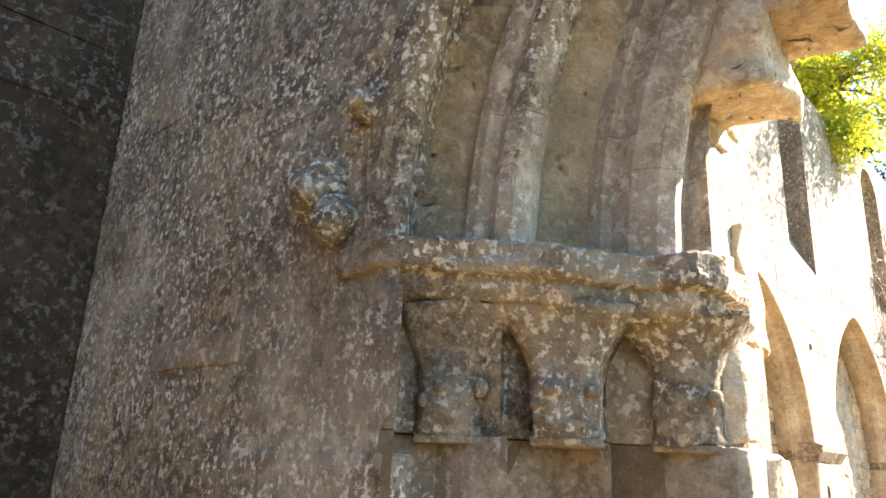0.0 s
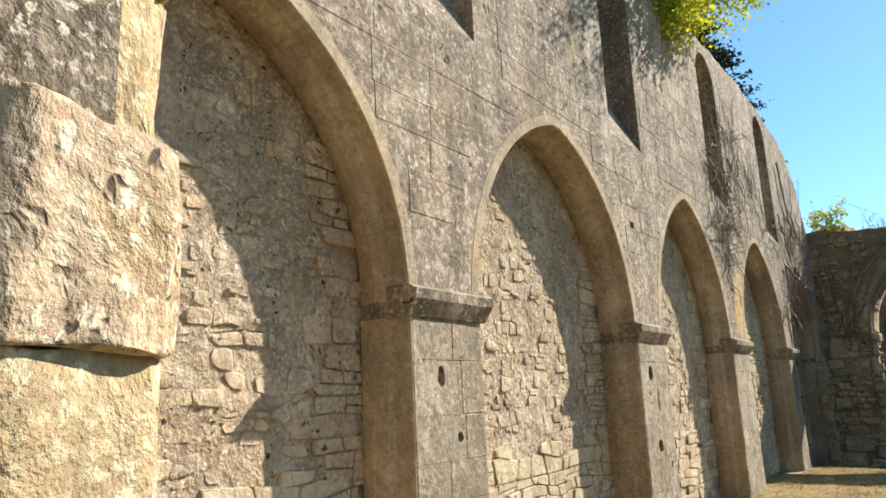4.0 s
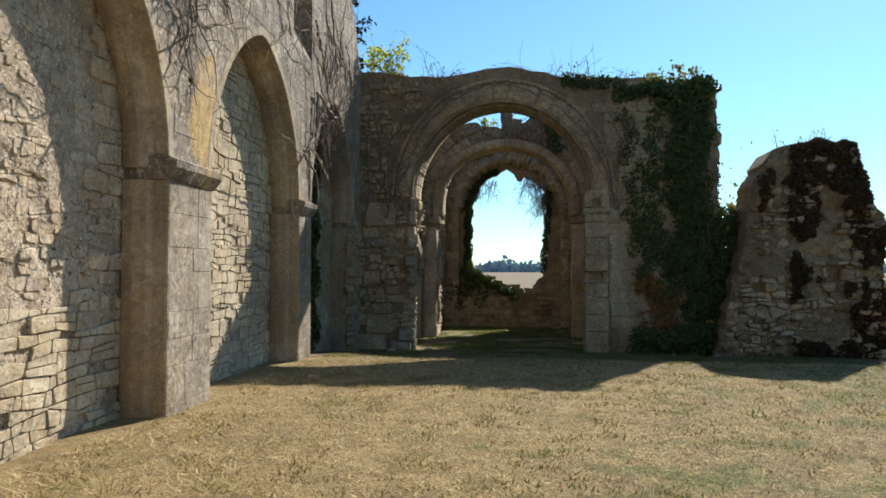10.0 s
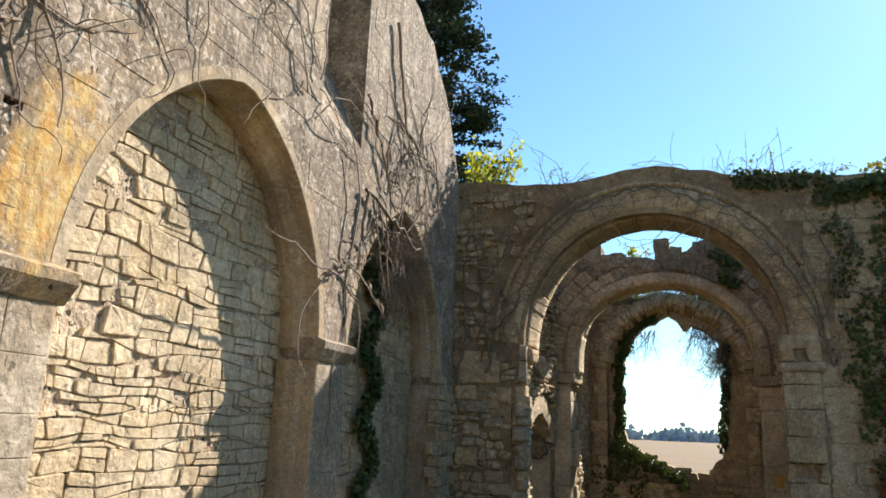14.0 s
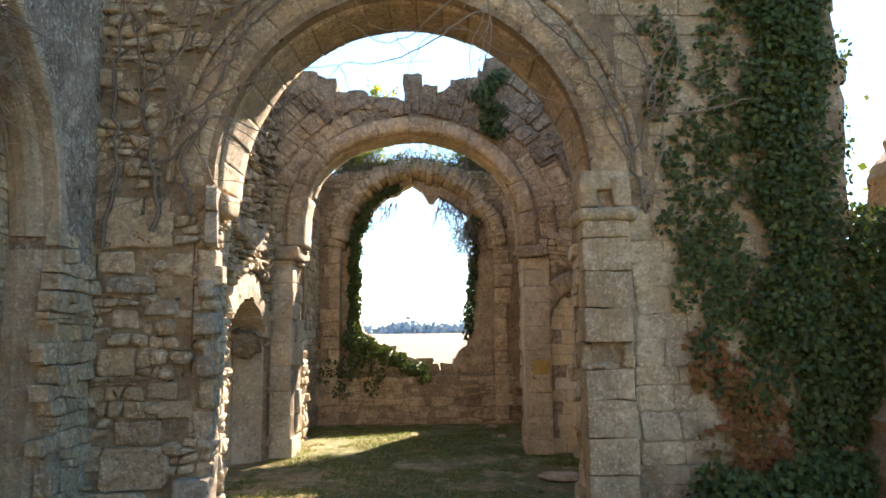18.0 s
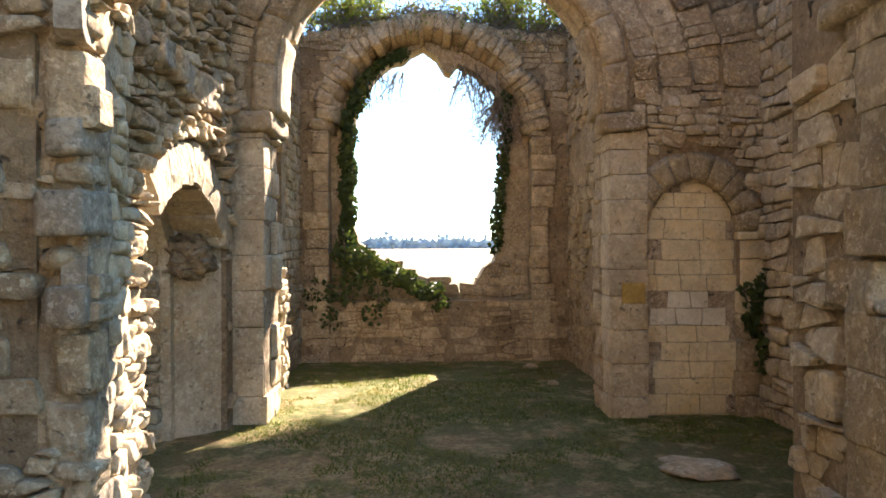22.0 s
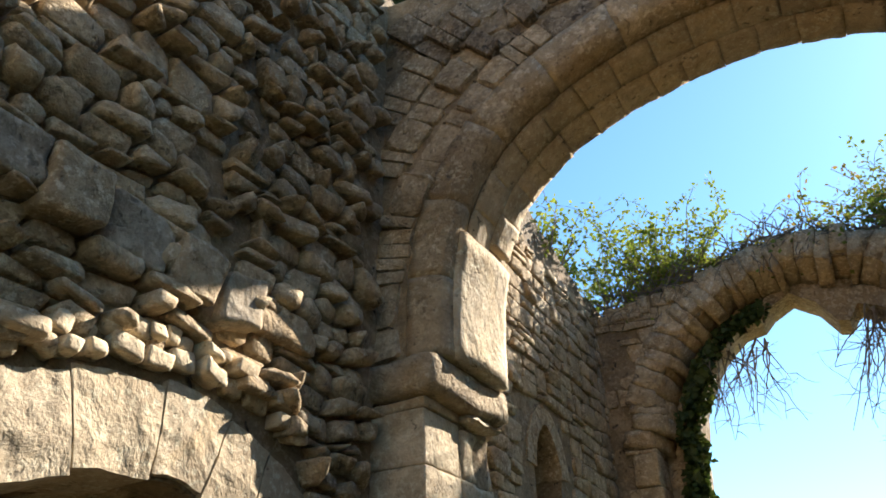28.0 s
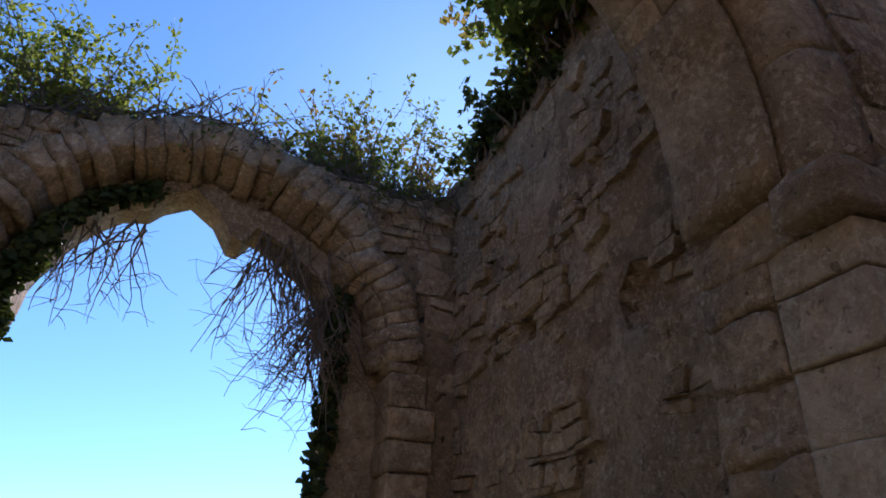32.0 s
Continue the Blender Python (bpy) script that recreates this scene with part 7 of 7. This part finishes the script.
# ---------------- beyond the broken doorway ----------------
def side_room():
    rg = random.Random(101)
    wall = slab("wall_outer_room", 'x', -5.2, -5.9, jag([(22.0, -1), (27.80, -1), (27.74, 1.5), (27.7, 2.6), (26.5, 4.0), (24.0, 4.2), (22.0, 4.0)], .3, .05, rg), [], CORE)
    tagged(wall, "shaded rubble wall of a lost side room", "wall", kind="structure")
    cells = courses(25.5, 27.9, -0.6, 3.4, lambda u, v: u < 27.68, (0.12, 0.24), (0.16, 0.4), rg, 0.02, 4, .05, .2)
    masonry(wall, 'x', -5.2, 1, cells, 'rough', FIELDSTONE, (0, .06), rg, 80, 1.2)
    plant = thing("ivy", "ivy-smothered wall end seen through the doorway", "ivy")
    lv, st = Leaves(), Tubes()
    for i in range(170):
        z = rg.uniform(1.25, 2.35) if i % 3 else rg.uniform(.1, 1.3)
        ivy_patch(lv, rg, 'x', -5.12, 1, 28.0 + rg.gauss(0, .14) + (.16 if z < 1.2 else 0), z, .20, .3, 100, .06, .34)
    for i in range(12):
        st.add(wander((-5.05 + rg.gauss(0, .1), 27.9 + rg.gauss(0, .25), -.4), (0, .1, 1), .2, 14, rg), .02, .006, 5)
    raw("foliage", lv.v, lv.f, SUNLITIVY, plant, kind="stuff")
    raw("stem_tangle", st.v, st.f, BARK, plant, kind="stuff")
    plant = thing("creeper", "withered yellow creeper on top of the wall end", "creeper")
    lv, st = Leaves(), Tubes()
    for i in range(1100):
        lv.add((-5.0 + rg.gauss(0, .15), 27.75 + rg.gauss(0, .16), 2.35 + rg.gauss(0, .3)), (.3, 0, .5), .05, rg, .9)
    for i in range(40):
        st.add(wander((-5.0, 27.75 + rg.gauss(0, .2), 2.7), (.2, rg.gauss(0, .4), -.5), .1, 9, rg), .006, .003, 4)
    raw("foliage", lv.v, lv.f, LEAVES, plant, kind="stuff")
    raw("stem_tangle", st.v, st.f, TWIG, plant, kind="stuff")
    plant = thing("tree", "dark ivy-clad tree standing outside the doorway", "tree")
    bm = bmesh.new()
    tube(bm, [Vector((-7.2, 30.6, -.5)), Vector((-7.15, 30.55, 2)), Vector((-7.2, 30.6, 5))], [.10, .09, .05], 8)
    part("trunk", bm, BARK, plant, smooth=True)
    lv = Leaves()
    for i in range(21000):
        z = rg.uniform(0.3, 6.0)
        lv.add((-7.1 + rg.gauss(0, .28), 30.50 + rg.gauss(0, .24), z), (.4, 0, .4), .085, rg, .8)
    raw("crown", lv.v, lv.f, IVY, plant, kind="stuff")
    # made-up shrub, added only to darken the gap behind the doorway
    plant = thing("shrub", "added dark shrub that blocks the bright gap through the doorway", "shrub")
    lv, st = Leaves(), Tubes()
    for i in range(15000):
        z = rg.uniform(-.4, 2.7)
        r = .34 - .05 * max(0, z - 1.5)
        lv.add((-4.35 + rg.gauss(0, r * .85), 29.85 + rg.gauss(0, r * .85), z), (.2, -.4, .5), .075, rg, .8)
    for i in range(14):
        st.add(wander((-4.35 + rg.gauss(0, .12), 29.85 + rg.gauss(0, .12), -.5), (rg.gauss(0, .1), rg.gauss(0, .1), 1), .2, 14, rg), .018, .005, 5)
    raw("foliage", lv.v, lv.f, IVY, plant, kind="stuff")
    raw("stem_tangle", st.v, st.f, BARK, plant, kind="stuff")
    plant = thing("bush", "sunlit bramble bush outside the doorway", "bush")
    lv, st = Leaves(), Tubes()
    for i in range(3800):
        lv.add((-5.05 + rg.gauss(0, .4), 28.30 + rg.gauss(0, .26), -.4 + abs(rg.gauss(0, .55))), (.2, 0, .6), .055, rg, .8)
    for i in range(60):
        st.add(wander((-5.2 + rg.gauss(0, .3), 28.7 + rg.gauss(0, .3), -.4), (rg.gauss(0, .4), rg.gauss(0, .4), 1), .12, 10, rg), .008, .003, 4)
    raw("foliage", lv.v, lv.f, LEAVES, plant, kind="stuff")
    raw("stem_tangle", st.v, st.f, TWIG, plant, kind="stuff")


side_room()


# ---------------- maize field and distance ----------------
def maize():
    rg = random.Random(111)
    lv = []
    fs = []

    def blade(p, a, l, w, rise):
        d = Vector((math.cos(a), math.sin(a), 0))
        s = Vector((-d.y, d.x, 0))
        n = len(lv)
        for f, k in ((0, .6), (.35, 1), (.7, .75), (1, .05)):
            q = p + d * (l * f) + Vector((0, 0, rise * (f - 1.25 * f * f)))
            lv.extend((q - s * w * k, q + s * w * k))
        for i in range(3):
            fs.append((n + 2 * i, n + 2 * i + 1, n + 2 * i + 3, n + 2 * i + 2))
    for row in range(60):
        for i in range(170):
            x = 8.9 + i * 0.22 + rg.gauss(0, .09)
            y = 24.9 - (x - 8.6) * 0.80 + row * 0.60 + rg.gauss(0, .17)
            if row > 6 and rg.random() < 0.5 or row > 22 and rg.random() < .5:
                continue
            g = level(x, y)
            h = rg.uniform(1.25, 1.5)
            if row < 4:
                n = len(lv)
                for z in (0, h * .95):
                    lv.extend((Vector((x - .012, y, g + z)), Vector((x + .012, y, g + z))))
                fs.append((n, n + 1, n + 3, n + 2))
            for k in range(18 if row < 4 else 6):
                z = h * ((.03 + .055 * k) if row < 4 else (.62 + .07 * k))
                blade(Vector((x, y, g + z)), rg.uniform(0, 6.283), rg.uniform(.35, .70), .058, rg.uniform(.15, .48))
    ob = raw("maize_field", lv, fs, CORN, None, "dense green maize crop in rows", "stuff")
    tagged(ob, category="crop")


maize()


def far_woods():
    rg = random.Random(121)
    lv = Leaves()
    for i in range(420):
        x = rg.uniform(-420, 900)
        y = 620 + rg.uniform(-20, 60) + (120 if x > 300 else 0)
        if 240 < x < 420 and rg.random() < .6 or rg.random() < .15:
            continue
        r = rg.uniform(4, 9)
        for k in range(70):
            lv.add((x + rg.gauss(0, r * .7), y + rg.gauss(0, 3), -.5 + abs(rg.gauss(0, .55)) * r * 0.75), (0, -1, .3), 4.2, rg, .35)
    ob = raw("far_woods", lv.v, lv.f, FARTREES, None, "hazy line of trees on the far side of the fields", "stuff")
    tagged(ob, category="woods")


far_woods()


# ---------------- grass ----------------
def grass():
    rg = np.random.default_rng(7)
    kinds = (
        ("grass", "matted dry straw-coloured grass", BLADES, 152000, (-2.9, 9.0, 2.7, 20.0), .018, .045, None),
        ("grass", "green and straw grass in the shaded chancel", GREENBLADES, 66000, (-2.4, 3.3, 22.5, 31.9), .03, .03, lambda a, b: noise.noise(Vector((a * .8, b * .8, 4))) + .5 * noise.noise(Vector((a * 2.7, b * 2.7, 4))) > -.10 + .12 * (a > .6)),
        ("grass", "greener grass tufts on the open side", GREENBLADES, 52000, (-1.0, 10.0, 5.0, 20.5), .026, .02, lambda a, b: noise.noise(Vector((a * .7, b * .7, 9))) + .5 * noise.noise(Vector((a * 2.3, b * 2.3, 9))) > .22),
        ("grass", "sparse worn grass before the chancel arch", GREENBLADES, 30000, (-3.0, 6.0, 19.5, 23.2), .022, .03, lambda a, b: noise.noise(Vector((a * 1.3, b * 1.3, 2))) > -.05),
        # brown blades here stand in for shade in the front wall's shadow
        ("straw", "brown straw before the chancel arch, with shade in its colour", BROWNBLADES, 16000, (-3.0, 6.0, 18.5, 23.2), .012, .05, lambda a, b: noise.noise(Vector((a * 1.1, b * 1.1, 6))) > -.1),
        ("grass", "withered brown tufts in the dry grass", BROWNBLADES, 90000, (-2.9, 9.0, 3.0, 20.0), .030, .030, lambda a, b: noise.noise(Vector((a * 2.6, b * 2.6, 3))) + .5 * noise.noise(Vector((a * 7, b * 7, 3))) > .28),
        ("grass", "small green clumps in the dry grass", GREENBLADES, 60000, (-1.5, 9.0, 5.0, 19.5), .035, .020, lambda a, b: noise.noise(Vector((a * 1.9, b * 1.9, 14))) + .5 * noise.noise(Vector((a * 5, b * 5, 14))) + .03 * a > .50),
        ("straw", "loose pale straw lying on the mown grass", BLADES, 9000, (-2.9, 6.0, 4.0, 18.5), .016, .11, lambda a, b: noise.noise(Vector((a * .9, b * .9, 5))) > -.1),
        ("straw", "heaps of cut straw along the foot of the nave wall", BLADES, 15000, (-2.9, 0.2, 6.0, 19.5), .05, .09, lambda a, b: noise.noise(Vector((a * 1.6, b * 1.6, 7))) > .04 + .12 * (a + 2.9)),
    )
    for name, label, mat, n, area, tall, lie, grows in kinds:
        x = rg.uniform(area[0], area[1], n)
        y = rg.uniform(area[2], area[3], n)
        keep = np.ones(n, bool)
        if grows:
            keep = np.array([grows(a, b) for a, b in zip(x, y)])
        x, y = x[keep], y[keep]
        z = np.array([level(a, b) for a, b in zip(x, y)])
        a = rg.uniform(0, 6.283, len(x))
        h = tall * rg.uniform(.4, 1.5, len(x))
        w = .004 + .004 * rg.random(len(x))
        lx, ly = rg.normal(0, lie, len(x)), rg.normal(0, lie, len(x))
        v = np.empty((len(x), 3, 3))
        v[:, 0] = np.stack((x - np.cos(a) * w, y - np.sin(a) * w, z - .004), 1)
        v[:, 1] = np.stack((x + np.cos(a) * w, y + np.sin(a) * w, z - .004), 1)
        v[:, 2] = np.stack((x + lx, y + ly, z + h), 1)
        me = bpy.data.meshes.new(name)
        m = len(x)
        me.vertices.add(3 * m)
        me.vertices.foreach_set("co", v.reshape(-1))
        me.loops.add(3 * m)
        me.loops.foreach_set("vertex_index", np.arange(3 * m, dtype=np.int32))
        me.polygons.add(m)
        me.polygons.foreach_set("loop_start", np.arange(0, 3 * m, 3, dtype=np.int32))
        me.update(calc_edges=True)
        me.materials.append(mat)
        tagged(new(name, me), label, "grass", kind="stuff")


grass()


# ---------------- small things ----------------
def litter():
    rg = random.Random(131)
    spots = [(1.88, 25.75, .32), (1.80, 26.1, .14), (-1.6, 22.9, .09), (3.4, 22.6, .05), (4.2, 22.5, .06), (-2.3, 22.4, .09), (1.3, 31.2, .12), (-2.2, 16.9, .09), (1.4, 29.8, .08)]
    for i, (x, y, s) in enumerate(spots):
        bm = bmesh.new()
        bmesh.ops.create_icosphere(bm, subdivisions=3, radius=1)
        flat = .16 if i < 2 else .45
        g = level(x, y)
        for v in bm.verts:
            k = 1 + .3 * noise.noise(v.co * 1.7 + Vector((i * 7, 0, 0))) + .1 * noise.noise(v.co * 5)
            v.co = Vector((v.co.x * s * k, v.co.y * s * k * .8, v.co.z * s * flat * k))
        ob = part("fallen_stone", bm, FIELDSTONE, None, "", True)
        ob.location = (x, y, g + s * flat * .45)
        tagged(ob, "pale flat stone slab in the grass" if i < 2 else "fallen limestone lump in the grass", "stone", "fallen stones")


litter()
